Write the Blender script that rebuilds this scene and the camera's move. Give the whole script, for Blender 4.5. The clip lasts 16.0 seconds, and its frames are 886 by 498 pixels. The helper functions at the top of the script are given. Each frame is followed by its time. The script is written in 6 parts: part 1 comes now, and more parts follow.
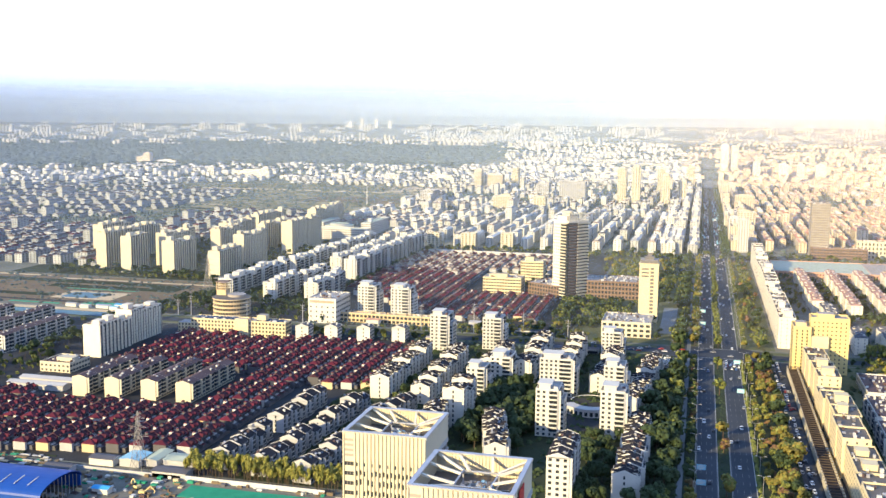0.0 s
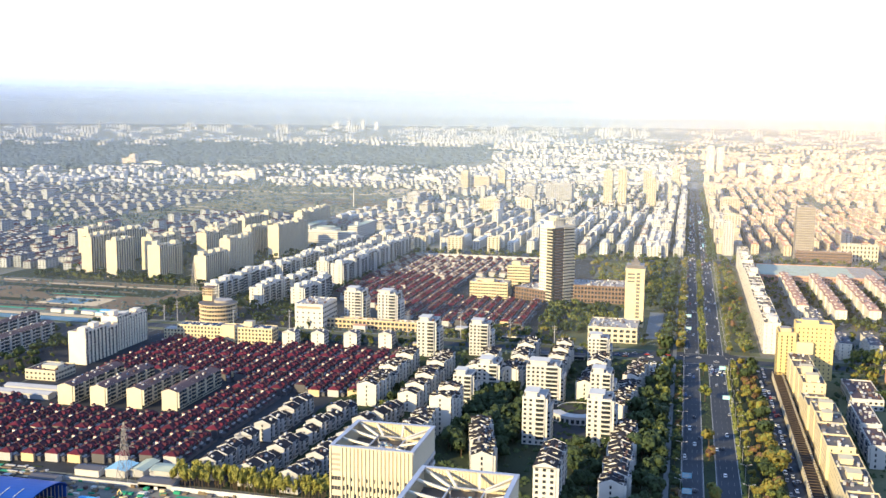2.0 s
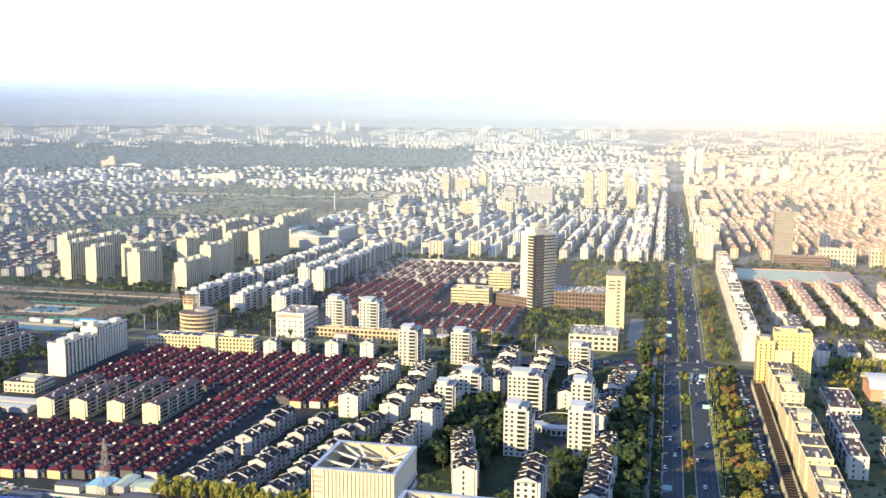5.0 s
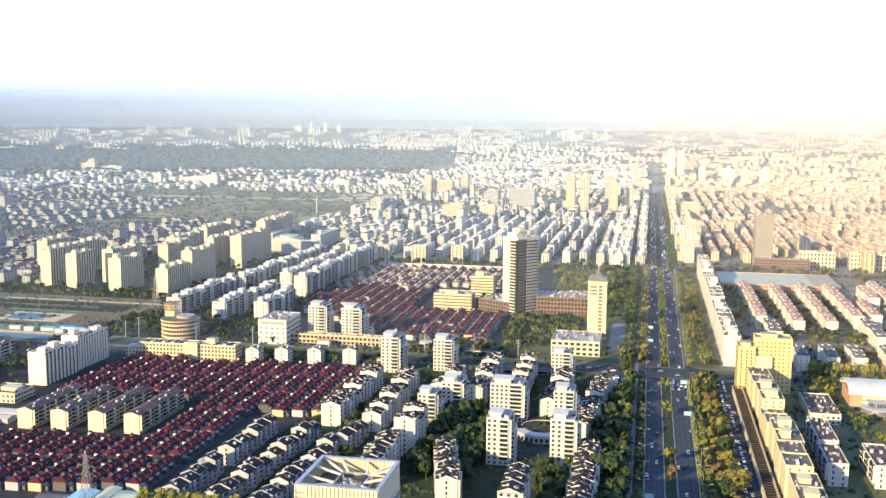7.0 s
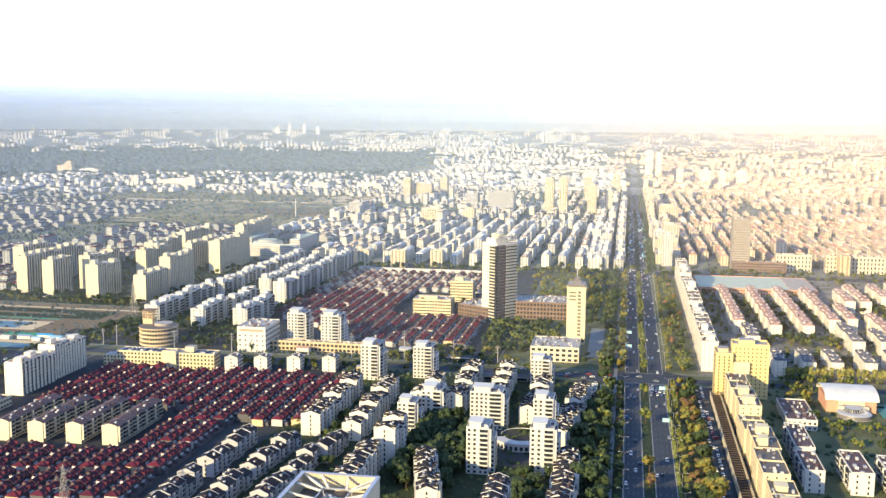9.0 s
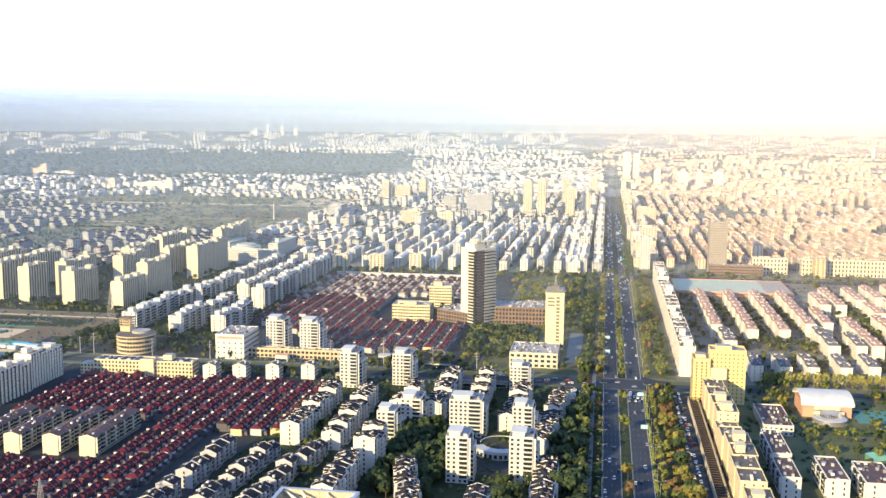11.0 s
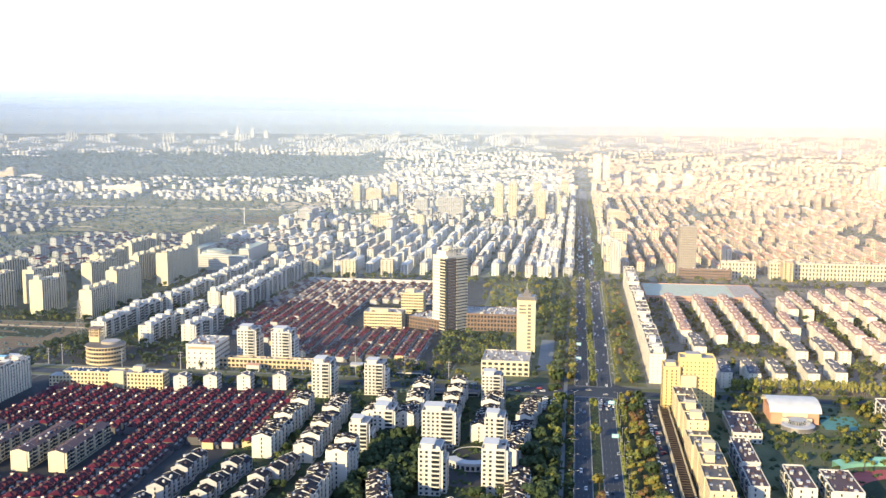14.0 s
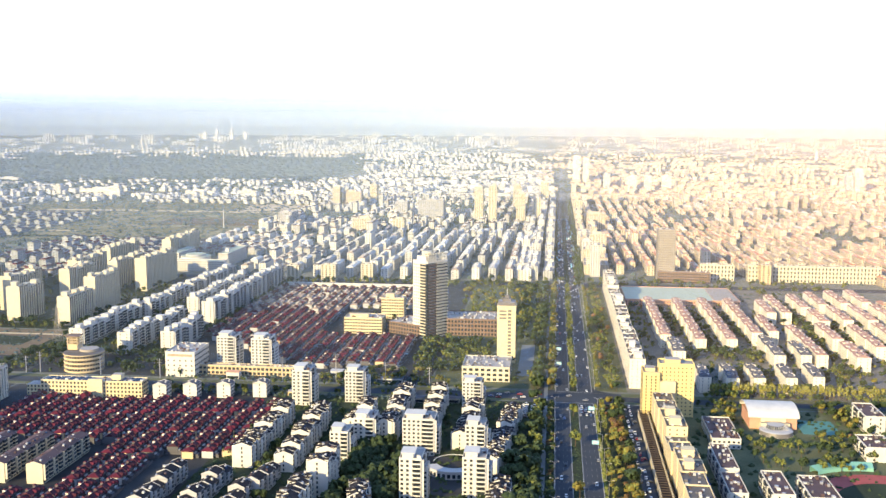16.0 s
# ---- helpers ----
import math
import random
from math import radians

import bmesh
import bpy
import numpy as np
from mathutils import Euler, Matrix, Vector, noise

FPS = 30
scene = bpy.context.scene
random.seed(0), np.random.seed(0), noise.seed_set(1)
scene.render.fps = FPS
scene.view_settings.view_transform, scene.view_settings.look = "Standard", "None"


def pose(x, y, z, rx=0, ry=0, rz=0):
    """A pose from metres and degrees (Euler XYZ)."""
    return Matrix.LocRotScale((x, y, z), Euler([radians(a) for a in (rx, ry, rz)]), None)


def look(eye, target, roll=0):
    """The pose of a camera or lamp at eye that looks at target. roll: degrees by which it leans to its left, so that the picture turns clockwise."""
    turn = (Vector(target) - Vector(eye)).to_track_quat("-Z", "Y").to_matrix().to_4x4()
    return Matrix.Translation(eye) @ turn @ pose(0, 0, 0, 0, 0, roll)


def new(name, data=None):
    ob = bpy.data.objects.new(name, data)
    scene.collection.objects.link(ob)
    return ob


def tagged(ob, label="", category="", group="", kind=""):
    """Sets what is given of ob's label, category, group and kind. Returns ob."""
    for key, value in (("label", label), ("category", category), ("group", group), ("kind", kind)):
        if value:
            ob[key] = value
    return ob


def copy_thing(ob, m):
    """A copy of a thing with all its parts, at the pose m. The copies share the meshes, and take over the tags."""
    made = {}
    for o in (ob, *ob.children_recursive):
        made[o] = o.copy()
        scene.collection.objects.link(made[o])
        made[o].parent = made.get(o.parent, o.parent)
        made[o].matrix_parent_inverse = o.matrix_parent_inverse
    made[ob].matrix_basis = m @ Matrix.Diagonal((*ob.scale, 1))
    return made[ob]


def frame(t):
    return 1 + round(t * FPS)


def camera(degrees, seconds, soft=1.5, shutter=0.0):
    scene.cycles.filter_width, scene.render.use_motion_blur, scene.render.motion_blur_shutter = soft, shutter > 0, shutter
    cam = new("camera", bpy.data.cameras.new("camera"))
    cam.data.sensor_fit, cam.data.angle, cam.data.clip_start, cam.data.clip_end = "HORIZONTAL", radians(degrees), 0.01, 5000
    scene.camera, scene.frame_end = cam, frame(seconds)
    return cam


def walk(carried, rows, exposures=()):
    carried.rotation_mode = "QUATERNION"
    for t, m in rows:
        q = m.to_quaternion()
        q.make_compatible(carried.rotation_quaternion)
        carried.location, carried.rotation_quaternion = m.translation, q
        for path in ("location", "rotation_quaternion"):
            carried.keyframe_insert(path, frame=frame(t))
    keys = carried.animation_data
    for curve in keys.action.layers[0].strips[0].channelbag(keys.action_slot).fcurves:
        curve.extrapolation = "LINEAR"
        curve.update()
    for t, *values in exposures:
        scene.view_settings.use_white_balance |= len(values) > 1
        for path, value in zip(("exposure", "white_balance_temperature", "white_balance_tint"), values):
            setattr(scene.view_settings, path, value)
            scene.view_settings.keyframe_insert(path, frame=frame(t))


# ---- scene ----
cam = camera(47.52, 16.0, soft=1.5)
PATH = [
    (0.0, (0, 0, 195.5), 82.492, -0.476, 14.473),
    (2.0, (0, 0, 200.9), 82.495, -0.506, 13.717),
    (4.0, (0, 0, 206.4), 82.477, -0.493, 13.047),
    (6.0, (0, 0, 212.1), 82.474, -0.460, 12.163),
    (8.0, (0, 0, 218.0), 82.492, -0.421, 11.043),
    (10.0, (0, 0, 224.0), 82.514, -0.381, 9.818),
    (12.0, (0, 0, 229.7), 82.525, -0.341, 8.642),
    (14.0, (0, 0, 235.2), 82.521, -0.299, 7.571),
    (16.0, (0, 0, 240.9), 82.528, -0.260, 6.430),
]
EXPOSURE = 0.9
walk(cam, [(t, pose(*p, a, b, c)) for t, p, a, b, c in PATH], [(0.0, EXPOSURE, 6560, 13), (16.0, EXPOSURE, 6560, 13)])

# ---- light: low evening sun from behind, a little from the west side ----
SUN_EL, SUN_AZ = 16.5, 212.0          # degrees; azimuth clockwise from +y
to_sun = Vector((math.sin(radians(SUN_AZ)) * math.cos(radians(SUN_EL)), math.cos(radians(SUN_AZ)) * math.cos(radians(SUN_EL)), math.sin(radians(SUN_EL))))
sun = new("sun", bpy.data.lights.new("sun", "SUN"))
sun.data.energy, sun.data.angle, sun.data.color = 4.8, radians(0.6), (1.0, 0.8, 0.42)
sun.matrix_world = look((0, 0, 600), Vector((0, 0, 600)) - to_sun)
world = bpy.data.worlds.new("sky")
scene.world = world
world.use_nodes = True
sky = world.node_tree.nodes.new("ShaderNodeTexSky")
sky.sky_type, sky.sun_disc = "NISHITA", False
sky.sun_elevation, sky.sun_rotation = radians(SUN_EL), radians(SUN_AZ)
sky.air_density, sky.dust_density, sky.ozone_density = 1.0, 0.5, 2.5
back = world.node_tree.nodes["Background"]
back.inputs["Strength"].default_value = 0.082
wn, wl = world.node_tree.nodes, world.node_tree.links
milk = wn.new("ShaderNodeMix")          # thin milky cloud over the whole sky, thickening to white haze low down
milk.data_type = "RGBA"
milk.inputs["B"].default_value = (3.9, 7.0, 13.8, 1)
milk.inputs["Factor"].default_value = 0.46
glow = wn.new("ShaderNodeMix")
glow.data_type = "RGBA"
glow.inputs["B"].default_value = (7.6, 9.4, 13.5, 1)
where, split, low = wn.new("ShaderNodeTexCoord"), wn.new("ShaderNodeSeparateXYZ"), wn.new("ShaderNodeMapRange")
low.interpolation_type = "SMOOTHSTEP"
low.inputs["From Min"].default_value, low.inputs["From Max"].default_value = 0.08, 0.34
low.inputs["To Min"].default_value, low.inputs["To Max"].default_value = 1.0, 0.0
wl.new(where.outputs["Generated"], split.inputs[0])
wl.new(split.outputs["Z"], low.inputs["Value"])
wl.new(low.outputs["Result"], glow.inputs["Factor"])
wl.new(sky.outputs["Color"], milk.inputs["A"])
wl.new(milk.outputs["Result"], glow.inputs["A"])
wl.new(glow.outputs["Result"], back.inputs["Color"])


# ---- materials ----
def material(name, colour, rough=0.7, vary=0.25, scale=0.15, fine=3.0, metal=0.0, bump=0.0, per_object=0.0, per_island=0.0, tint=None, spec=0.3):
    """Two scales of noise over a base colour, with optional variation from thing to thing and piece to piece."""
    m = bpy.data.materials.new(name)
    m.use_nodes = True
    t = m.node_tree
    n, l = t.nodes, t.links
    p = n["Principled BSDF"]
    p.inputs["Roughness"].default_value, p.inputs["Metallic"].default_value = rough, metal
    p.inputs["Specular IOR Level"].default_value = spec
    geo = n.new("ShaderNodeNewGeometry")
    big, small = n.new("ShaderNodeTexNoise"), n.new("ShaderNodeTexNoise")
    for node, s in ((big, scale), (small, fine)):
        node.inputs["Scale"].default_value, node.inputs["Detail"].default_value = s, 4
        l.new(geo.outputs["Position"], node.inputs["Vector"])
    add = n.new("ShaderNodeMath")
    add.operation = "MULTIPLY_ADD"
    l.new(small.outputs["Fac"], add.inputs[0])
    add.inputs[1].default_value = 0.6
    l.new(big.outputs["Fac"], add.inputs[2])
    value = add.outputs[0]
    for amount, kind in ((per_object, "o"), (per_island, "i")):
        if amount:
            src = n.new("ShaderNodeObjectInfo").outputs["Random"] if kind == "o" else geo.outputs["Random Per Island"]
            a = n.new("ShaderNodeMath")
            a.operation = "MULTIPLY_ADD"
            l.new(src, a.inputs[0])
            a.inputs[1].default_value = amount
            l.new(value, a.inputs[2])
            value = a.outputs[0]
    low, high = 0.8 - vary * 0 - 0.35, 0.8 + 0.35 + per_object + per_island
    ramp = n.new("ShaderNodeMapRange")
    ramp.inputs["From Min"].default_value, ramp.inputs["From Max"].default_value = low, high
    l.new(value, ramp.inputs["Value"])
    mix = n.new("ShaderNodeMix")
    mix.data_type = "RGBA"
    c = Vector(colour)
    other = Vector(tint) if tint else c * (1 + vary)
    mix.inputs["A"].default_value = (*(c * (1 - vary)), 1)
    mix.inputs["B"].default_value = (*other, 1)
    l.new(ramp.outputs["Result"], mix.inputs["Factor"])
    l.new(mix.outputs["Result"], p.inputs["Base Color"])
    if bump:
        b = n.new("ShaderNodeBump")
        b.inputs["Strength"].default_value, b.inputs["Distance"].default_value = bump, 0.3
        l.new(small.outputs["Fac"], b.inputs["Height"])
        l.new(b.outputs["Normal"], p.inputs["Normal"])
    return m


M = {}
for key, args in dict(
    white=dict(colour=(0.57, 0.555, 0.51), vary=0.14, per_object=0.25), cream=dict(colour=(0.56, 0.51, 0.385), vary=0.12, per_object=0.3),
    sand=dict(colour=(0.6, 0.53, 0.38), vary=0.08, scale=0.08, fine=1.5), deck=dict(colour=(0.13, 0.115, 0.1), vary=0.3, fine=0.8), yellow=dict(colour=(0.66, 0.52, 0.24), vary=0.08), tan=dict(colour=(0.56, 0.44, 0.27), vary=0.12), brown=dict(colour=(0.19, 0.13, 0.1), vary=0.2),
    # shade: grey wall with the darkness of its shaded sides put into the colour
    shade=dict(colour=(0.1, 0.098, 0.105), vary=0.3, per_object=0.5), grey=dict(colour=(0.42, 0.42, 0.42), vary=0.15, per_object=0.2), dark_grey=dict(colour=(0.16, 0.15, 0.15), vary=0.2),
    # dim: far house colour with shade and blue haze put into it
    pale=dict(colour=(0.46, 0.48, 0.48), vary=0.35, per_island=1.2, tint=(0.74, 0.72, 0.66)), ivory=dict(colour=(0.72, 0.66, 0.54), vary=0.1, per_object=0.25), roof_tan=dict(colour=(0.3, 0.23, 0.18), vary=0.3, fine=1.2, per_island=0.4), iron=dict(colour=(0.2, 0.2, 0.21), rough=0.5, metal=0.3, vary=0.2), dim=dict(colour=(0.2, 0.23, 0.26), vary=0.3, per_island=1.0, tint=(0.48, 0.5, 0.5)), roof_pale=dict(colour=(0.44, 0.28, 0.2), vary=0.25, per_island=0.5), salmon=dict(colour=(0.52, 0.29, 0.2), vary=0.2), warm=dict(colour=(0.5, 0.41, 0.31), vary=0.3, per_island=1.0, tint=(0.76, 0.66, 0.5)),
    glass=dict(colour=(0.024, 0.03, 0.038), rough=0.3, vary=0.4, per_island=0.8, spec=0.25), blue_glass=dict(colour=(0.05, 0.09, 0.13), rough=0.1, vary=0.3, per_island=0.5, spec=0.7),
    roof_dark=dict(colour=(0.034, 0.031, 0.034), rough=0.85, spec=0.12, vary=0.35, fine=1.2, per_object=0.3), roof_brown=dict(colour=(0.1, 0.062, 0.06), vary=0.3, fine=1.5, per_object=0.3),
    roof_red=dict(colour=(0.092, 0.009, 0.019), vary=0.55, fine=1.2, per_object=0.5, rough=0.6), roof_orange=dict(colour=(0.44, 0.21, 0.13), vary=0.35, fine=1.0, per_island=0.5),
    roof_wine=dict(colour=(0.036, 0.009, 0.016), vary=0.45, fine=1.2, per_object=0.7, rough=0.7, tint=(0.085, 0.012, 0.022)), roof_rose=dict(colour=(0.33, 0.2, 0.165), vary=0.3, fine=1.0, per_object=0.3), roof_flat=dict(colour=(0.33, 0.31, 0.29), vary=0.3, fine=0.8, per_object=0.4), roof_grey=dict(colour=(0.1, 0.1, 0.115), vary=0.3, fine=0.8, per_island=0.5),
    mint=dict(colour=(0.2, 0.43, 0.34), vary=0.15, rough=0.7), teal=dict(colour=(0.42, 0.47, 0.37), vary=0.15, rough=0.9, spec=0.1), blue=dict(colour=(0.01, 0.065, 0.32), vary=0.15, rough=0.45), steel=dict(colour=(0.5, 0.5, 0.52), rough=0.4, metal=0.6, vary=0.2),
    red=dict(colour=(0.5, 0.04, 0.03), vary=0.15), sign_blue=dict(colour=(0.05, 0.35, 0.65), vary=0.1), solar=dict(colour=(0.03, 0.05, 0.1), rough=0.2, vary=0.3, per_island=0.3),
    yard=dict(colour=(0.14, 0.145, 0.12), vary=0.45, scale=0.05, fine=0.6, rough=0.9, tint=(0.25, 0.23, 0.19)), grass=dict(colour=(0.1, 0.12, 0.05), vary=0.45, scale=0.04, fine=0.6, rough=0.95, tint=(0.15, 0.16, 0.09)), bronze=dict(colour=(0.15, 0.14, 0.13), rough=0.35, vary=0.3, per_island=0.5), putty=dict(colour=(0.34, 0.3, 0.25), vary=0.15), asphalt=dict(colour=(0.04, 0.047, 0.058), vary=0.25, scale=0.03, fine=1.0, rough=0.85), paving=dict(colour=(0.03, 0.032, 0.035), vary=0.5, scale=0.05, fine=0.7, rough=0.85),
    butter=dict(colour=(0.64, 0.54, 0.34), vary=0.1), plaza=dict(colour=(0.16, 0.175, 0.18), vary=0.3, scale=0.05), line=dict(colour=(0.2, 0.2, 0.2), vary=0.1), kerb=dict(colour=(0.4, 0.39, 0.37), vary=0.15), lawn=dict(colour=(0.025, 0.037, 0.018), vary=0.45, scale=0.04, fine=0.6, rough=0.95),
    soil=dict(colour=(0.25, 0.17, 0.11), vary=0.45, scale=0.03, fine=0.3, rough=0.95, tint=(0.2, 0.16, 0.1)), field=dict(colour=(0.19, 0.205, 0.1), vary=0.5, scale=0.012, fine=0.1, rough=0.95, tint=(0.36, 0.31, 0.19)),
    town_ground=dict(colour=(0.12, 0.14, 0.11), vary=0.4, scale=0.01, fine=0.25, rough=0.95, tint=(0.24, 0.24, 0.2)), net=dict(colour=(0.02, 0.27, 0.15), vary=0.25),
    water=dict(colour=(0.05, 0.08, 0.09), rough=0.05, vary=0.2, spec=0.5), pool=dict(colour=(0.1, 0.2, 0.26), rough=0.6, vary=0.25, spec=0.2), track=dict(colour=(0.36, 0.08, 0.07), vary=0.2), court=dict(colour=(0.08, 0.22, 0.2), vary=0.2),
    leaf_lime=dict(colour=(0.17, 0.17, 0.03), vary=0.4, per_island=0.9, rough=0.8, tint=(0.4, 0.36, 0.08)), bark=dict(colour=(0.09, 0.065, 0.045), vary=0.3), leaf_dark=dict(colour=(0.037, 0.058, 0.022), vary=0.5, per_island=0.9, rough=0.8), leaf_olive=dict(colour=(0.11, 0.135, 0.03), vary=0.45, per_island=0.9, rough=0.8, tint=(0.225, 0.24, 0.06)),
    # leaf_far: foliage blued in its own colour to stand in for distance haze
    leaf_gold=dict(colour=(0.13, 0.115, 0.022), vary=0.45, per_island=0.9, rough=0.8, tint=(0.25, 0.205, 0.045)), leaf_rust=dict(colour=(0.15, 0.085, 0.045), vary=0.35, per_island=0.9, rough=0.8), leaf_far=dict(colour=(0.065, 0.092, 0.088), vary=0.4, per_island=0.8, rough=0.9),
    car_white=dict(colour=(0.75, 0.75, 0.74), vary=0.04, rough=0.3, spec=0.5), car_grey=dict(colour=(0.3, 0.31, 0.33), vary=0.05, rough=0.3, spec=0.5), car_black=dict(colour=(0.03, 0.03, 0.035), vary=0.1, rough=0.25, spec=0.5),
    car_blue=dict(colour=(0.05, 0.12, 0.3), vary=0.05, rough=0.3, spec=0.5), car_red=dict(colour=(0.35, 0.03, 0.03), vary=0.05, rough=0.3, spec=0.5), tyre=dict(colour=(0.02, 0.02, 0.02), vary=0.2),
    bus_cyan=dict(colour=(0.25, 0.5, 0.62), vary=0.05, rough=0.35)).items():
    M[key] = material(key, **args)


# thin upright sheets that stand in for evening haze: distance, share of light that each one scatters, and how high it
# reaches before it thins out
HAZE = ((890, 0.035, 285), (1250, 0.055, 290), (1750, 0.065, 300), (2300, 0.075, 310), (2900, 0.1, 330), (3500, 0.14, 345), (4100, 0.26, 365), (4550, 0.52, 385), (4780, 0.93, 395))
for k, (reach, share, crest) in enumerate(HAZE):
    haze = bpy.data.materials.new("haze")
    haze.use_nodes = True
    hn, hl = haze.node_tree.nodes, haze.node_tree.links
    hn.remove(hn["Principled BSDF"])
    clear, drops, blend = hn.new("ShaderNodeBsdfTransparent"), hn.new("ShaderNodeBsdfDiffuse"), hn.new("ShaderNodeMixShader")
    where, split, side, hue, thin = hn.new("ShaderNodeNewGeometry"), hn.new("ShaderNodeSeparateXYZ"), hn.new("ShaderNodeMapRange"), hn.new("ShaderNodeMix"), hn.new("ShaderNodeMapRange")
    # haze light tinted into the sheet: blue on the left, warm on the right
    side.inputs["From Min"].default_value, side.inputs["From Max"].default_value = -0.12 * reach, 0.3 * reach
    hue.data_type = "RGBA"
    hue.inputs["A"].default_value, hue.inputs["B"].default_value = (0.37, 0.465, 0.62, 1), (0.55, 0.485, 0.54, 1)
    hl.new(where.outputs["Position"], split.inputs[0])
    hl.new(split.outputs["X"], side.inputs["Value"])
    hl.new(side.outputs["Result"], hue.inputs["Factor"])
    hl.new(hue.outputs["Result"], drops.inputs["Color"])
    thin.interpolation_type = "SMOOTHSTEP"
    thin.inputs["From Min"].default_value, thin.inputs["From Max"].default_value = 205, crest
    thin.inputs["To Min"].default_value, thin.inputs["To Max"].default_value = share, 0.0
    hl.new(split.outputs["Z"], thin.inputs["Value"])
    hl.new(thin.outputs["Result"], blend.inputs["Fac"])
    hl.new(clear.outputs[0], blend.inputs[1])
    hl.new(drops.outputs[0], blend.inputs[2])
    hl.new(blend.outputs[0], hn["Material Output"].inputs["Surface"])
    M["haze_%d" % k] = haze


# ---- mesh helpers ----
class Geo:
    """Collects boxes, prisms and faces, each with a material key, into one mesh."""

    def __init__(self):
        self.v, self.f, self.m, self.keys = [], [], [], []

    def face(self, pts, key):
        if key not in self.keys:
            self.keys.append(key)
        i = len(self.v)
        self.v += [tuple(p) for p in pts]
        self.f.append(tuple(range(i, i + len(pts))))
        self.m.append(self.keys.index(key))

    def hull(self, pts, faces, key):
        if key not in self.keys:
            self.keys.append(key)
        i = len(self.v)
        self.v += [tuple(p) for p in pts]
        self.f += [tuple(i + j for j in f) for f in faces]
        self.m += [self.keys.index(key)] * len(faces)

    def box(self, x0, y0, z0, x1, y1, z1, key, top=None):
        p = [(x0, y0, z0), (x1, y0, z0), (x1, y1, z0), (x0, y1, z0), (x0, y0, z1), (x1, y0, z1), (x1, y1, z1), (x0, y1, z1)]
        sides = [(0, 1, 5, 4), (1, 2, 6, 5), (2, 3, 7, 6), (3, 0, 4, 7), (3, 2, 1, 0)]
        if top:
            self.hull(p, sides, key)
            self.face(p[4:], top)
        else:
            self.hull(p, sides + [(4, 5, 6, 7)], key)

    def roof(self, x0, y0, x1, y1, z, rise, key, hip=0.0, over=0.4, gable=None, along="y"):
        """A pitched roof with a solid underside; hip is how far the ridge stops short of each end."""
        if along == "x":
            r = Geo()
            r.roof(y0, x0, y1, x1, z, rise, key, hip, over, gable)
            i = len(self.v)
            self.v += [(b, a, c) for a, b, c in r.v]
            for f, k in zip(r.f, r.m):
                if r.keys[k] not in self.keys:
                    self.keys.append(r.keys[k])
                self.f.append(tuple(i + j for j in reversed(f)))
                self.m.append(self.keys.index(r.keys[k]))
            return
        x0, x1, y0, y1 = x0 - over, x1 + over, y0 - over, y1 + over
        xm, zt = (x0 + x1) / 2, z + rise
        p = [(x0, y0, z), (x1, y0, z), (x1, y1, z), (x0, y1, z), (xm, y0 + hip, zt), (xm, y1 - hip, zt)]
        self.hull(p, [(1, 2, 5, 4), (3, 0, 4, 5), (3, 2, 1, 0)], key)
        self.hull(p, [(0, 1, 4), (2, 3, 5)], gable or key)

    def cylinder(self, x, y, z0, z1, r, key, n=16, r2=None, cap=None):
        r2 = r if r2 is None else r2
        a = [(math.cos(2 * math.pi * i / n), math.sin(2 * math.pi * i / n)) for i in range(n)]
        p = [(x + r * c, y + r * s, z0) for c, s in a] + [(x + r2 * c, y + r2 * s, z1) for c, s in a]
        self.hull(p, [(i, (i + 1) % n, n + (i + 1) % n, n + i) for i in range(n)], key)
        self.face(p[n:], cap or key)

    def vault(self, profile, x0, x1, thick, key):
        """A curved sheet: the profile of (y, z) pairs drawn out from x0 to x1."""
        n = len(profile)
        p = [(x, y, z - t) for x in (x0, x1) for t in (0, thick) for y, z in profile]
        f = []
        for i in range(n - 1):
            f += [(i, 2 * n + i, 2 * n + i + 1, i + 1), (n + i + 1, 3 * n + i + 1, 3 * n + i, n + i), (i, i + 1, n + i + 1, n + i), (2 * n + i + 1, 2 * n + i, 3 * n + i, 3 * n + i + 1)]
        f += [(0, n, 3 * n, 2 * n), (n - 1, 3 * n - 1, 4 * n - 1, 2 * n - 1)]
        self.hull(p, f, key)

    def bar(self, a, b, r, key):
        """A square bar from a to b."""
        a, b = Vector(a), Vector(b)
        d = (b - a).normalized()
        u = d.orthogonal().normalized() * r
        w = d.cross(u)
        p = [a + u, a + w, a - u, a - w, b + u, b + w, b - u, b - w]
        self.hull(p, [(0, 1, 5, 4), (1, 2, 6, 5), (2, 3, 7, 6), (3, 0, 4, 7), (3, 2, 1, 0), (4, 5, 6, 7)], key)

    def mesh(self, name):
        me = bpy.data.meshes.new(name)
        me.from_pydata(self.v, [], self.f)
        me.polygons.foreach_set("material_index", self.m)
        for k in self.keys:
            me.materials.append(M[k])
        me.update()
        return me


def part(name, geo, parent, label="", at=(0, 0, 0), turn=0.0):
    ob = new(name, geo if isinstance(geo, bpy.types.Mesh) else geo.mesh(name))
    ob.parent = parent
    ob.location, ob.rotation_euler = at, (0, 0, radians(turn))
    if label:
        ob["label"] = label
    return ob


def thing(name, x, y, label, category, group="", turn=0.0, z=0.0):
    ob = tagged(new(name), label, category, group)
    ob.empty_display_size = 0.5
    ob.location, ob.rotation_euler = (x, y, z), (0, 0, radians(turn))
    return ob


def setting(name, geo, label, kind="structure", category=""):
    return tagged(new(name, geo.mesh(name)), label, category or name.split("_")[0], kind=kind)


def stuff(name, geo, label, category):
    return tagged(new(name, geo.mesh(name)), label, category, kind="stuff")


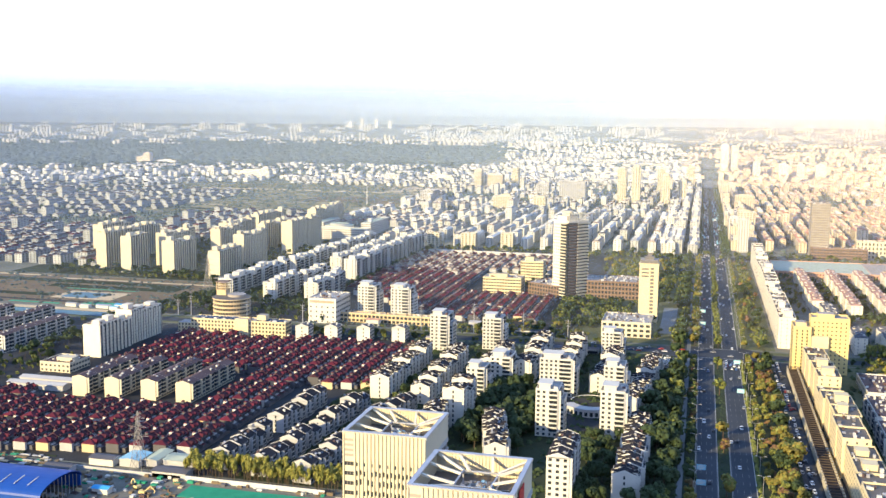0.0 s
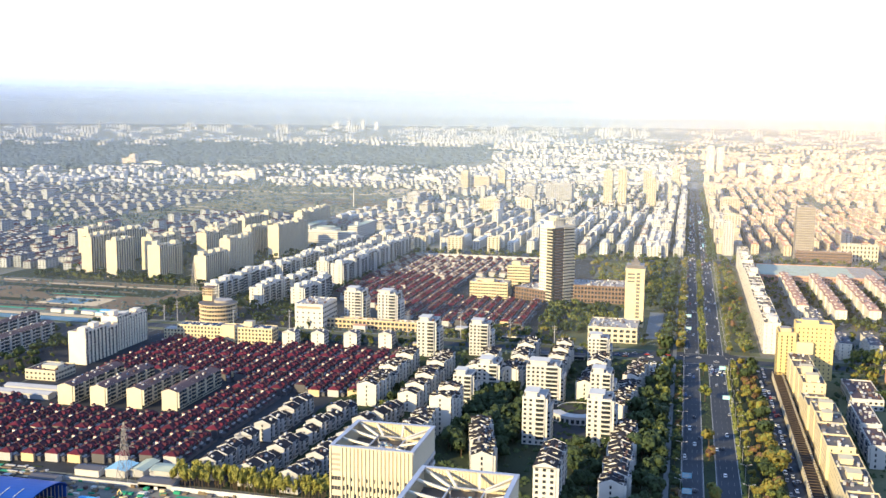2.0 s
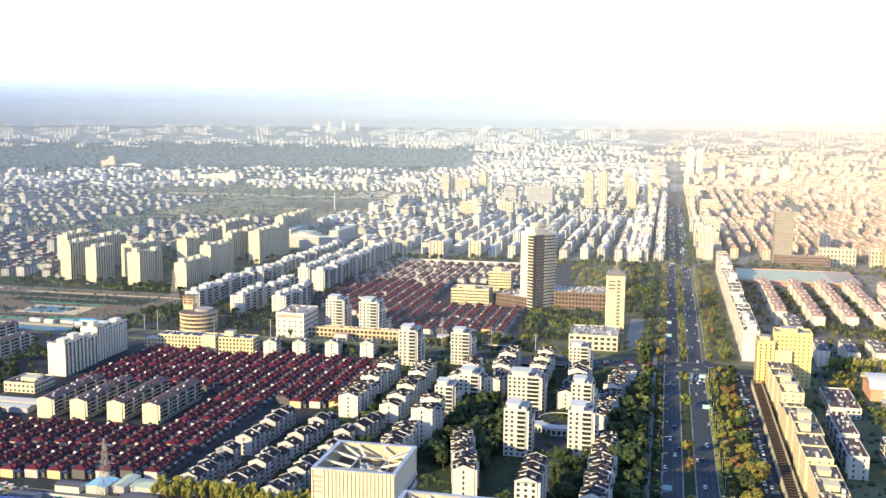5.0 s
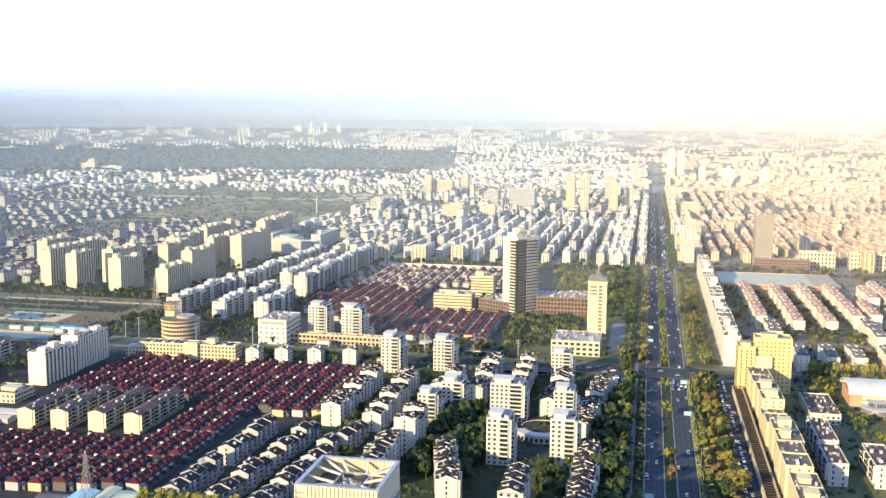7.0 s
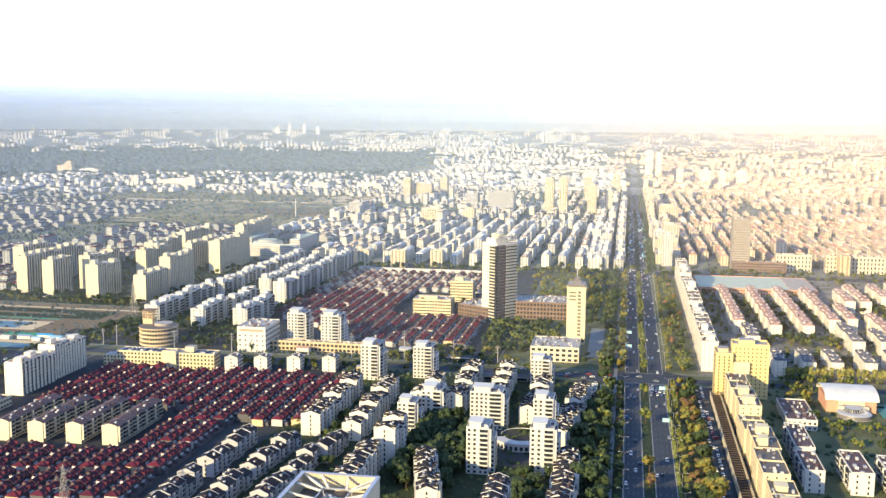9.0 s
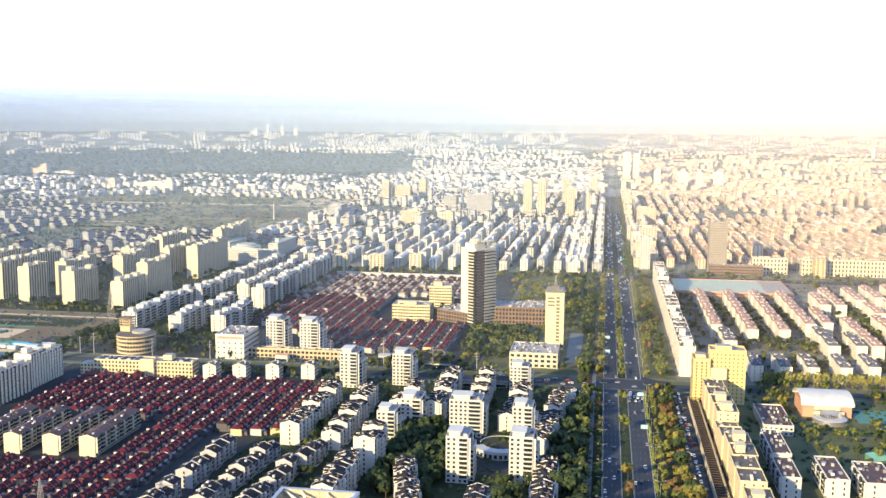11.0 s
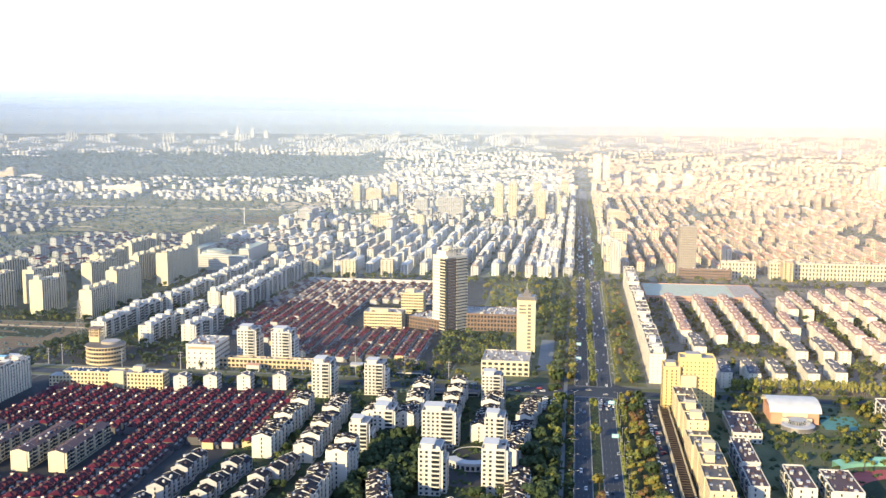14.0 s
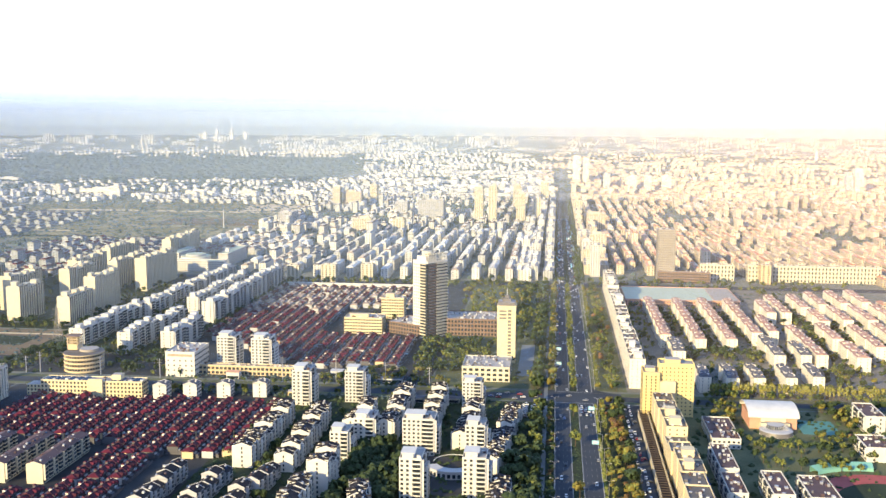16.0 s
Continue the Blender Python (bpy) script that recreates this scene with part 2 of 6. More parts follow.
# ---- ground: one sheet that climbs gently to the horizon in the far distance ----
FLAT, EDGE, EYE = 3000.0, 4900.0, 218.0


def height(x, y):
    d = math.hypot(x, y)
    return 0.0 if d <= FLAT else EYE * (1 - d * (1 - min(d - FLAT, EDGE - FLAT) / (EDGE - FLAT)) / FLAT)


def far(x, y):
    """Where a place x, y of the plan beyond the flat town stands."""
    d = math.hypot(x, y)
    if d <= FLAT:
        return x, y, 0.0
    e = EDGE - (EDGE - FLAT) * FLAT / d
    return x * e / d, y * e / d, EYE * (1 - e / d)


ground = Geo()
rings = [0, 400, 800, 1200, 1600, 2000, 2500, 3000] + [3000 + 100 * i for i in range(1, 20)]
STEPS = 72
ground.keys = ["town_ground"]
for r in rings:
    for i in range(STEPS):
        a = 2 * math.pi * i / STEPS
        ground.v.append((r * math.sin(a), r * math.cos(a), height(r * math.sin(a), r * math.cos(a))))
for k in range(len(rings) - 1):
    for i in range(STEPS):
        j = (i + 1) % STEPS
        ground.f.append((k * STEPS + j, k * STEPS + i, (k + 1) * STEPS + i, (k + 1) * STEPS + j))
        ground.m.append(0)
setting("ground", ground, "pale built-up plain that reaches the hazy horizon")


def patch(name, x0, y0, x1, y1, z, key, label, category):
    g = Geo()
    g.box(x0, y0, z - 0.3, x1, y1, z, key)
    return setting(name, g, label, category=category)


patch("road_surface", 5, 1470, 31, 2950, 0.06, "asphalt", "grey asphalt avenue running on to the centre", "road")
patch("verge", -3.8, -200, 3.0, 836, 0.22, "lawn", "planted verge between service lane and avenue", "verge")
patch("verge", -3.8, 880, 3.0, 1438, 0.22, "grass", "planted verge between service lane and avenue", "verge")
patch("footpath", -7.0, -200, -3.8, 1440, 0.14, "plaza", "pale paved footpath along the avenue", "pavement")
patch("road_surface", -3.8, -200, 35, 1470, 0.06, "asphalt", "wide grey asphalt avenue with several lanes each way", "road")
patch("cross_street", -1500, 842, 900, 872, 0.05, "asphalt", "grey asphalt cross street between the housing estates", "road")
patch("far_street", -1500, 1442, 900, 1470, 0.05, "asphalt", "grey asphalt cross street further up the avenue", "road")
# plaza grey instead of asphalt: the fading into haze is put into the colour
g = Geo()
steps = [2950 * 1.12 ** i for i in range(5)]
for a, b in zip(steps, steps[1:]):
    quad = [far(9, a), far(28, a), far(28, b), far(9, b)]
    g.face([(x, y, z + 0.8) for x, y, z in quad], "plaza")
setting("road_far", g, "the avenue running straight on into the haze", category="road")
for x0, x1, y0, y1 in ((60, 900, 863, 873), (60, 900, 841, 847), (-900, -32, 865, 873), (-900, -32, 841, 847)):
    patch("verge", x0, y0, x1, y1, 0.17, "grass", "planted verge along the cross street", "verge")
for y0, y1 in ((-200, 838), (876, 1438), (1474, 2950)):
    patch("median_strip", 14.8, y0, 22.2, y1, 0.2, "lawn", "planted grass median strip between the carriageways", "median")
# light put into plot colours: paving darkened for shade, yard lightened for haze
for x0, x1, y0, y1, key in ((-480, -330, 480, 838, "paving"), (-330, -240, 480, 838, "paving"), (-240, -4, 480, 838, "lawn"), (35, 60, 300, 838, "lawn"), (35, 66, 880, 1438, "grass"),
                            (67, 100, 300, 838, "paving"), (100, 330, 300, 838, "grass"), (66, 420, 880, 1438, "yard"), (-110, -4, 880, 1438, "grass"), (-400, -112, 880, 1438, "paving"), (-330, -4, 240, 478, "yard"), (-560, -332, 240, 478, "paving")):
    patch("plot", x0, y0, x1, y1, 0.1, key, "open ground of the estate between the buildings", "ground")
for x0, x1, y0, y1, key in ((-510, -402, 965, 1438, "lawn"), (-830, -512, 1066, 1438, "lawn"), (-498, -402, 880, 960, "paving")):
    patch("plot", x0, y0, x1, y1, 0.1, key, "green and paved ground between the slabs", "ground")
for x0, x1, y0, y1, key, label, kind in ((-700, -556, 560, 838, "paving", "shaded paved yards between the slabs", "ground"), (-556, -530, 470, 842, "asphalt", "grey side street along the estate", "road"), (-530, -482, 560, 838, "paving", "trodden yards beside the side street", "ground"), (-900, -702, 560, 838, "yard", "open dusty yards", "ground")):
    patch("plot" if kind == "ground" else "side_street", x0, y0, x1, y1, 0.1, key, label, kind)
patch("parking_lane", 60, 300, 68, 838, 0.13, "asphalt", "grey parking lane in front of the shop arcade", "road")
patch("field_near", -1150, 892, -510, 1060, 0.12, "soil", "bare brown building land with green weeds", "field")
patch("field_far", -1500, 1850, -640, 2850, 0.12, "field", "wide dry grassy field beyond the housing", "field")


def fillet(x, y, sx, sy, R):
    """Rounded carriageway corner where two streets meet."""
    g = Geo()
    arc = [(x + sx * R - sx * R * math.cos(radians(a * 9)), y + sy * R - sy * R * math.sin(radians(a * 9))) for a in range(11)]
    for (ax, ay), (bx, by) in zip(arc, arc[1:]):
        pts = [(x, y, 0.22), (ax, ay, 0.22), (bx, by, 0.22)]
        g.face(pts if sx * sy < 0 else pts[::-1], "asphalt")
    return setting("road_corner", g, "rounded asphalt corner of the crossing", category="road")


for cy in ((842, 872), (1442, 1470)):
    for cx, sx in ((-7.0, -1), (35, 1)):
        fillet(cx, cy[0], sx, -1, 24)
        fillet(cx, cy[1], sx, 1, 24)


LAND = [(-1100, 905, -620, 912, "paving"), (-740, 1036, -505, 1042, "tan"), (-720, 985, -600, 1003, "lawn"), (-900, 930, -680, 945, "lawn"), (-690, 978, -600, 982, "net"), (-618, 900, -572, 912, "net"), (-700, 893, -640, 899, "net"),
        (-672, 924, -600, 966, "tan"), (-664, 930, -622, 960, "pool"), (-700, 850, -550, 866, "pool"), (-840, 1012, -600, 1030, "lawn"), (-560, 880, -500, 940, "paving"), (-540, 905, -508, 1030, "lawn"), (-1100, 1047, -760, 1053, "tan"), (-830, 960, -720, 980, "soil"), (-700, 868, -560, 878, "tan"), (-600, 985, -560, 1026, "lawn")]
for i, (x0, y0, x1, y1, key) in enumerate(LAND):
    patch("plot", x0, y0, x1, y1, 0.13 + 0.012 * i, key, "strip of bare or planted building land", "ground")
for i, (x0, y0, x1, y1, key) in enumerate(((-1400, 1900, -900, 1925, "lawn"), (-900, 2150, -660, 2300, "soil"), (-1300, 2450, -700, 2480, "tan"), (-1450, 2000, -1000, 2012, "tan"), (-820, 2500, -660, 2700, "tan"))):
    patch("plot", x0, y0, x1, y1, 0.14 + 0.012 * i, key, "strip of dry or green field", "field")


# ---- buildings ----
cache = {}


def panes(w, d, h, sides, pitch=3.4, pw=1.7, ph=1.5, sill=0.9, key="glass", trim="white", deep=0.12, front=None):
    """One storey's windows round a body of w by d, on the sides named; each has a pane and a sill."""
    name = ("panes", w, d, h, sides, pitch, pw, ph, key, trim, sill, front)
    if name in cache:
        return cache[name]
    g = Geo()
    for side in sides:
        length = d if side in "lr" else w
        n = max(1, int(length / pitch))
        if side == "f" and front is not None:
            n = front
        step = length / max(1, n)
        for i in range(n):
            c = (i + 0.5) * step
            a, b = c - pw / 2, c + pw / 2
            if side == "f" and front is not None:
                a, b = c - pw * 0.3, c + pw * 0.3
            if side == "f":
                g.box(a, -0.05, sill, b, 0.02, sill + ph, key)
                g.box(a - 0.1, -deep, sill - 0.12, b + 0.1, 0.02, sill, trim)
            elif side == "b":
                g.box(a, d - 0.02, sill, b, d + 0.05, sill + ph, key)
            elif side == "r":
                a, b = c - step * 0.36, c + step * 0.36
                g.box(w - 0.02, a, sill, w + 0.05, b, sill + ph * 1.12, key)
                g.box(w - 0.02, a - 0.1, sill - 0.12, w + deep, b + 0.1, sill, trim)
            else:
                g.box(-0.05, a, sill, 0.02, b, sill + ph, key)
                g.box(-deep, a - 0.1, sill - 0.12, 0.02, b + 0.1, sill, trim)
    cache[name] = g
    return cache[name]


def balconies(w, d, h, pitch, side="r", key="white", deep=1.3, wide=4.2):
    """One storey's balconies: slab, solid parapet and glazed upper half."""
    name = ("balconies", w, d, h, pitch, side, key)
    if name in cache:
        return cache[name]
    g = Geo()
    n = max(1, int(d / pitch))
    step = d / n
    for i in range(n):
        c = (i + 0.5) * step
        a, b = c - wide / 2, c + wide / 2
        x0, x1 = (w, w + deep) if side == "r" else (-deep, 0)
        g.box(x0, a, -0.1, x1, b, 0.7, key)
        g.box(x0 + 0.1, a + 0.1, 0.7, x1 - 0.15, b - 0.1, h - 0.1, "glass")
        if i % 2 == 0:
            g.box(x0, a - 0.7, -0.1, x1 + 0.25, a - 0.25, h - 0.1, key)
    cache[name] = g
    return cache[name]


def merge(g, other, x=0.0, y=0.0, z=0.0):
    """Adds another collection of faces to g, shifted."""
    i = len(g.v)
    g.v += [(a + x, b + y, c + z) for a, b, c in other.v]
    for k in other.keys:
        if k not in g.keys:
            g.keys.append(k)
    index = [g.keys.index(k) for k in other.keys]
    g.f += [tuple(i + j for j in f) for f in other.f]
    g.m += [index[k] for k in other.m]


def rows(ob, w, d, storeys, h, sides, z=0.0, balcony="", at=(0, 0), glass=None, fronts=None, **kw):
    """All the windows of a body, and its balconies, as two joined parts; or into the collections given."""
    own = glass is None
    glass, fronts = (Geo(), Geo()) if own else (glass, fronts)
    for s in range(storeys):
        merge(glass, panes(w, d, h, sides, **kw), at[0], at[1], z + s * h)
        if balcony and s:
            merge(fronts, balconies(w, d, h, 6.6, balcony, kw.get("trim", "white")), at[0], at[1], z + s * h)
    if own:
        finish(ob, glass, fronts)


def finish(ob, glass, fronts):
    for name, g in (("glazing", glass), ("balcony_front", fronts)):
        if g.v:
            tagged(part(name, g, ob), kind="stuff")


def flat_block(name, x, y, w, d, storeys, h=3.0, wall="white", roof="roof_flat", sides="flr", balcony="r", label="", group="", turn=0.0, crown=True, units=1, category="apartment block", seed=1, jag=0, stagger=0.0, bare=False, ribs=0.0, **kw):
    """A flat-roofed block of stair units with parapets, stair heads on the roof, windows and balconies; units may step in height and line."""
    ob = thing(name, x, y, label, category, group, turn)
    rnd = random.Random(seed)
    step = d / units
    glass, fronts, clutter = Geo(), Geo(), Geo()
    for u in range(units):
        dx = stagger * rnd.choice((-1, 0, 1)) if u else 0.0
        n = storeys - (rnd.randint(0, jag) if u else 0)
        H, y0, y1 = n * h, u * step, (u + 1) * step - 0.02
        body = Geo()
        body.box(dx, y0, 0, w + dx, y1, H, wall, roof)
        for q in ((0, 0, w, 0.3), (0, y1 - y0 - 0.3, w, y1 - y0), (0, 0.31, 0.3, y1 - y0 - 0.31), (w - 0.3, 0.31, w, y1 - y0 - 0.31)):
            body.box(q[0] + dx, q[1] + y0, H + 0.004, q[2] + dx, q[3] + y0, H + 0.9, wall)
        part("body", body, ob)
        if crown:
            hut = Geo()
            cw, cd, ch = w * rnd.uniform(0.35, 0.55), min(step * 0.5, 8), rnd.uniform(2.6, 5.2)
            cx, cy = dx + w * rnd.uniform(0.15, 0.4), y0 + step * 0.25
            hut.box(cx, cy, H, cx + cw, cy + cd, H + ch, wall, roof)
            hut.box(cx - 0.35, cy - 0.35, H + ch, cx + cw + 0.35, cy + cd + 0.35, H + ch + 0.3, wall)
            part("stair_head", hut, ob)
        for k in range(0 if bare else int(w * (y1 - y0) / 36)):
            cx, cy = dx + rnd.uniform(0.8, w - 2.5), y0 + rnd.uniform(0.8, max(1.0, y1 - y0 - 2.5))
            clutter.box(cx, cy, H, cx + rnd.uniform(0.8, 2.2), cy + rnd.uniform(0.8, 2.4), H + rnd.uniform(0.7, 2.0), rnd.choice(("grey", "white", "steel", "dark_grey", "roof_brown")))
        if ribs:
            count = max(1, int((y1 - y0) / ribs))
            for k in range(count):
                a = y0 + k * (y1 - y0) / count + 0.05
                for face, edge in ((dx + w, 1), (dx, -1)):
                    fronts.box(min(face, face + edge * 0.8), a, 0, max(face, face + edge * 0.8), a + 1.5, H - (k % 2) * 1.2, wall)
                    for q in range(1, n):
                        x0 = face + edge * 0.8
                        glass.box(min(x0, x0 + edge * 0.05), a + 0.45, q * h + 1.0, max(x0, x0 + edge * 0.05), a + 1.05, q * h + 2.2, "glass")
        if units == 1 or jag or stagger:
            rows(ob, w, y1 - y0, n, h, sides if u == 0 else sides.replace("f", ""), balcony=balcony, at=(dx, y0), glass=glass, fronts=fronts, trim=wall, **kw)
    if not (units == 1 or jag or stagger):
        rows(ob, w, d, storeys, h, sides, balcony=balcony, glass=glass, fronts=fronts, trim=wall, **kw)
    finish(ob, glass, fronts)
    if clutter.v:
        tagged(part("roof_clutter", clutter, ob), kind="stuff")
    return ob


def stepped_top(ob, dx, y0, w, y1, H, rise, wall, roof, rnd):
    """Dark broken roofs behind white parapets, with stepped end walls, cross gables and a stair head."""
    mid, half = dx + w / 2, (y1 - y0) / 2
    for yy in (y0, y1 - 0.3):
        g = Geo()
        g.box(dx, yy, H, dx + w, yy + 0.3, H + 0.5, wall)
        g.box(mid - w * 0.3, yy, H + 0.5, mid + w * 0.3, yy + 0.3, H + 1.1, wall)
        g.box(mid - w * 0.13, yy, H + 1.1, mid + w * 0.13, yy + 0.3, H + 1.7, wall)
        part("gable_wall", g, ob)
    for x0 in (dx, dx + w - 0.25):
        g = Geo()
        g.box(x0, y0 + 0.31, H, x0 + 0.25, y1 - 0.31, H + 0.35, wall)
        part("parapet", g, ob)
    for k in range(2):
        a, b = y0 + 0.4 + k * half, y0 + (k + 1) * half - 0.5
        g = Geo()
        g.roof(dx + 0.35, a, dx + w - 0.35, b, H + 0.25 + k * 0.35, rise * (0.62 if k else 0.8), roof, 0.0, 0.1, gable=wall)
        part("roof", g, ob)
        for side in (0, 1):
            if rnd.random() < 0.6:
                c, n = a + (b - a) * rnd.uniform(0.15, 0.5), (b - a) * rnd.uniform(0.3, 0.42)
                x0, x1 = (dx - 0.15, dx + w * 0.27) if side == 0 else (dx + w * 0.73, dx + w + 0.15)
                g = Geo()
                g.box(x0, c, H, x1, c + n, H + 1.3, wall)
                g.roof(x0, c, x1, c + n, H + 1.3, 0.95, roof, 0, 0.25, along="x", gable=wall)
                g.box(x1 - 0.02 if side else x0 - 0.05, c + n * 0.25, H + 0.2, x1 + 0.05 if side else x0 + 0.02, c + n * 0.75, H + 1.1, "glass")
                part("dormer", g, ob)
    g = Geo()
    c = y0 + half * rnd.uniform(0.8, 1.0)
    x0 = mid - w * rnd.uniform(0.05, 0.25)
    g.box(x0, c, H, x0 + 2.6, c + 2.4, H + 2.5, wall)
    g.roof(x0, c, x0 + 2.6, c + 2.4, H + 2.5, 0.9, roof, 0.8, 0.3)
    part("stair_head", g, ob)


def pitched_block(name, x, y, w, d, storeys, h=3.0, wall="white", roof="roof_dark", rise=2.4, units=None, stagger=0.0, steps=0.0, hip=0.0, label="", group="", turn=0.0, gable=True, sides="flr", balcony="r", seed=1, dormer=True, stepped=False, **kw):
    """A terrace of stair units, each with its own pitched roof between raised white gable walls."""
    ob = thing(name, x, y, label, "apartment block", group, turn)
    rnd = random.Random(seed)
    units = units or max(1, round(d / 13))
    step = d / units
    glass, fronts, heaters = Geo(), Geo(), Geo()
    for u in range(units):
        dx = stagger * ((u % 2) - 0.5) * 2
        n = storeys - (1 if steps and rnd.random() < steps else 0)
        H = n * h
        y0, y1 = u * step, (u + 1) * step - 0.02
        g = Geo()
        g.box(dx, y0, 0, w + dx, y1, H, wall)
        part("body", g, ob)
        if stepped:
            stepped_top(ob, dx, y0, w, y1, H, rise, wall, roof, rnd)
        else:
            g = Geo()
            g.roof(dx, y0 + 0.3, w + dx, y1 - 0.3, H, rise, roof, hip, 0.25, gable=wall if not hip else None)
            part("roof", g, ob)
            if gable:
                for yy in (y0, y1 - 0.25):
                    g = Geo()
                    g.hull([(dx - 0.2, yy, H - 0.4), (w + dx + 0.2, yy, H - 0.4), (w + dx + 0.2, yy, H + 0.25), (w / 2 + dx, yy, H + rise + 0.28), (dx - 0.2, yy, H + 0.25),
                            (dx - 0.2, yy + 0.25, H - 0.4), (w + dx + 0.2, yy + 0.25, H - 0.4), (w + dx + 0.2, yy + 0.25, H + 0.25), (w / 2 + dx, yy + 0.25, H + rise + 0.28), (dx - 0.2, yy + 0.25, H + 0.25)],
                           [(0, 1, 2, 3, 4), (9, 8, 7, 6, 5), (1, 0, 5, 6), (2, 1, 6, 7), (3, 2, 7, 8), (4, 3, 8, 9), (0, 4, 9, 5)], wall)
                    part("gable_wall", g, ob)
            if dormer:
                for side in (0.14, 0.62):
                    g = Geo()
                    cy = y0 + step * rnd.uniform(0.3, 0.5)
                    g.box(dx + w * side, cy, H, dx + w * (side + 0.24), cy + step * 0.26, H + rise * 0.85, wall)
                    g.roof(dx + w * side, cy, dx + w * (side + 0.24), cy + step * 0.26, H + rise * 0.85, 0.6, roof, 0, 0.3, along="x", gable=wall)
                    part("dormer", g, ob)
        for k in range(3):
            cy, f = y0 + step * rnd.uniform(0.1, 0.8), rnd.choice((-1, 1))
            cx = dx + w / 2 + f * w * rnd.uniform(0.1, 0.3) - 0.6
            heaters.box(cx, cy, H + rise * 0.4, cx + 1.2, cy + 1.5, H + rise * 0.62 + rnd.uniform(0.4, 1.2), rnd.choice(("white", "steel", "solar", "grey", "roof_brown")))
        if stagger or steps:
            rows(ob, w, step - 0.1, n, h, sides if u == 0 else sides.replace("f", ""), balcony=balcony, at=(dx, y0), glass=glass, fronts=fronts, trim=wall, **kw)
    if not (stagger or steps):
        rows(ob, w, d, storeys, h, sides, balcony=balcony, glass=glass, fronts=fronts, trim=wall, **kw)
    finish(ob, glass, fronts)
    tagged(part("heater_clutter", heaters, ob), kind="stuff")
    return ob


# brown-roofed cream slabs in the middle of the red-roofed estate
for i, (x, y) in enumerate(((-420, 598), (-396, 600), (-369, 602), (-343, 603))):
    pitched_block("apartment_block", x, y, 11.5, 66, 5, 2.7, "cream", "roof_brown", 1.8, units=5, gable=False, dormer=False, seed=i, group="cream slabs among the villas", front=0,
                  label="pale five-storey apartment slab with brown pitched roof")

# white terraces with black pitched roofs
HUI = [(-218, 650, 14, 116, 5, 0), (-187, 645, 13.5, 118, 5, 0), (-153, 600, 14, 36, 8, 0), (-160, 530, 13, 64, 6, 0), (-108, 516, 12, 80, 6, 13), (-153, 708, 12.5, 62, 6, -3), (-128, 708, 12.5, 108, 6, 0), (-100, 742, 12.5, 88, 5, 0),
       (-72, 706, 13, 82, 5, -3), (-46, 655, 12, 145, 4, -4), (-38, 500, 13, 122, 5, 0)]
for i, (x, y, w, d, n, turn) in enumerate(HUI):
    pitched_block("apartment_block", x, y, w, d, n, 3.05, "white", "roof_dark", 3.0, stagger=0.8, steps=0.3, stepped=True, turn=turn, seed=20 + i, pitch=2.7, ph=1.75, group="white terraces with black roofs", front=1,
                  label="white rendered terrace with black broken roofs and stepped end walls")
TOWN = [(-257, 490, 11, 58, 4, 0), (-255, 560, 11, 68, 4, -1), (-232, 486, 11, 68, 4, -3), (-228, 562, 11, 66, 4, -5), (-206, 483, 11, 72, 4, -4), (-202, 562, 11, 36, 4, -5), (-194, 599, 11, 38, 4, -5)]
# walls grey instead of white, so the shade of their sides is in the colour
for i, (x, y, w, d, n, turn) in enumerate(TOWN):
    pitched_block("town_house_row", x, y, w, d, n, 2.75, "grey", "roof_dark", 2.4, stagger=0.6, steps=0.3, turn=turn, units=round(d / 11), dormer=False, seed=40 + i, pitch=2.7, ph=1.65, group="low white town house rows", front=1,
                  label="low white town house row greyed for shade, with dark slate roofs")


def built(x, y):
    """Whether a place lies inside one of the white terraces."""
    for bx, by, w, d, n, turn in HUI + TOWN:
        c, e = math.cos(radians(turn)), math.sin(radians(turn))
        u, v = (x - bx) * c + (y - by) * e, -(x - bx) * e + (y - by) * c
        if -3 < u < w + 3 and -2 < v < d + 2:
            return True
    return False


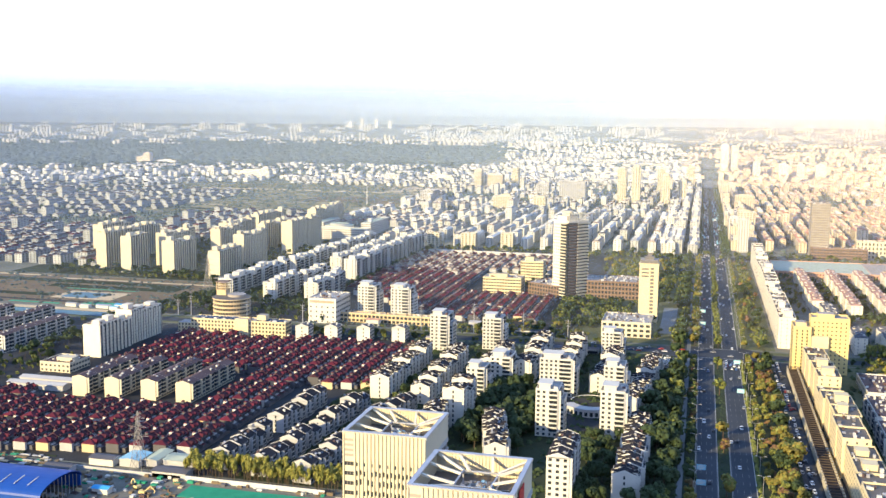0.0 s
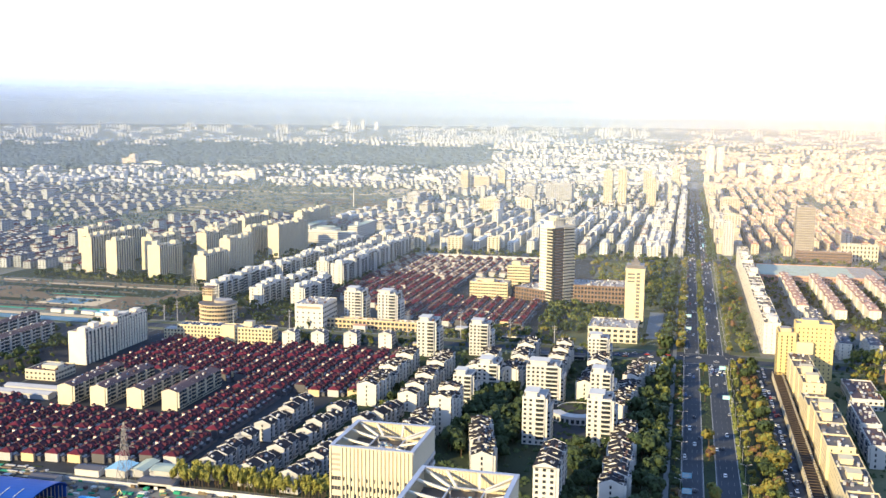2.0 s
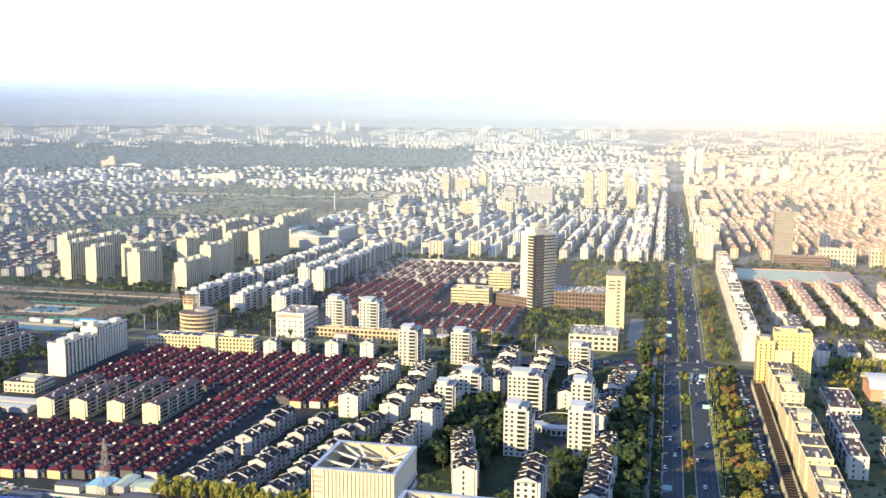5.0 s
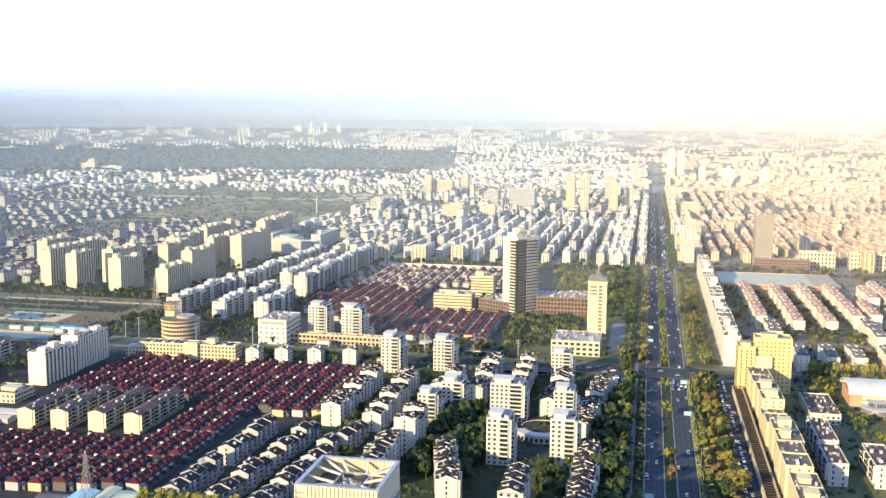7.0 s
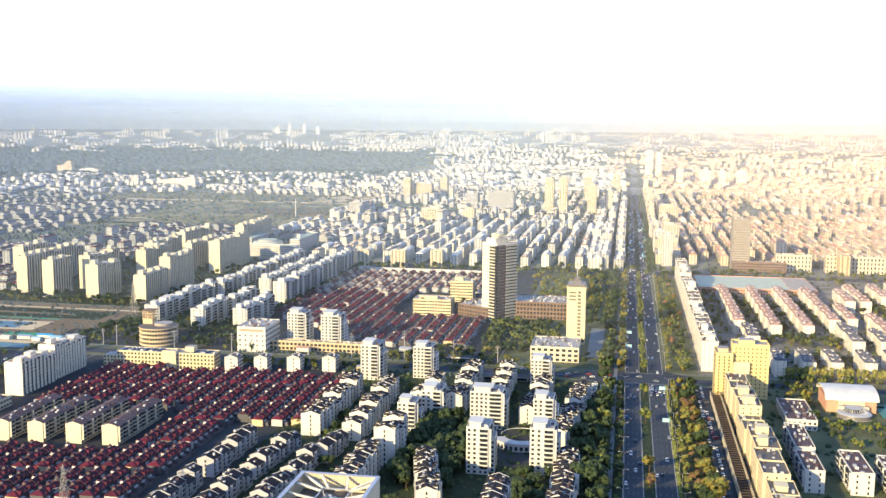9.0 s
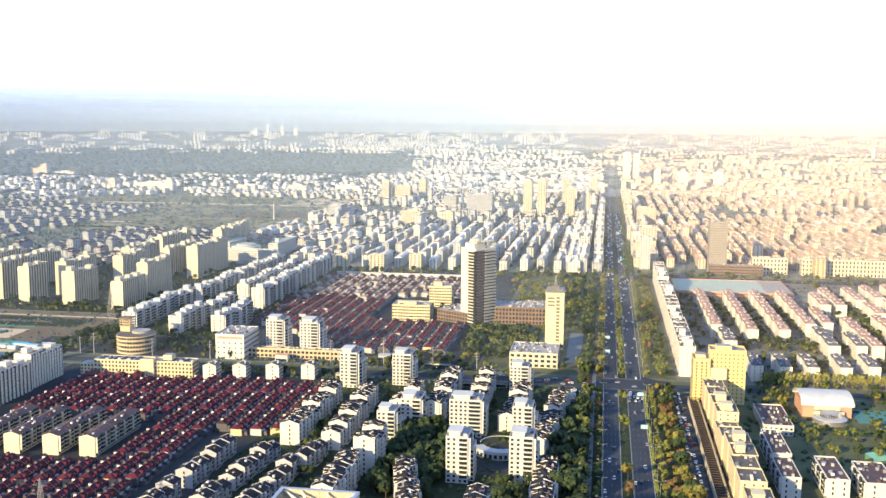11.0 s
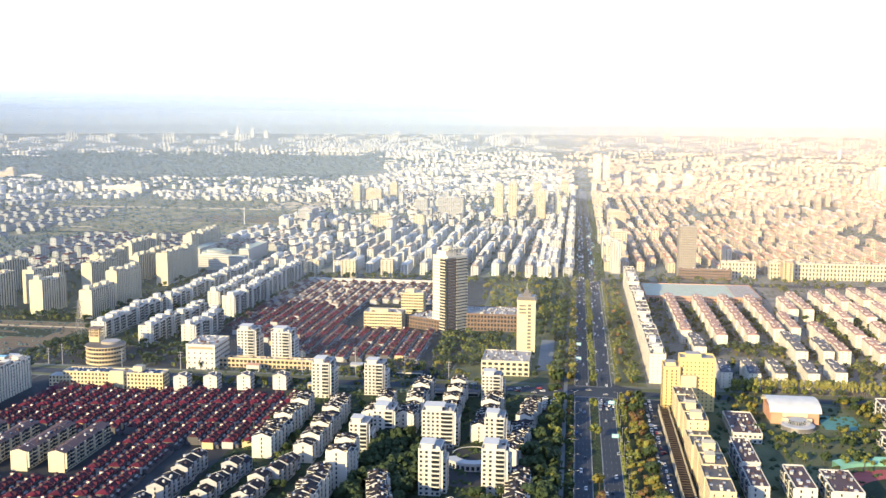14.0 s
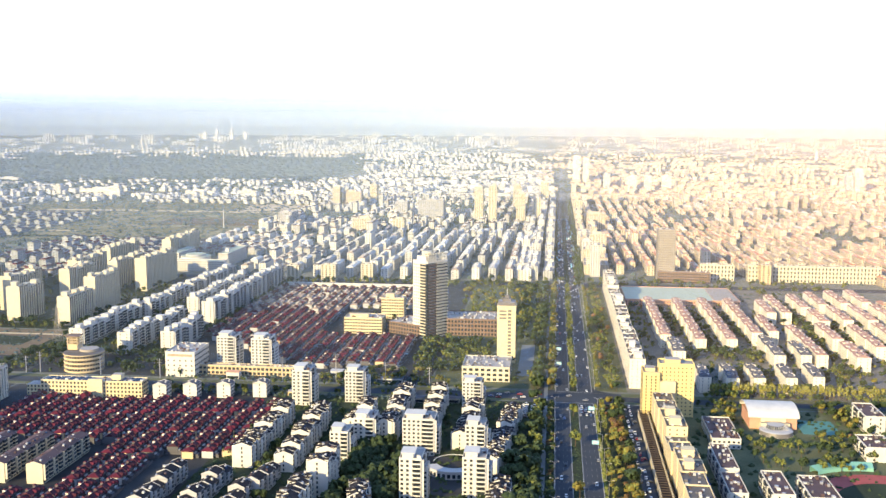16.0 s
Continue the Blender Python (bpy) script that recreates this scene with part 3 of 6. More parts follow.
# point towers
TOWERS = [(-94, 598, 14, 20, 10), (-55, 604, 15, 20, 10), (-106, 690, 23, 20, 9), (-60, 680, 14, 19, 9), (-75, 818, 16, 17, 7), (-143, 696, 15, 22, 8), (-155, 672, 13, 18, 7),
          (-217, 803, 15, 23, 10), (-175, 818, 16, 19, 9), (-318, 908, 17, 22, 11), (-283, 903, 18, 23, 11)]
for i, (x, y, w, d, n) in enumerate(TOWERS):
    ob = flat_block("apartment_tower", x, y, w, d, n, 2.95, "white", seed=60 + i, group="white point towers", label="white rendered apartment tower with balconies and roof hut", pitch=3.2, pw=1.7, ph=1.5, crown=False, balcony="r")
    H = n * 2.95
    g = Geo()
    g.box(w * 0.12, d * 0.1, H, w * 0.62, d * 0.62, H + 3.4, "white", "roof_flat")
    g.box(w * 0.05, d * 0.05, H + 3.4, w * 0.7, d * 0.7, H + 3.75, "white")
    part("penthouse", g, ob)
    g = Geo()
    g.box(w - 0.02, d * 0.25, 0, w + 3.2, d * 0.85, H - 6, "white", "roof_flat")
    for s in range(n - 3):
        g.box(w + 0.4, d * 0.25 - 0.06, 1 + s * 2.95, w + 2.6, d * 0.25 + 0.02, 2.4 + s * 2.95, "glass")
        g.box(w + 3.18, d * 0.35, 1 + s * 2.95, w + 3.26, d * 0.75, 2.4 + s * 2.95, "glass")
    part("side_wing", g, ob)
    g = Geo()
    for s in range(1, n):
        z = s * 2.95
        g.box(w * 0.62, -0.9, z - 0.1, w * 0.96, -0.02, z + 0.75, "white")
        g.box(w * 0.64, -0.75, z + 0.75, w * 0.94, -0.02, z + 1.0, "glass")
        g.box(w * 0.62, -0.06, z + 1.0, w * 0.96, 0.02, z + 2.4, "glass")
        g.box(w * 0.2, -0.5, z - 0.05, w * 0.34, -0.02, z + 0.55, "grey")
    tagged(part("balcony_front", g, ob), kind="stuff")
    g = Geo()
    g.box(w * 0.56, -0.35, 0, w * 0.6, -0.02, H + 0.9, "white")
    part("pier", g, ob)

# tall cream slabs beyond the building land
HIGH = [(-743, 1120, 13, 48, 15), (-694, 1098, 13, 44, 15), (-684, 1164, 14, 80, 14), (-635, 1094, 15, 60, 14), (-569, 1086, 14, 62, 11), (-571, 1158, 13, 74, 15), (-576, 1320, 15, 116, 15), (-689, 1350, 13, 100, 12),
        (-800, 1200, 14, 70, 15), (-620, 1330, 13, 90, 13), (-760, 1190, 14, 90, 14), (-640, 1230, 13, 80, 14), (-700, 1480, 14, 110, 12), (-650, 1600, 14, 140, 12)]
for i, (x, y, w, d, n) in enumerate(HIGH):
    flat_block("high_rise_slab", x, y, w, d, n, 3.0, "cream", units=max(2, round(d / 18)), seed=80 + i, group="tall cream slabs", label="tall cream apartment slab with stepped roof huts", pitch=4.6, front=0, jag=1, stagger=0.8, balcony="", ribs=4.6, ph=2.55, sill=0.15)

# white flat-roofed slabs in long rows
MID = [(-505, 985, 15, 160, 6), (-441, 960, 14, 72, 7), (-399, 970, 14, 90, 7), (-404, 1105, 14, 300, 9), (-495, 1140, 14, 330, 6), (-441, 1045, 14, 80, 6), (-450, 1180, 14, 200, 6)]
for i, (x, y, w, d, n) in enumerate(MID):
    flat_block("apartment_slab", x, y, w, d, n, 3.1, "white", units=max(3, round(d / 16)), seed=100 + i, group="white flat-roofed slabs", label="white apartment slab with flat roof and stair huts", front=2, jag=1, stagger=1.2, pitch=3.6)

flat_block("high_rise_slab", -479, 700, 14, 48, 9, 2.9, "ivory", units=3, seed=120, label="ivory nine-storey slab with red-topped roof huts", pitch=4, front=0, roof="salmon", jag=1, balcony="", ribs=4.0, ph=2.45, sill=0.15)
flat_block("high_rise_slab", -481, 750, 14, 50, 10, 2.9, "ivory", units=3, seed=121, label="ivory nine-storey slab with red-topped roof huts", pitch=4, front=0, roof="salmon", jag=1, balcony="", ribs=4.0, ph=2.45, sill=0.15)

# rows of blocks with orange roofs across the avenue
ORANGE = [(130, 886, 10, 44), (154, 885, 10, 52), (177, 888, 10, 52), (205, 892, 10, 50), (230, 899, 10, 48), (118, 985, 12, 62),
          (113, 1060, 11, 225), (147, 1042, 11, 240), (179, 1046, 11, 240), (213, 979, 11, 90), (211, 1082, 11, 205), (239, 983, 10, 60), (254, 985, 11, 140), (231, 1092, 10, 88), (250, 1200, 11, 84), (268, 1202, 11, 118),
          (300, 1157, 11, 70), (298, 1240, 11, 90), (328, 1166, 11, 84), (325, 1262, 11, 90), (290, 979, 13, 70), (289, 1062, 11, 80), (322, 1028, 11, 110), (356, 1170, 11, 90), (354, 1275, 11, 90), (352, 1010, 11, 140), (384, 1180, 11, 90), (382, 1285, 11, 90), (384, 1020, 11, 130)]
# ivory is a cream brightened in its colour for the sunlit facades
for i, (x, y, w, d) in enumerate(ORANGE):
    pitched_block("apartment_block", x, y, w, d, 5, 2.9, "ivory", "roof_rose" if y > 1000 or i > 11 else "roof_grey", 2.2, hip=2.0, units=max(2, round(d / 20)), seed=140 + i, gable=False, group="orange-roofed rows", front=2, stagger=0.5,
                  label="white apartment row with faded orange hipped roofs", balcony="", pitch=4.8, pw=1.1, ph=1.2)

# ---- buildings along the avenue ----
for i in range(8):
    flat_block("street_block", 68.5, 893 + i * 67, 14, 66.6, 8 - (i % 3 == 2), 3.3, "ivory", "deck", seed=170 + i, units=3, group="blocks along the avenue", label="cream street block with shops below the flats", balcony="", pitch=4.6, pw=0.9, ph=1.2, front=3, crown=i % 2 == 0)
for i in range(7):
    flat_block("street_block", 80 + (1.5 if i % 2 else 0), 478 + i * 46, 15, 45.6, 7 - (i % 3 == 1), 3.2, "butter", "deck", seed=180 + i, units=2, jag=1, stagger=0.4, group="blocks along the avenue", label="warm yellow street block with rooftop huts", balcony="", pitch=4.2, pw=0.9, ph=1.2, crown=i % 2 == 1)

arcade = thing("arcade", 69.5, 470, "low shop arcade with an open brown rafter roof", "arcade")
g = Geo()
g.box(0, 0, 0, 0.5, 338, 5.4, "cream")
g.box(7.5, 0, 0, 8, 338, 5.4, "cream")
g.box(0.5, 0, 0, 7.5, 338, 3.0, "paving", "roof_dark")
part("wall", g, arcade)
beam = Geo()
beam.box(-0.3, -0.16, 5.4, 8.3, 0.16, 5.75, "bark")
beam = beam.mesh("rafter")
for i in range(75):
    part("rafter", beam, arcade, at=(0, 1.5 + i * 4.5, 0))

hotel = thing("hotel_tower", 73, 806, "bright yellow hotel tower with small dark windows", "tower")
g = Geo()
g.box(0, 0, 0, 13, 22, 36, "yellow", "roof_flat")
part("wing", g, hotel)
g = Geo()
g.box(13.01, 4, 0, 41, 22, 43, "yellow", "roof_flat")
part("body", g, hotel)
g = Geo()
g.box(13.01, 1, 0, 26, 3.99, 30, "butter", "roof_flat")
part("bay", g, hotel)
for x0, y0, x1, y1, z in ((0, 0, 13, 22, 36), (13, 4, 41, 22, 43)):
    for a in ((x0, y0, x1, y0 + 0.4), (x0, y1 - 0.4, x1, y1), (x0, y0 + 0.41, x0 + 0.4, y1 - 0.41), (x1 - 0.4, y0 + 0.41, x1, y1 - 0.41)):
        g = Geo()
        g.box(a[0], a[1], z, a[2], a[3], z + 1.3, "yellow")
        part("parapet", g, hotel)
g = Geo()
for s in range(13):
    for x in (15, 18.2, 21.4, 24.6, 27.8, 31, 34.2, 38):
        g.box(x, 3.93, 2 + s * 3.15, x + 0.95, 4.02, 3.2 + s * 3.15, "glass")
    for y in (2, 6, 10, 14, 18):
        g.box(-0.07, y, 2 + s * 2.6, 0.02, y + 1.6, 3.6 + s * 2.6, "glass")
    for x in (2, 6, 9.5):
        g.box(x, -0.07, 2 + s * 2.6, x + 1.1, 0.02, 3.5 + s * 2.6, "glass")
tagged(part("glazing", g, hotel), kind="stuff")
g = Geo()
g.box(18, 8, 43, 30, 18, 46.5, "yellow", "roof_flat")
part("roof_hut", g, hotel)
g = Geo()
g.box(2, 8, 36, 10, 18, 39, "tan", "roof_flat")
part("roof_hut", g, hotel)

# slim tower with its podium
slim = thing("office_tower", -55, 974, "slim cream office tower with a brown crown and roof spire", "tower")
g = Geo()
g.box(0, 0, 0, 18, 18, 56, "butter", "roof_flat")
g.box(-0.6, -0.6, 56, 18.6, 18.6, 57.2, "butter")
g.box(0.5, 0.5, 57.2, 17.5, 17.5, 60.5, "dark_grey", "roof_flat")
part("body", g, slim)
g = Geo()
for s in range(15):
    g.box(10.4, -0.07, 2 + s * 3.5, 13.8, 0.02, 4.3 + s * 3.5, "bronze")
    if s > 11:
        g.box(2, -0.07, 2 + s * 3.5, 9, 0.02, 3.6 + s * 3.5, "bronze")
    for y in (2, 6, 10, 14):
        g.box(17.98, y, 2 + s * 3.5, 18.07, y + 2.4, 3.9 + s * 3.5, "glass")
tagged(part("glazing", g, slim), kind="stuff")
g = Geo()
g.box(5, 5, 60.5, 13, 13, 63.5, "dark_grey")
g.box(7, 7, 63.5, 11, 11, 66.5, "dark_grey")
g.bar((9, 9, 66.5), (9, 9, 73), 0.5, "steel")
part("spire", g, slim)

flat_block("podium", -83, 900, 44, 44, 3, 4.4, "cream", seed=192, label="low cream podium with a rounded corner beside the slim tower", balcony="", category="podium", crown=False, pitch=5, pw=3.4, ph=2.4)

# tall tower: pale stone front-left, dark glass corner, striped flank
tower = thing("office_tower", -137, 1070, "tall cream tower with dark glass corner and striped flank", "tower", turn=-38)
g = Geo()
g.box(-22, 0, 0, 0, 30, 84, "ivory", "roof_flat")
part("body", g, tower)
g = Geo()
g.box(0.02, -0.5, 0, 1.2, 13, 83, "glass")
g.box(-2.2, -0.5, 0, 0.01, 0.0, 83, "glass")
part("glass_corner", g, tower, "dark glass curtain wall")
g = Geo()
for s in range(24):
    z = 1.8 + s * 3.4
    g.box(0.02, 13.5, z + 1.4, 2.0, 30.4, z + 2.6, "cream")
    g.box(0.02, 13.5, z, 0.9, 30, z + 1.4, "glass")
    g.box(-11.2, -0.12, z - 0.35, -2.3, 0.02, z + 1.65, "glass")
    g.box(-11.4, -0.4, z + 1.7, -2.25, 0.02, z + 3.0, "cream")
    for i in range(3):
        g.box(-20.6 + i * 3.1, -0.08, z + 0.2, -19.4 + i * 3.1, 0.02, z + 1.6, "glass")
    g.box(0.9, 0.3, z + 0.1, 1.26, 12.6, z + 1.3, "brown")
    g.box(0.9, 0.3, z + 2.0, 1.26, 12.6, z + 2.6, "putty")
tagged(part("glazing", g, tower), kind="stuff")
g = Geo()
g.box(-20, 4, 84, -6, 20, 90, "ivory", "roof_flat")
g.cylinder(-12, 12, 90, 95, 6, "cream", 20)
part("penthouse", g, tower)
for a in ((-22, -0.4, 1.4, 0.2), (-22, 29.8, 1.4, 30.4), (-22, 0.21, -21.4, 29.79), (0.8, 0.21, 1.4, 29.79)):
    g = Geo()
    g.box(a[0], a[1], 84, a[2], a[3], 85.6, "ivory")
    part("parapet", g, tower)
for i in range(8):
    g = Geo()
    g.bar((0.9, 1 + i * 4, 85.6), (0.9, 1 + i * 4, 92), 0.35, "cream")
    g.bar((0.9, 1 + i * 4, 92), (-5.5, 1 + i * 4, 92.5), 0.3, "cream")
    if i < 7:
        g.bar((0.9, 1 + i * 4, 85.6), (0.9, 5 + i * 4, 92), 0.22, "cream")
    part("pergola_frame", g, tower, "pale roof pergola rib")
g = Geo()
g.box(0.2, 0.5, 92, 1.6, 30, 92.8, "cream")
g.box(-6, 0.5, 92.2, -5, 30, 92.9, "cream")
part("pergola_beam", g, tower)
flat_block("podium", -128, 1092, 70, 46, 4, 4.6, "brown", seed=194, label="brown stone podium with pale cornice beside the tower", balcony="", category="podium", crown=False, pitch=3.6, pw=2.2, ph=2.6)
flat_block("podium", -186, 1100, 50, 40, 3, 4.2, "brown", seed=294, label="low brown stone podium with pale cornice", balcony="", category="podium", crown=False, turn=-30, pitch=3.6, pw=2.2, ph=2.6)

# school with rows of solar panels on its roof
school = flat_block("school", -440, 804, 90, 15, 4, 3.4, "butter", seed=195, label="cream school building with solar panels on the flat roof", balcony="", turn=2, category="school", crown=False, pitch=3.2, pw=1.7, ph=1.9)
g = Geo()
g.box(44, -3, 0, 56, 0, 16.5, "butter", "roof_flat")
part("stair_tower", g, school)
g = Geo()
g.box(62, 4, 13.6, 70, 12, 19, "butter", "roof_flat")
part("roof_hut", g, school)
g = Geo()
g.box(-13, 1, 0, -0.02, 14, 9.5, "butter", "roof_flat")
for s in range(3):
    for i in range(4):
        g.box(-12.4 + i * 3.2, 0.93, 1 + s * 3.1, -11 + i * 3.2, 1.02, 2.8 + s * 3.1, "glass")
part("side_wing", g, school)
panel = Geo()
panel.hull([(0, 0, 0), (5.2, 0, 0), (5.2, 2, 0.8), (0, 2, 0.8), (0, 2, 0.7), (5.2, 2, 0.7)], [(0, 1, 2, 3), (0, 4, 5, 1), (3, 2, 5, 4), (0, 3, 4), (1, 5, 2)], "solar")
panel = panel.mesh("solar_panel")
for i in range(13):
    for j in range(3):
        if not 5 < i < 9:
            part("solar_panel", panel, school, at=(4 + i * 6.4, 2.5 + j * 3.6, 14.0))

# round office building with stepped drums
drum = thing("round_building", -446, 898, "round cream office building with glass bands and stair tower", "office building")
for s in range(4):
    g = Geo()
    g.cylinder(0, 0, s * 4.0, s * 4.0 + 1.7, 18.5, "tan", 40, cap="roof_flat")
    part("storey", g, drum)
    g = Geo()
    g.cylinder(0, 0, s * 4.0 + 1.7, s * 4.0 + 4.0, 17.4, "glass", 40)
    for i in range(40):
        a = 2 * math.pi * (i + 0.5) / 40
        g.box(17.6 * math.cos(a) - 0.15, 17.6 * math.sin(a) - 0.15, s * 4.0 + 1.7, 17.6 * math.cos(a) + 0.15, 17.6 * math.sin(a) + 0.15, s * 4.0 + 4.0, "tan")
    part("window_band", g, drum)
g = Geo()
g.cylinder(0, 0, 16.0, 17.0, 19, "tan", 40, cap="deck")
g.cylinder(3, 5, 17.0, 19.2, 9, "putty", 24, cap="roof_flat")
part("cornice", g, drum)
g = Geo()
g.box(-19, 5, 0, -9, 15, 22, "tan", "roof_flat")
part("stair_tower", g, drum, "tan stair tower")
for s in range(3):
    g = Geo()
    g.box(-19.6, 4.4, 22 + s * 2.6, -8.4, 15.6, 22.5 + s * 2.6, "tan")
    for cx in (-18.8, -14, -9.2):
        for cy in (5.2, 10, 14.8):
            g.bar((cx, cy, 22.5 + s * 2.6), (cx, cy, 24.6 + s * 2.6), 0.35, "tan")
    part("open_storey", g, drum, "open tan roof frame")
g = Geo()
g.box(-20.2, 3.8, 29.8, -7.8, 16.2, 30.5, "brown")
part("roof", g, drum, "flat brown top")

hall = flat_block("market_hall", -358, 880, 28, 40, 5, 4.6, "white", seed=196, label="white hall with a red sign band under the roof", balcony="", category="hall", crown=False, pitch=4.5, pw=2.4, front=5)
g = Geo()
g.box(2, -0.25, 19.4, 26, 0.02, 21.6, "salmon")
part("sign_band", g, hall, "faded red sign band")
shops = flat_block("shop_row", -335, 893, 96, 9, 2, 4.2, "tan", seed=296, label="low yellow shop row under the two towers", balcony="", category="shops", crown=False, pitch=4, pw=2.8, ph=2.4)

flat_block("office_block", -233, 1088, 43, 26, 5, 3.5, "butter", seed=197, label="yellow office block with long window bands", balcony="", pitch=3, pw=2.4)
flat_block("office_block", -206, 1176, 27, 22, 7, 3.5, "butter", seed=198, label="yellow office block with long window bands", balcony="", pitch=3, pw=2.4)
flat_block("office_tower", 152, 1502, 25, 30, 22, 3.5, "putty", seed=199, label="grey office tower with brownish glass bands", balcony="", pitch=2.6, pw=1.7, ph=1.9, key="bronze", crown=False)
flat_block("office_block", 152, 1490, 75, 12, 4, 4, "brown", seed=299, label="long brown base building of the grey tower", balcony="", pitch=4, pw=3, crown=False)
flat_block("apartment_tower", 54, 1537, 15, 20, 16, 3.0, "white", seed=200, label="slim white tower by the far crossing", balcony="")
for x0, w in ((216, 50), (286, 190)):
    flat_block("arched_block", x0, 1520, w, 16, 4, 6.0, "cream", seed=201, label="long cream block with tall dark window bays", balcony="", pitch=5, pw=1.9, ph=3.6, sill=0.8, crown=False)
flat_block("covered_market", 92, 1302, 145, 100, 2, 4, "salmon", roof="teal", seed=203, label="low market with a wide pale teal roof", balcony="", crown=False, bare=True, category="market")
g = Geo()
g.box(205, 1304, 8.0, 236, 1400, 8.6, "salmon", "putty")
g.box(94, 1303, 8.0, 204, 1307, 8.5, "cream")
part("roof_end", g, thing("market_roof", 0, 0, "tan end bay of the covered market roof", "market"))
for x in (-340, -315, -287, -257):
    pitched_block("gate_house", x, 806 + (x + 340) * 0.2, 12, 12, 4, 3.1, "white", "roof_grey", 1.8, units=1, group="small white blocks", label="small white four-storey block with a pitched roof", balcony="", dormer=False, front=1)
pitched_block("apartment_block", -70, 484, 11.5, 40, 9, 3.0, "white", "roof_dark", 2.2, units=3, seed=220, label="white nine-storey slab with a black pitched roof")

# twin office buildings: vertical fins, open roof court with radiating beams
def fin_building(x, y, w, d, H, red):
    """Close rows of upright fins over a lit curtain of small windows; a tall ribbed screen hides the roof court with its radiating beams."""
    ob = thing("office_building", x, y, "cream finned office building with open steel roof frame", "office building", "twin finned offices")
    z0, rnd = H - 6.5, random.Random(int(x))
    g = Geo()
    g.box(0.6, 0.05, 0, w - 0.6, d - 0.6, z0, "sand", "deck")
    part("body", g, ob)
    for n, a in enumerate(((0, 0, w, 0.6), (0, d - 0.6, w, d), (0, 0.61, 0.6, d - 0.61), (w - 0.6, 0.61, w, d - 0.61))):
        g = Geo()
        g.box(*a[:2], H - 10, *a[2:], H, "sand")
        screen = part("screen_wall", g, ob)
        g = Geo()
        g.box(a[0] - 0.25 - (0.4 if n == 3 else 0), a[1] - 0.25 - (0.5 if n == 1 else 0), H, a[2] + 0.25 + (0.5 if n == 2 else 0), a[3] + 0.25 + (0.5 if n == 0 else 0), H + 0.4 + 0.01 * n, "steel")
        part("coping", g, screen, "grey metal coping")
        ribs = Geo()
        length = (w if n < 2 else d) - 1.4
        for i in range(int(length / 1.1)):
            c = 0.9 + i * 1.1
            if n == 1:
                ribs.box(c, d - 0.85, z0, c + 0.4, d - 0.61, H - 0.3, "sand")
            elif n == 2:
                ribs.box(0.61, c, z0, 0.85, c + 0.4, H - 0.3, "sand")
            elif n == 3:
                ribs.box(w - 0.85, c, z0, w - 0.61, c + 0.4, H - 0.3, "sand")
        if ribs.v:
            tagged(part("inner_ribs", ribs, screen), kind="stuff")
    # front: a banded corner bay, then one fin every metre and a half
    bay, pitch = 4.6, 1.42
    fin = Geo()
    fin.box(-0.24, -0.42, 0.5, 0.24, 0.0, H - 0.25, "sand")
    fin = fin.mesh("fin")
    n = int((w - bay - 0.4) / pitch)
    step = (w - bay - 0.4) / n
    for i in range(n + 1):
        part("fin", fin, ob, at=(bay + i * step, 0, 0))
    part("fin", fin, ob, at=(0.2, 0, 0))
    glass = Geo()
    floors = int((H - 12) / 3.7)
    for s in range(floors):
        z = H - 12.6 - s * 3.7
        tall = 2.1 if s % 2 == 0 else 1.8
        for i in range(n):
            if s == 0 and i % 2 and rnd.random() < 0.5 or s and rnd.random() < 0.12:
                continue
            c = bay + (i + 0.5) * step + (0.0 if s % 2 else 0.06)
            z1 = z + (0.45 if i % 2 else 0.0)
            glass.box(c - 0.3, -0.03, z1, c + 0.3, 0.07, z1 + (1.3 if s == 0 else tall), "glass" if rnd.random() < 0.85 else "bronze")
        glass.box(0.6, -0.03, z, bay - 0.4, 0.07, z + 1.5, "bronze")
        for k in range(3):
            glass.box(0.75 + k * 1.15, -0.06, z + 0.1, 1.45 + k * 1.15, -0.03, z + 1.4, "glass")
        glass.box(w - 0.55, 0.8, z - 0.2, w + 0.02, d - 0.8, z + 1.6, "glass")
        glass.box(0.0, 0.8, z, 0.57, d - 0.8, z + 1.5, "bronze")
    for k in range(4):
        glass.box(0.7, -0.03, H - 3.4 - k * 1.9, bay - 0.5, 0.02, H - 2.4 - k * 1.9, "putty")
    tagged(part("glazing", glass, ob), kind="stuff")
    for s in range(floors):
        g = Geo()
        z = H - 12.6 - s * 3.7
        g.box(w, 0.4, z + 1.75, w + 0.35, d - 0.4, z + 3.3, "grey")
        part("spandrel", g, ob, "grey band between window rows")
    for i in range(1, 9):
        g = Geo()
        g.box(w, i * d / 9 - 0.12, 0.5, w + 0.4, i * d / 9 + 0.12, H - 10.05, "grey")
        part("mullion", g, ob)
    g = Geo()
    a0, a1, b0, b1 = w * 0.36, w * 0.72, d * 0.3, d * 0.72
    for p, q in (((a0, b0), (a1, b0)), ((a1, b0), (a1, b1)), ((a1, b1), (a0, b1)), ((a0, b1), (a0, b0))):
        g.bar((*p, H - 2.5), (*q, H - 2.5), 0.35, "steel")
        g.bar((*p, z0), (*p, H - 2.5), 0.3, "steel")
        g.bar((*p, z0 + 0.4), (*q, z0 + 0.4), 0.3, "steel")
    part("court_frame", g, ob, "steel frame round the roof court")
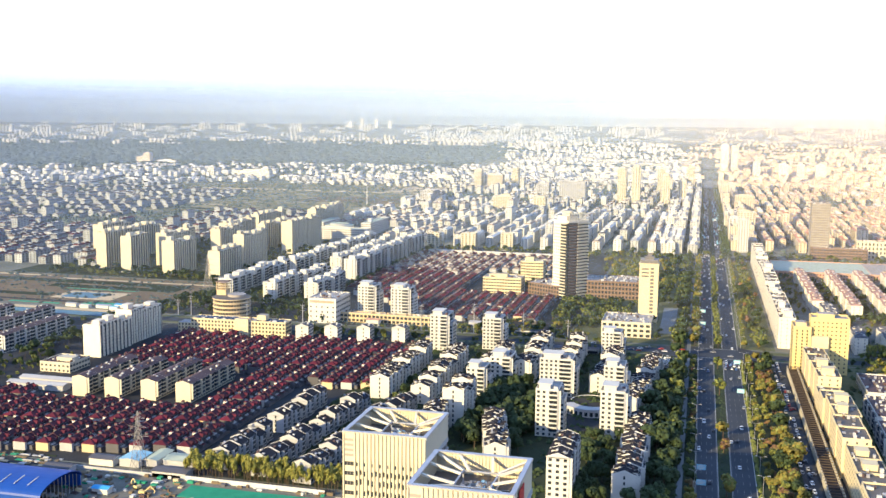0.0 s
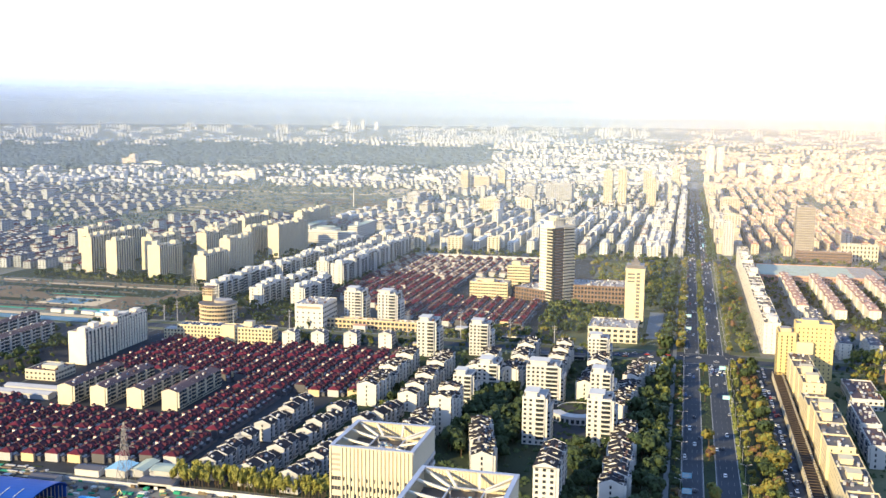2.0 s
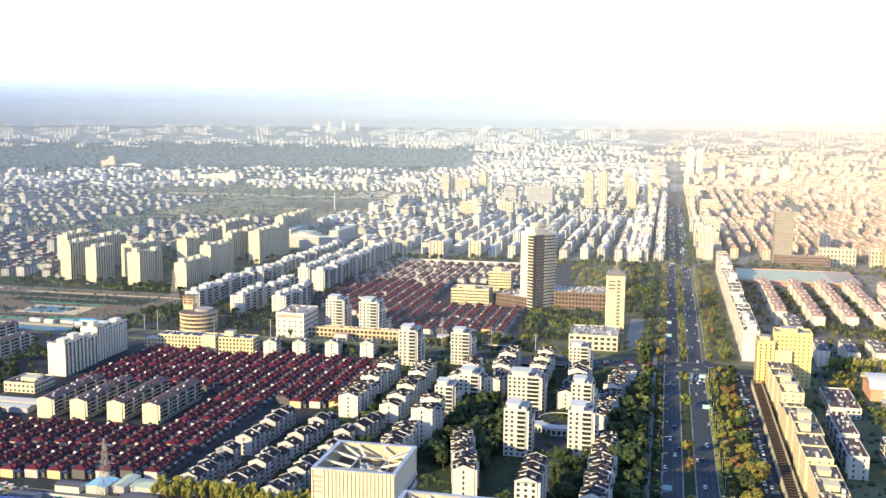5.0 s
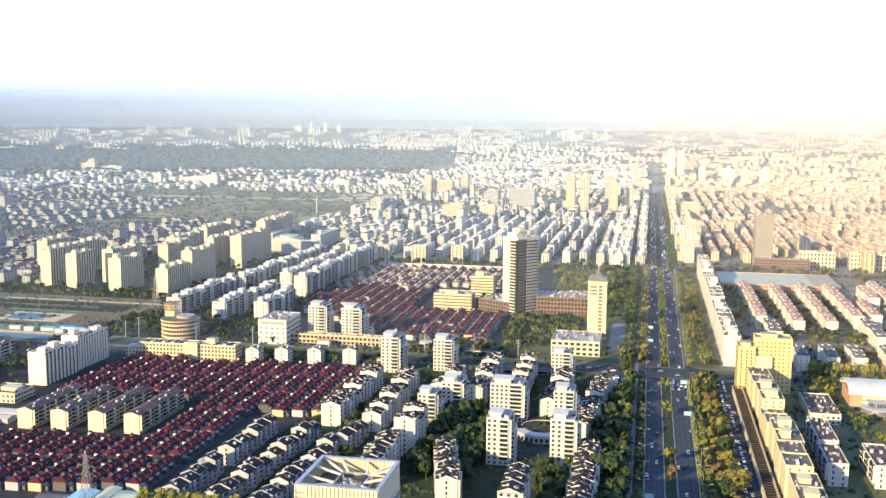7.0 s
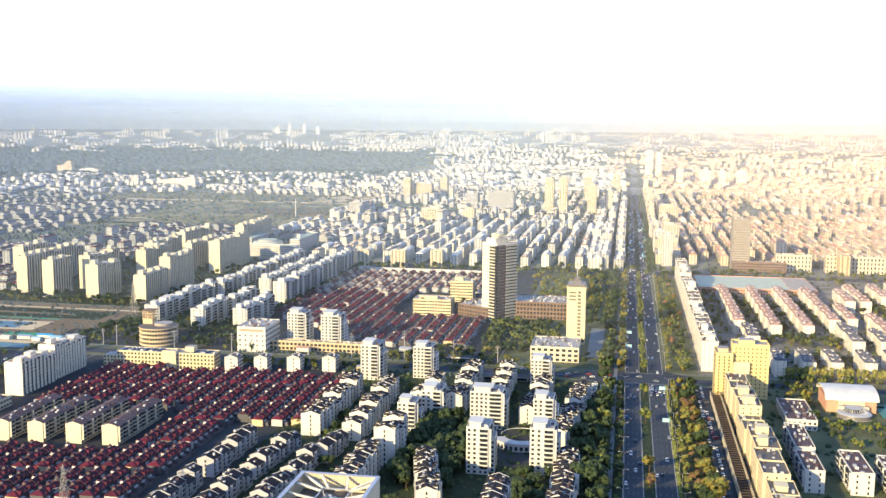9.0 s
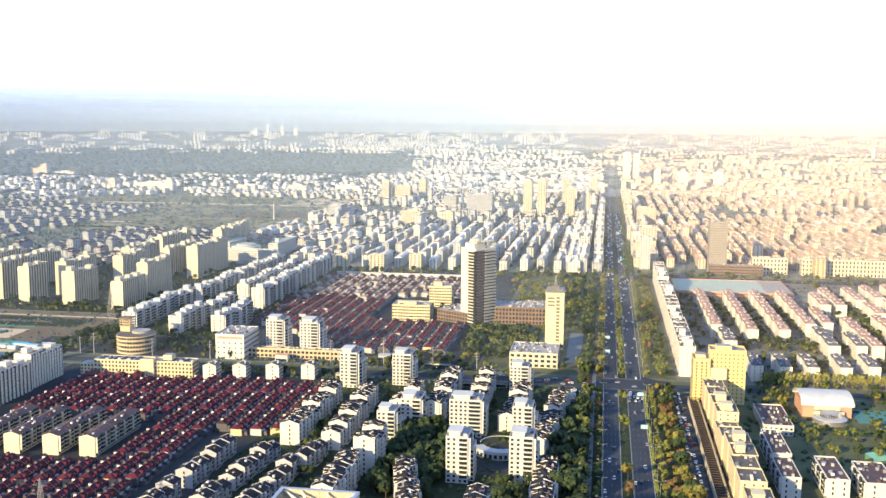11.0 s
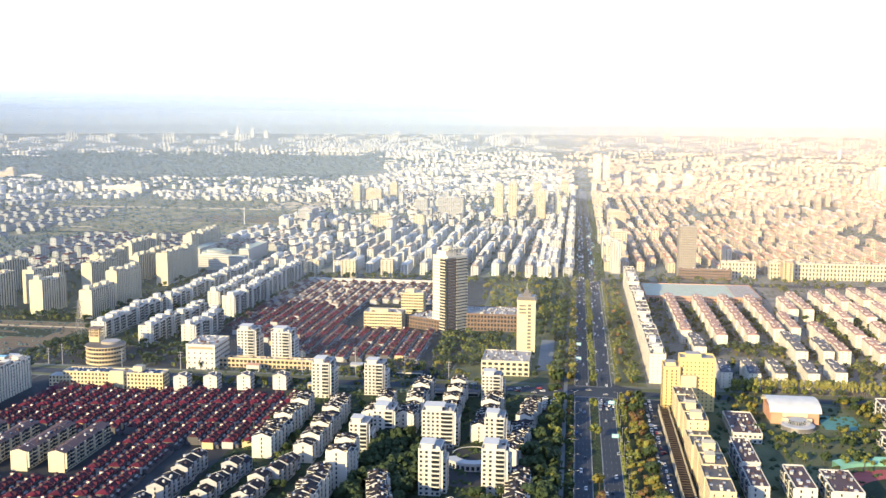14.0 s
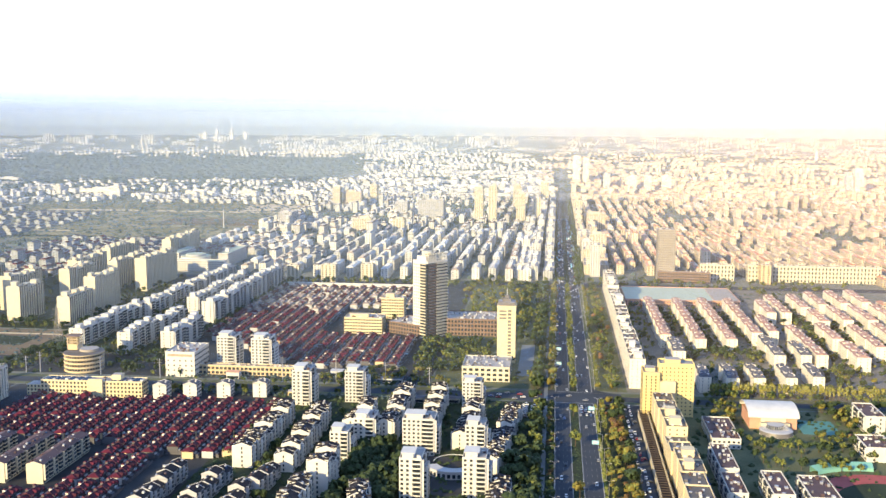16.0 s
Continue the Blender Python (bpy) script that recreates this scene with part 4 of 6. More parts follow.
    for p, q in (((0, 0), (a0, b0)), ((0, d * 0.35), (a0, b0 + 2)), ((0, d * 0.68), (a0, b1 - 3)), ((0, d), (a0, b1)), ((w * 0.25, d), (a0 + 2, b1)), ((w * 0.6, d), (a1 - 2, b1)), ((w, d), (a1, b1)), ((w, d * 0.8), (a1, b1 - 2)), ((w, d * 0.45), (a1, b0 + 4)), ((w, 0), (a1, b0))):
        g = Geo()
        g.bar((*p, H - 0.3), (*q, H - 2.4), 0.52, "ivory")
        part("beam", g, ob, "pale painted roof beam")
    for i in range(26):
        g = Geo()
        cx, cy = rnd.uniform(a0 + 1, a1 - 3), rnd.uniform(b0 + 1, b1 - 3)
        sx, sy, sz = rnd.uniform(0.8, 3), rnd.uniform(0.8, 2.6), rnd.uniform(0.8, 2.8)
        key = rnd.choice(("grey", "steel", "bus_cyan", "tan", "white", "sign_blue", "ivory"))
        g.box(cx, cy, z0, cx + sx, cy + sy, z0 + sz, key)
        if sx > 1.5:
            g.cylinder(cx + sx / 2, cy + sy / 2, z0 + sz, z0 + sz + 0.35, min(sx, sy) * 0.35, "dark_grey", 10)
        part("roof_unit", g, ob, "rooftop plant unit")
    for k in range(6):
        g = Geo()
        p = (rnd.uniform(a0, a1), rnd.uniform(b0, b1), z0 + 0.5)
        g.bar(p, (p[0] + rnd.choice((-1, 1)) * rnd.uniform(3, 7), p[1] + rnd.uniform(-2, 2), z0 + 0.5), 0.25, "steel")
        part("duct", g, ob)
    if red:
        g = Geo()
        g.box(w + 0.42, d * 0.2, H - 11, w + 0.6, d * 0.45, H - 1, "red")
        part("banner", g, ob, "tall red banner panel")
    return ob


fin_building(-123, 334.5, 31.4, 32, 81.5, False)
fin_building(-79.5, 270, 31.4, 32, 89, True)

club = thing("club_building", -66, 664, "low curved grey club building in the courtyard", "building")
g = Geo()
ring = [(r * math.cos(radians(200 + i * 10)), r * math.sin(radians(200 + i * 10)), z) for i in range(15) for r, z in ((12, 0), (20, 0), (20, 5.5), (12, 5.5))]
g.hull(ring, [(4 * i + j, 4 * i + (j + 1) % 4, 4 * i + 4 + (j + 1) % 4, 4 * i + 4 + j) for i in range(14) for j in range(4)] + [(3, 2, 1, 0), (56, 57, 58, 59)], "grey")
part("body", g, club)
g = Geo()
for i in range(14):
    a, b = radians(202 + i * 10), radians(208 + i * 10)
    (x0, y0), (x1, y1) = [(20.06 * math.cos(t), 20.06 * math.sin(t)) for t in (a, b)]
    g.hull([(x0, y0, 1), (x1, y1, 1), (x1, y1, 3.6), (x0, y0, 3.6), (x0 * 0.98, y0 * 0.98, 1), (x1 * 0.98, y1 * 0.98, 3.6)], [(0, 1, 2, 3), (0, 4, 1), (3, 2, 5)], "glass")
tagged(part("glazing", g, club), kind="stuff")
g = Geo()
for i in range(18):
    a, b = radians(40 + i * 8), radians(48 + i * 8)
    g.bar((14 * math.cos(a), 14 * math.sin(a), 6.2), (14 * math.cos(b), 14 * math.sin(b), 6.2), 0.3, "white")
part("arch_ring", g, club, "curved pale canopy ring")
fence = Geo()
fence.box(-385, 1396, 0, -165, 1400, 4.5, "white")
setting("wall_far", fence, "long white wall along the far street", category="wall")
patch("courtyard", -100, 615, -36, 690, 0.16, "paving", "dark paved courtyard between the white towers", "ground")
patch("forecourt", -33, 925, -19, 1055, 0.16, "plaza", "pale grey forecourt beside the slim tower", "ground")
mast = thing("mast", -713, 2099, "tall slender white mast at the edge of the field", "mast")
g = Geo()
g.cylinder(0, 0, 0, 42, 1.1, "white", 10, 0.6)
part("pole", g, mast)

# ---- schools, sports hall and track across the avenue ----
for x, y, w, d, n, key in ((110.5, 650, 12, 52, 4, "white"), (109, 606, 11.5, 38, 4, "white"), (135.5, 607, 13, 42, 4, "white"), (157, 604, 18, 39, 4, "white"), (222, 716, 20, 30, 3, "white"), (240, 782, 15, 38, 4, "white")):
    flat_block("school_block", x, y, w, d, n, 3.4, key, roof="roof_brown", seed=int(x), label="white school block with a dark flat roof and pink eaves", crown=False, balcony="l", category="school", front=2, pitch=3.0, ph=1.7)
flat_block("low_block", 117.5, 733, 21, 55, 2, 3.6, "white", roof="roof_brown", seed=230, label="low white school building with dark flat roof", crown=False, balcony="", category="school")
lean = thing("cycle_shed", 98, 604, "long blue sheet roof between shops and school", "shed")
g = Geo()
g.roof(0, 0, 6, 96, 3.0, 1.0, "blue", over=0.3)
part("roof", g, lean)
for i in range(13):
    g = Geo()
    g.box(0.2, 1 + i * 7.8, 0, 0.4, 1.2 + i * 7.8, 3.0, "steel")
    g.box(5.6, 1 + i * 7.8, 0, 5.8, 1.2 + i * 7.8, 3.0, "steel")
    part("post_pair", g, lean)
sport = thing("sports_hall", 154, 786, "sports hall with a pale curved roof and pink end wall", "hall")
g = Geo()
g.box(0, 0, 0, 36, 34, 10, "salmon")
part("wall", g, sport)
g = Geo()
g.vault([(17 - 19 * math.cos(math.pi * i / 14), 10 + 6.5 * math.sin(math.pi * i / 14)) for i in range(15)], -1.5, 37.5, 0.5, "pale")
part("roof", g, sport, "pale curved metal roof")
g = Geo()
g.box(8, -4, 0, 30, 0, 6, "cream", "roof_flat")
g.cylinder(18, -11, 0, 3.2, 13, "bronze", 32, 12, cap="grey")
g.cylinder(18, -11, 3.2, 3.8, 12.6, "grey", 32, 11)
g.cylinder(18, -8, 3.8, 6.6, 7, "glass", 28, 6.4, cap="grey")
for i in range(16):
    a = math.pi * (1 + i / 15)
    g.bar((18 + 13.2 * math.cos(a), -11 + 13.2 * math.sin(a), 0), (18 + 7 * math.cos(a), -8 + 7 * math.sin(a), 6.6), 0.2, "white")
part("entrance", g, sport, "rounded glass entrance canopy")
g = Geo()
g.box(11.52, -0.6, 6.5, 24.48, -0.02, 10.2, "cream")
g.box(8.5, -0.9, 0, 11.5, -0.03, 10.4, "cream")
g.box(24.5, -0.9, 0, 27.5, -0.03, 10.4, "cream")
part("portal", g, sport, "cream portal frame")
track = Geo()
track.cylinder(217, 640, 0.1, 0.25, 49, "track", 48)
setting("running_track", track, "red running track with a green inner field", category="track")
track = Geo()
track.cylinder(218, 636, 0.26, 0.33, 36, "lawn", 48)
setting("track_field", track, "green grass inside the running track", category="field")
stand = Geo()
for i in range(24):
    a, b = radians(84 + i * 1.8), radians(85.8 + i * 1.8)
    stand.hull([(215 + r * math.cos(t), 640 + r * math.sin(t), z) for t in (a, b) for r, z in ((56, 2.5), (63, 4.5), (56, 0), (63, 0))], [(0, 4, 5, 1), (2, 3, 7, 6), (0, 2, 6, 4), (1, 5, 7, 3)], "mint")
setting("stand_roof", stand, "curved pale green stand roof by the track", category="stand")
patch("ball_court", 193, 776, 222, 812, 0.2, "court", "green ball court beside the sports hall", "court")

# ---- building site and sheds in the foreground ----
shed = thing("steel_shed", -420, 412, "bright blue steel shed with a barrel roof and open end", "shed")
g = Geo()
g.vault([(17 - 17.4 * math.cos(math.pi * i / 16), 7 + 5.5 * math.sin(math.pi * i / 16)) for i in range(17)], 0, 110, 0.3, "blue")
part("roof", g, shed, "bright blue corrugated barrel roof")
for y in (0, 33.6):
    g = Geo()
    g.box(0, y, 0, 109.5, y + 0.4, 7, "blue")
    part("wall", g, shed)
for i in range(12):
    g = Geo()
    g.bar((12 + i * 8, 4, 11.25), (12 + i * 8, 12.5, 12.55), 0.25, "white")
    part("skylight", g, shed, "pale roof light strip")
for i in range(10):
    g = Geo()
    g.bar((109.2, 3 + i * 3.1, 0), (109.2, 3 + i * 3.1, 7.4 + 3.9 * math.sin(math.pi * (3 + i * 3.1) / 34)), 0.2, "steel")
    part("post", g, shed)


def digger(x, y, turn):
    ob = thing("excavator", x, y, "orange yellow excavator on the bare site", "excavator", "excavators on the site", turn, 0.1)
    for s in (-1, 1):
        g = Geo()
        g.box(s * 1.1 - 0.3, -1.9, 0, s * 1.1 + 0.3, 1.9, 0.9, "tyre")
        part("track", g, ob)
    g = Geo()
    g.box(-1.4, -2.0, 0.9, 1.4, 1.2, 2.1, "yellow")
    part("body", g, ob)
    g = Geo()
    g.box(-1.35, 0.0, 2.1, -0.2, 1.4, 3.2, "glass")
    part("cabin", g, ob)
    for p, q in (((0.3, 1.0, 1.8), (0.3, 4.2, 4.6)), ((0.3, 4.2, 4.6), (0.3, 6.6, 2.2)), ((0.3, 6.6, 2.2), (0.3, 6.0, 0.9))):
        g = Geo()
        g.bar(p, q, 0.3, "yellow")
        part("arm", g, ob)


digger(-281, 452, 60)
digger(-274, 446, -80)

pylon = thing("pylon", -293, 474, "grey lattice steel power pylon", "pylon")
g = Geo()
levels = [(0, 4.0), (8, 2.9), (15, 2.0), (21, 1.4), (26, 1.0), (31, 0.7), (35, 0.1)]
for (z0, a), (z1, b) in zip(levels, levels[1:]):
    for i in range(4):
        c = [(-1, -1), (1, -1), (1, 1), (-1, 1)]
        p, q = c[i], c[(i + 1) % 4]
        g.bar((p[0] * a, p[1] * a, z0), (p[0] * b, p[1] * b, z1), 0.14, "iron")
        g.bar((p[0] * a, p[1] * a, z0), (q[0] * b, q[1] * b, z1), 0.09, "iron")
        g.bar((q[0] * a, q[1] * a, z0), (p[0] * b, p[1] * b, z1), 0.09, "iron")
        g.bar((p[0] * b, p[1] * b, z1), (q[0] * b, q[1] * b, z1), 0.09, "iron")
part("tower", g, pylon)
for z, r in ((21, 6.5), (26, 5.5), (31, 4.5)):
    g = Geo()
    for s in (-1, 1):
        g.bar((0, 0, z), (s * r, 0, z), 0.12, "iron")
        g.bar((0, 0, z + 1.6), (s * r, 0, z), 0.1, "iron")
    part("crossarm", g, pylon)

for x, y in ((-1275, 2080), (-523, 996), (-1000, 2450)):
    ob = copy_thing(pylon, pose(x, y, 0.1))
    ob.scale = (1.2, 1.2, 1.2)
def monopole(x, y, h):
    ob = thing("power_pole", x, y, "tall grey steel power pole with cross arms", "power pole", "power poles on the cross street", z=0.1)
    g = Geo()
    g.cylinder(0, 0, 0, h, 0.45, "steel", 8, 0.22)
    part("pole", g, ob)
    for k in range(3):
        g = Geo()
        g.bar((-2.6 + 0.3 * k, 0, h - 1.5 - k * 2.4), (2.6 - 0.3 * k, 0, h - 1.5 - k * 2.4), 0.14, "steel")
        part("crossarm", g, ob)


for x, y, h in ((-481, 880, 20), (-494, 878, 16), (-420, 877, 18), (-362, 876, 18), (-245, 875, 24), (-196, 878, 28), (-150, 876, 22), (-110, 876, 18)):
    monopole(x, y, h)
wall_long = Geo()
wall_long.box(-263, 470, 0, -183, 470.6, 2.6, "white")
wall_long.box(-330, 470, 0, -266, 470.6, 2.2, "grey")
setting("wall_site", wall_long, "long white site wall beside the poplars", category="wall")
netting = Geo()
netting.box(-256, 448, 0, -172, 464, 0.35, "net")
setting("green_netting", netting, "green dust netting spread over the bare site", category="netting")
for x, y, w, d, h, wall, roof in ((-327, 478, 15, 8, 4, "white", "roof_grey"), (-309, 480, 12, 14, 4.5, "grey", "bus_cyan"), (-296, 484, 8, 18, 4, "grey", "teal"), (-283, 470, 20, 9, 3.6, "grey", "roof_grey"), (-284, 484, 18, 12, 5, "grey", "teal"), (-345, 462, 16, 7, 3, "grey", "roof_grey"), (-300, 440, 9, 5, 3, "white", "sign_blue")):
    ob = thing("site_shed", x, y, "low site shed with a sheet metal roof", "shed", "sheds on the site")
    g = Geo()
    g.box(0, 0, 0, w, d, h, wall)
    part("wall", g, ob)
    g = Geo()
    g.roof(0, 0, w, d, h, 0.9, roof, over=0.6, along="x" if w > d else "y", gable=wall)
    part("roof", g, ob)
for x, y in ((-478, 604), (-478, 618)):
    ob = thing("market_shed", x, y, "long low shed with pale grey sheet roof", "shed", "sheds on the site")
    g = Geo()
    g.box(0, 0, 0, 46, 9, 4, "grey")
    part("wall", g, ob)
    g = Geo()
    g.roof(0, 0, 46, 9, 4, 1.2, "grey", over=0.5, along="x")
    part("roof", g, ob)
flat_block("low_block", -484, 650, 26, 26, 2, 3.6, "cream", roof="roof_brown", seed=240, label="low cream building with flat roof and corner tower", crown=True, balcony="")
for x, y, d in ((-560, 690, 90), (-600, 715, 100), (-640, 700, 110)):
    pitched_block("apartment_block", x, y, 12, d, 5, 3.0, "white", "roof_brown", 1.6, seed=int(-x), gable=False, group="grey-white slabs by the building land", label="grey-white five-storey slab with brown roof edge", dormer=False, units=6)


for x, y, w, d, key in ((-590, 884, 14, 7, "steel"), (-574, 892, 16, 7, "sign_blue"), (-556, 886, 12, 8, "bus_cyan"), (-606, 880, 10, 6, "white"), (-545, 896, 18, 6, "steel"), (-572, 880, 9, 5, "bus_cyan"), (-538, 884, 12, 7, "salmon"), (-625, 884, 12, 6, "grey")):
    ob = thing("site_shed", x, y, "low site shed with a sheet metal roof", "shed", "sheds on the site")
    g = Geo()
    g.box(0, 0, 0, w, d, 3, "white")
    part("wall", g, ob)
    g = Geo()
    g.roof(0, 0, w, d, 3, 0.8, key, over=0.5, along="x")
    part("roof", g, ob)

rubble = Geo()
q = random.Random(77)
for i in range(420):
    x, y = q.uniform(-345, -165), q.uniform(425, 470)
    if x > -258 and 446 < y < 466:
        continue
    w, d, h = q.uniform(0.6, 4), q.uniform(0.6, 3), q.uniform(0.3, 1.8)
    rubble.box(x, y, 0, x + w, y + d, h, q.choice(("soil", "soil", "soil", "grey", "roof_grey", "tan", "net", "roof_brown", "white")))
for i in range(160):
    x, y = q.uniform(-420, -345), q.uniform(450, 484)
    w, d, h = q.uniform(1, 7), q.uniform(1, 3), q.uniform(0.2, 0.9)
    rubble.box(x, y, 0, x + w, y + d, h, q.choice(("soil", "net", "tan", "soil", "lawn", "grey")))
stuff("site_rubble", rubble, "heaps of soil, pallets and scrap on the building site", "rubble")


for x, y, w, d, h, wall, roof in ((-236, 884, 22, 9, 4.5, "tan", "roof_flat"), (-206, 900, 16, 10, 5, "white", "grey"), (-190, 884, 9, 12, 4, "grey", "blue"), (-186, 902, 14, 9, 5, "white", "sign_blue"), (-228, 830, 14, 7, 4, "tan", "roof_flat"), (-300, 880, 12, 8, 6, "white", "salmon"), (-160, 884, 24, 8, 4, "white", "roof_grey"), (-134, 824, 26, 9, 4, "white", "roof_grey"), (-96, 826, 18, 8, 4, "white", "roof_grey")):
    ob = thing("shop", x, y, "small shop with a low sheet roof by the cross street", "shop", "small shops on the cross street")
    g = Geo()
    g.box(0, 0, 0, w, d, h, wall)
    part("wall", g, ob)
    g = Geo()
    g.roof(0, 0, w, d, h, 0.8, roof, over=0.5, along="x" if w > d else "y")
    part("roof", g, ob)
    g = Geo()
    g.box(0.6, -0.08, 0.4, w - 0.6, 0.02, 2.6, "glass")
    part("shop_window", g, ob)


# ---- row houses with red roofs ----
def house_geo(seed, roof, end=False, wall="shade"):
    """One terraced house: body, hipped roof with cross gables and a small white stair head, low annex, yard wall and lean-to. Returns three collections."""
    r = random.Random(seed)
    L, W, H = 8.7, 8.2, 5.4 + 0.5 * (seed % 2)
    body, top, annex = Geo(), Geo(), Geo()
    main = "roof_wine" if roof == "roof_red" else roof
    # walls and annex take the near-black wall colour that stands in for shade
    body.box(0, 0, 0, W, L - 0.02, H, wall)
    for z in (0.9, 3.6):
        for y in (0.9, 3.6, 6.3):
            body.box(W - 0.02, y, z, W + 0.06, y + 1.5, z + 1.5, "glass")
            body.box(-0.06, y, z, 0.02, y + 1.3, z + 1.3, "glass")
    body.box(W, 0.5, 3.0, W + 1.1, L * 0.45, 3.9, "grey")
    top.roof(0.9, 0.02, W - 0.5, L - 0.02, H, 2.1 if seed % 2 else 1.8, main, (0.5, 1.5, 0.9)[seed % 3], 0.3)
    if end:
        top.roof(-0.4, -2.2, W + 0.4, L * 0.5, H - 0.3, 2.3, roof, 3.2, 0.1)
        body.box(0, -1.8, 0, W, -0.01, H - 0.3, ("grey", "shade", "tan")[seed % 3])
    top.box(-0.5, 0, H - 0.3, 0, L - 0.02, H + 0.02, main)
    for k, (a, n) in enumerate(((0.3, 3.0), (L * 0.52, 2.7))):
        a += r.uniform(0, 0.7)
        x0, x1, z = (W * 0.45, W + 0.5, H - 0.9) if (k + seed) % 2 else (W * 0.3, W + 0.1, H + 0.3)
        top.box(x0, a + 0.25, H - 1.5, x1 - 0.35, a + n - 0.25, z + 0.02, "shade" if k else "grey")
        top.roof(x0, a, x1, a + n, z, 1.5, roof if (k + seed) % 3 else main, 0.4, 0.15, along="x", gable=roof)
        top.box(x1 - 0.37, a + n * 0.3, z - 0.2, x1 - 0.28, a + n * 0.7, z + 0.7, "glass")
    a = L * r.uniform(0.35, 0.6)
    top.box(W * 0.22, a, H, W * 0.46, a + 1.8, H + 2.5, "white" if seed % 4 == 1 else "shade", "roof_grey")
    top.roof(W * 0.22, a, W * 0.46, a + 1.8, H + 2.5, 0.7, roof, 0.5, 0.25)
    if r.random() < 0.5:
        top.box(W * 0.12, a + 2.4, H + 0.7, W * 0.3, a + 3.5, H + 1.9, r.choice(("steel", "solar", "white")))
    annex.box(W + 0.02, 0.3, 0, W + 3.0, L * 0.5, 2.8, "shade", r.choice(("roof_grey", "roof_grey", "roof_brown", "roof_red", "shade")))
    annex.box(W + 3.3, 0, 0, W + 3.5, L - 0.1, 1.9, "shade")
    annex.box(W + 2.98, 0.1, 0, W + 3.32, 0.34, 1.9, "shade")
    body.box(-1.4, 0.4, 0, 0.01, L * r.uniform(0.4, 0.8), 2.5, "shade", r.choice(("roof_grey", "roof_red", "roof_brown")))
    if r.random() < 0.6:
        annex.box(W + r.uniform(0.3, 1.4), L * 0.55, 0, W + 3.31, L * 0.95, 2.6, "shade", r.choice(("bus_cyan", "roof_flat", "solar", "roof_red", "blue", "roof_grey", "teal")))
    return body, top, annex


def house_free(x, y):
    for x0, y0, x1, y1 in ((-436, 585, -326, 678), (-495, 596, -444, 812), (-440, 596, -424, 640), (-276, 490, -200, 662), (-450, 798, -240, 850)):
        if x0 - 10 < x < x1 and y0 - 8 < y < y1:
            return False
    return True


spots = []
rnd = random.Random(5)
for c in range(20):
    x = -494 + c * 13.7
    y = 489 + 0.2 * (x + 387) + rnd.uniform(-0.8, 0.8)
    k = 0
    while y < 790:
        if house_free(x, y) and (x < -274 or y > 655) and x < -232 and (x > -480 or y < 700):
            spots.append((x + (1.2 if k // 5 % 2 else 0), y, k))
        k += 1
        y += 8.7 if k % 5 else 15.5
spots.sort(key=lambda p: p[1])
kinds = [house_geo(i, "roof_red", i > 5) for i in range(9)]
protos = []
for i, (body, top, annex) in enumerate(kinds):
    ob = thing("row_house", 0, 0, "small row house with shade-darkened grey walls and red tiled cross gables", "house", "red-roofed row houses")
    part("body", body, ob)
    part("roof", top, ob, "dark red tiled roof with white dormers")
    part("annex", annex, ob)
    protos.append(ob)
used = set()
rest = Geo()
for i, (x, y, k) in enumerate(spots):
    j = (k * 7 + int(x)) % 6 if k % 5 else 6 + int(x) % 3
    if i < 300:
        if j in used:
            copy_thing(protos[j], pose(x, y, 0.1))
        else:
            used.add(j)
            protos[j].location = (x, y, 0.1)
    else:
        for g in kinds[j]:
            merge(rest, g, x, y, 0.1)
stuff("row_house_rest", rest, "dark red tiled row houses of the walled estate", "houses")

rest = Geo()
more = [house_geo(10 + i, k, False, "shade" if i % 2 else "grey") for i, k in enumerate(("roof_red", "roof_red", "roof_brown", "roof_red", "roof_red", "roof_red", "roof_tan", "roof_red", "roof_red"))]
more_ends = [house_geo(20 + i, k, True, "grey") for i, k in enumerate(("roof_red", "roof_tan"))]
for c in range(17):
    x = -380 + c * 13.9
    y = 925 + rnd.uniform(0, 8) + (0 if x > -250 else (-250 - x) * 0.9)
    k = rnd.randint(0, 5)
    while y < 1365:
        if not (x > -256 and 1062 < y < 1225 and x < -140) and not (x > -245 and y > 1060) or y > 1235 and x < -170:
            if not (x > -205 and 930 > y) and rnd.random() < 0.95:
                for g in (more_ends[y > 1180] if k % 6 == 0 else more[(k + c) % 6 if y < 1180 else (6, 7, 8, 3, 4)[(k + 2 * c) % 5]]):
                    merge(rest, g, x, y, 0.1)
        k += 1
        y += 8.7 if k % 6 else 15
stuff("row_house_rest", rest, "red and brown tiled row houses beyond the cross street", "houses")


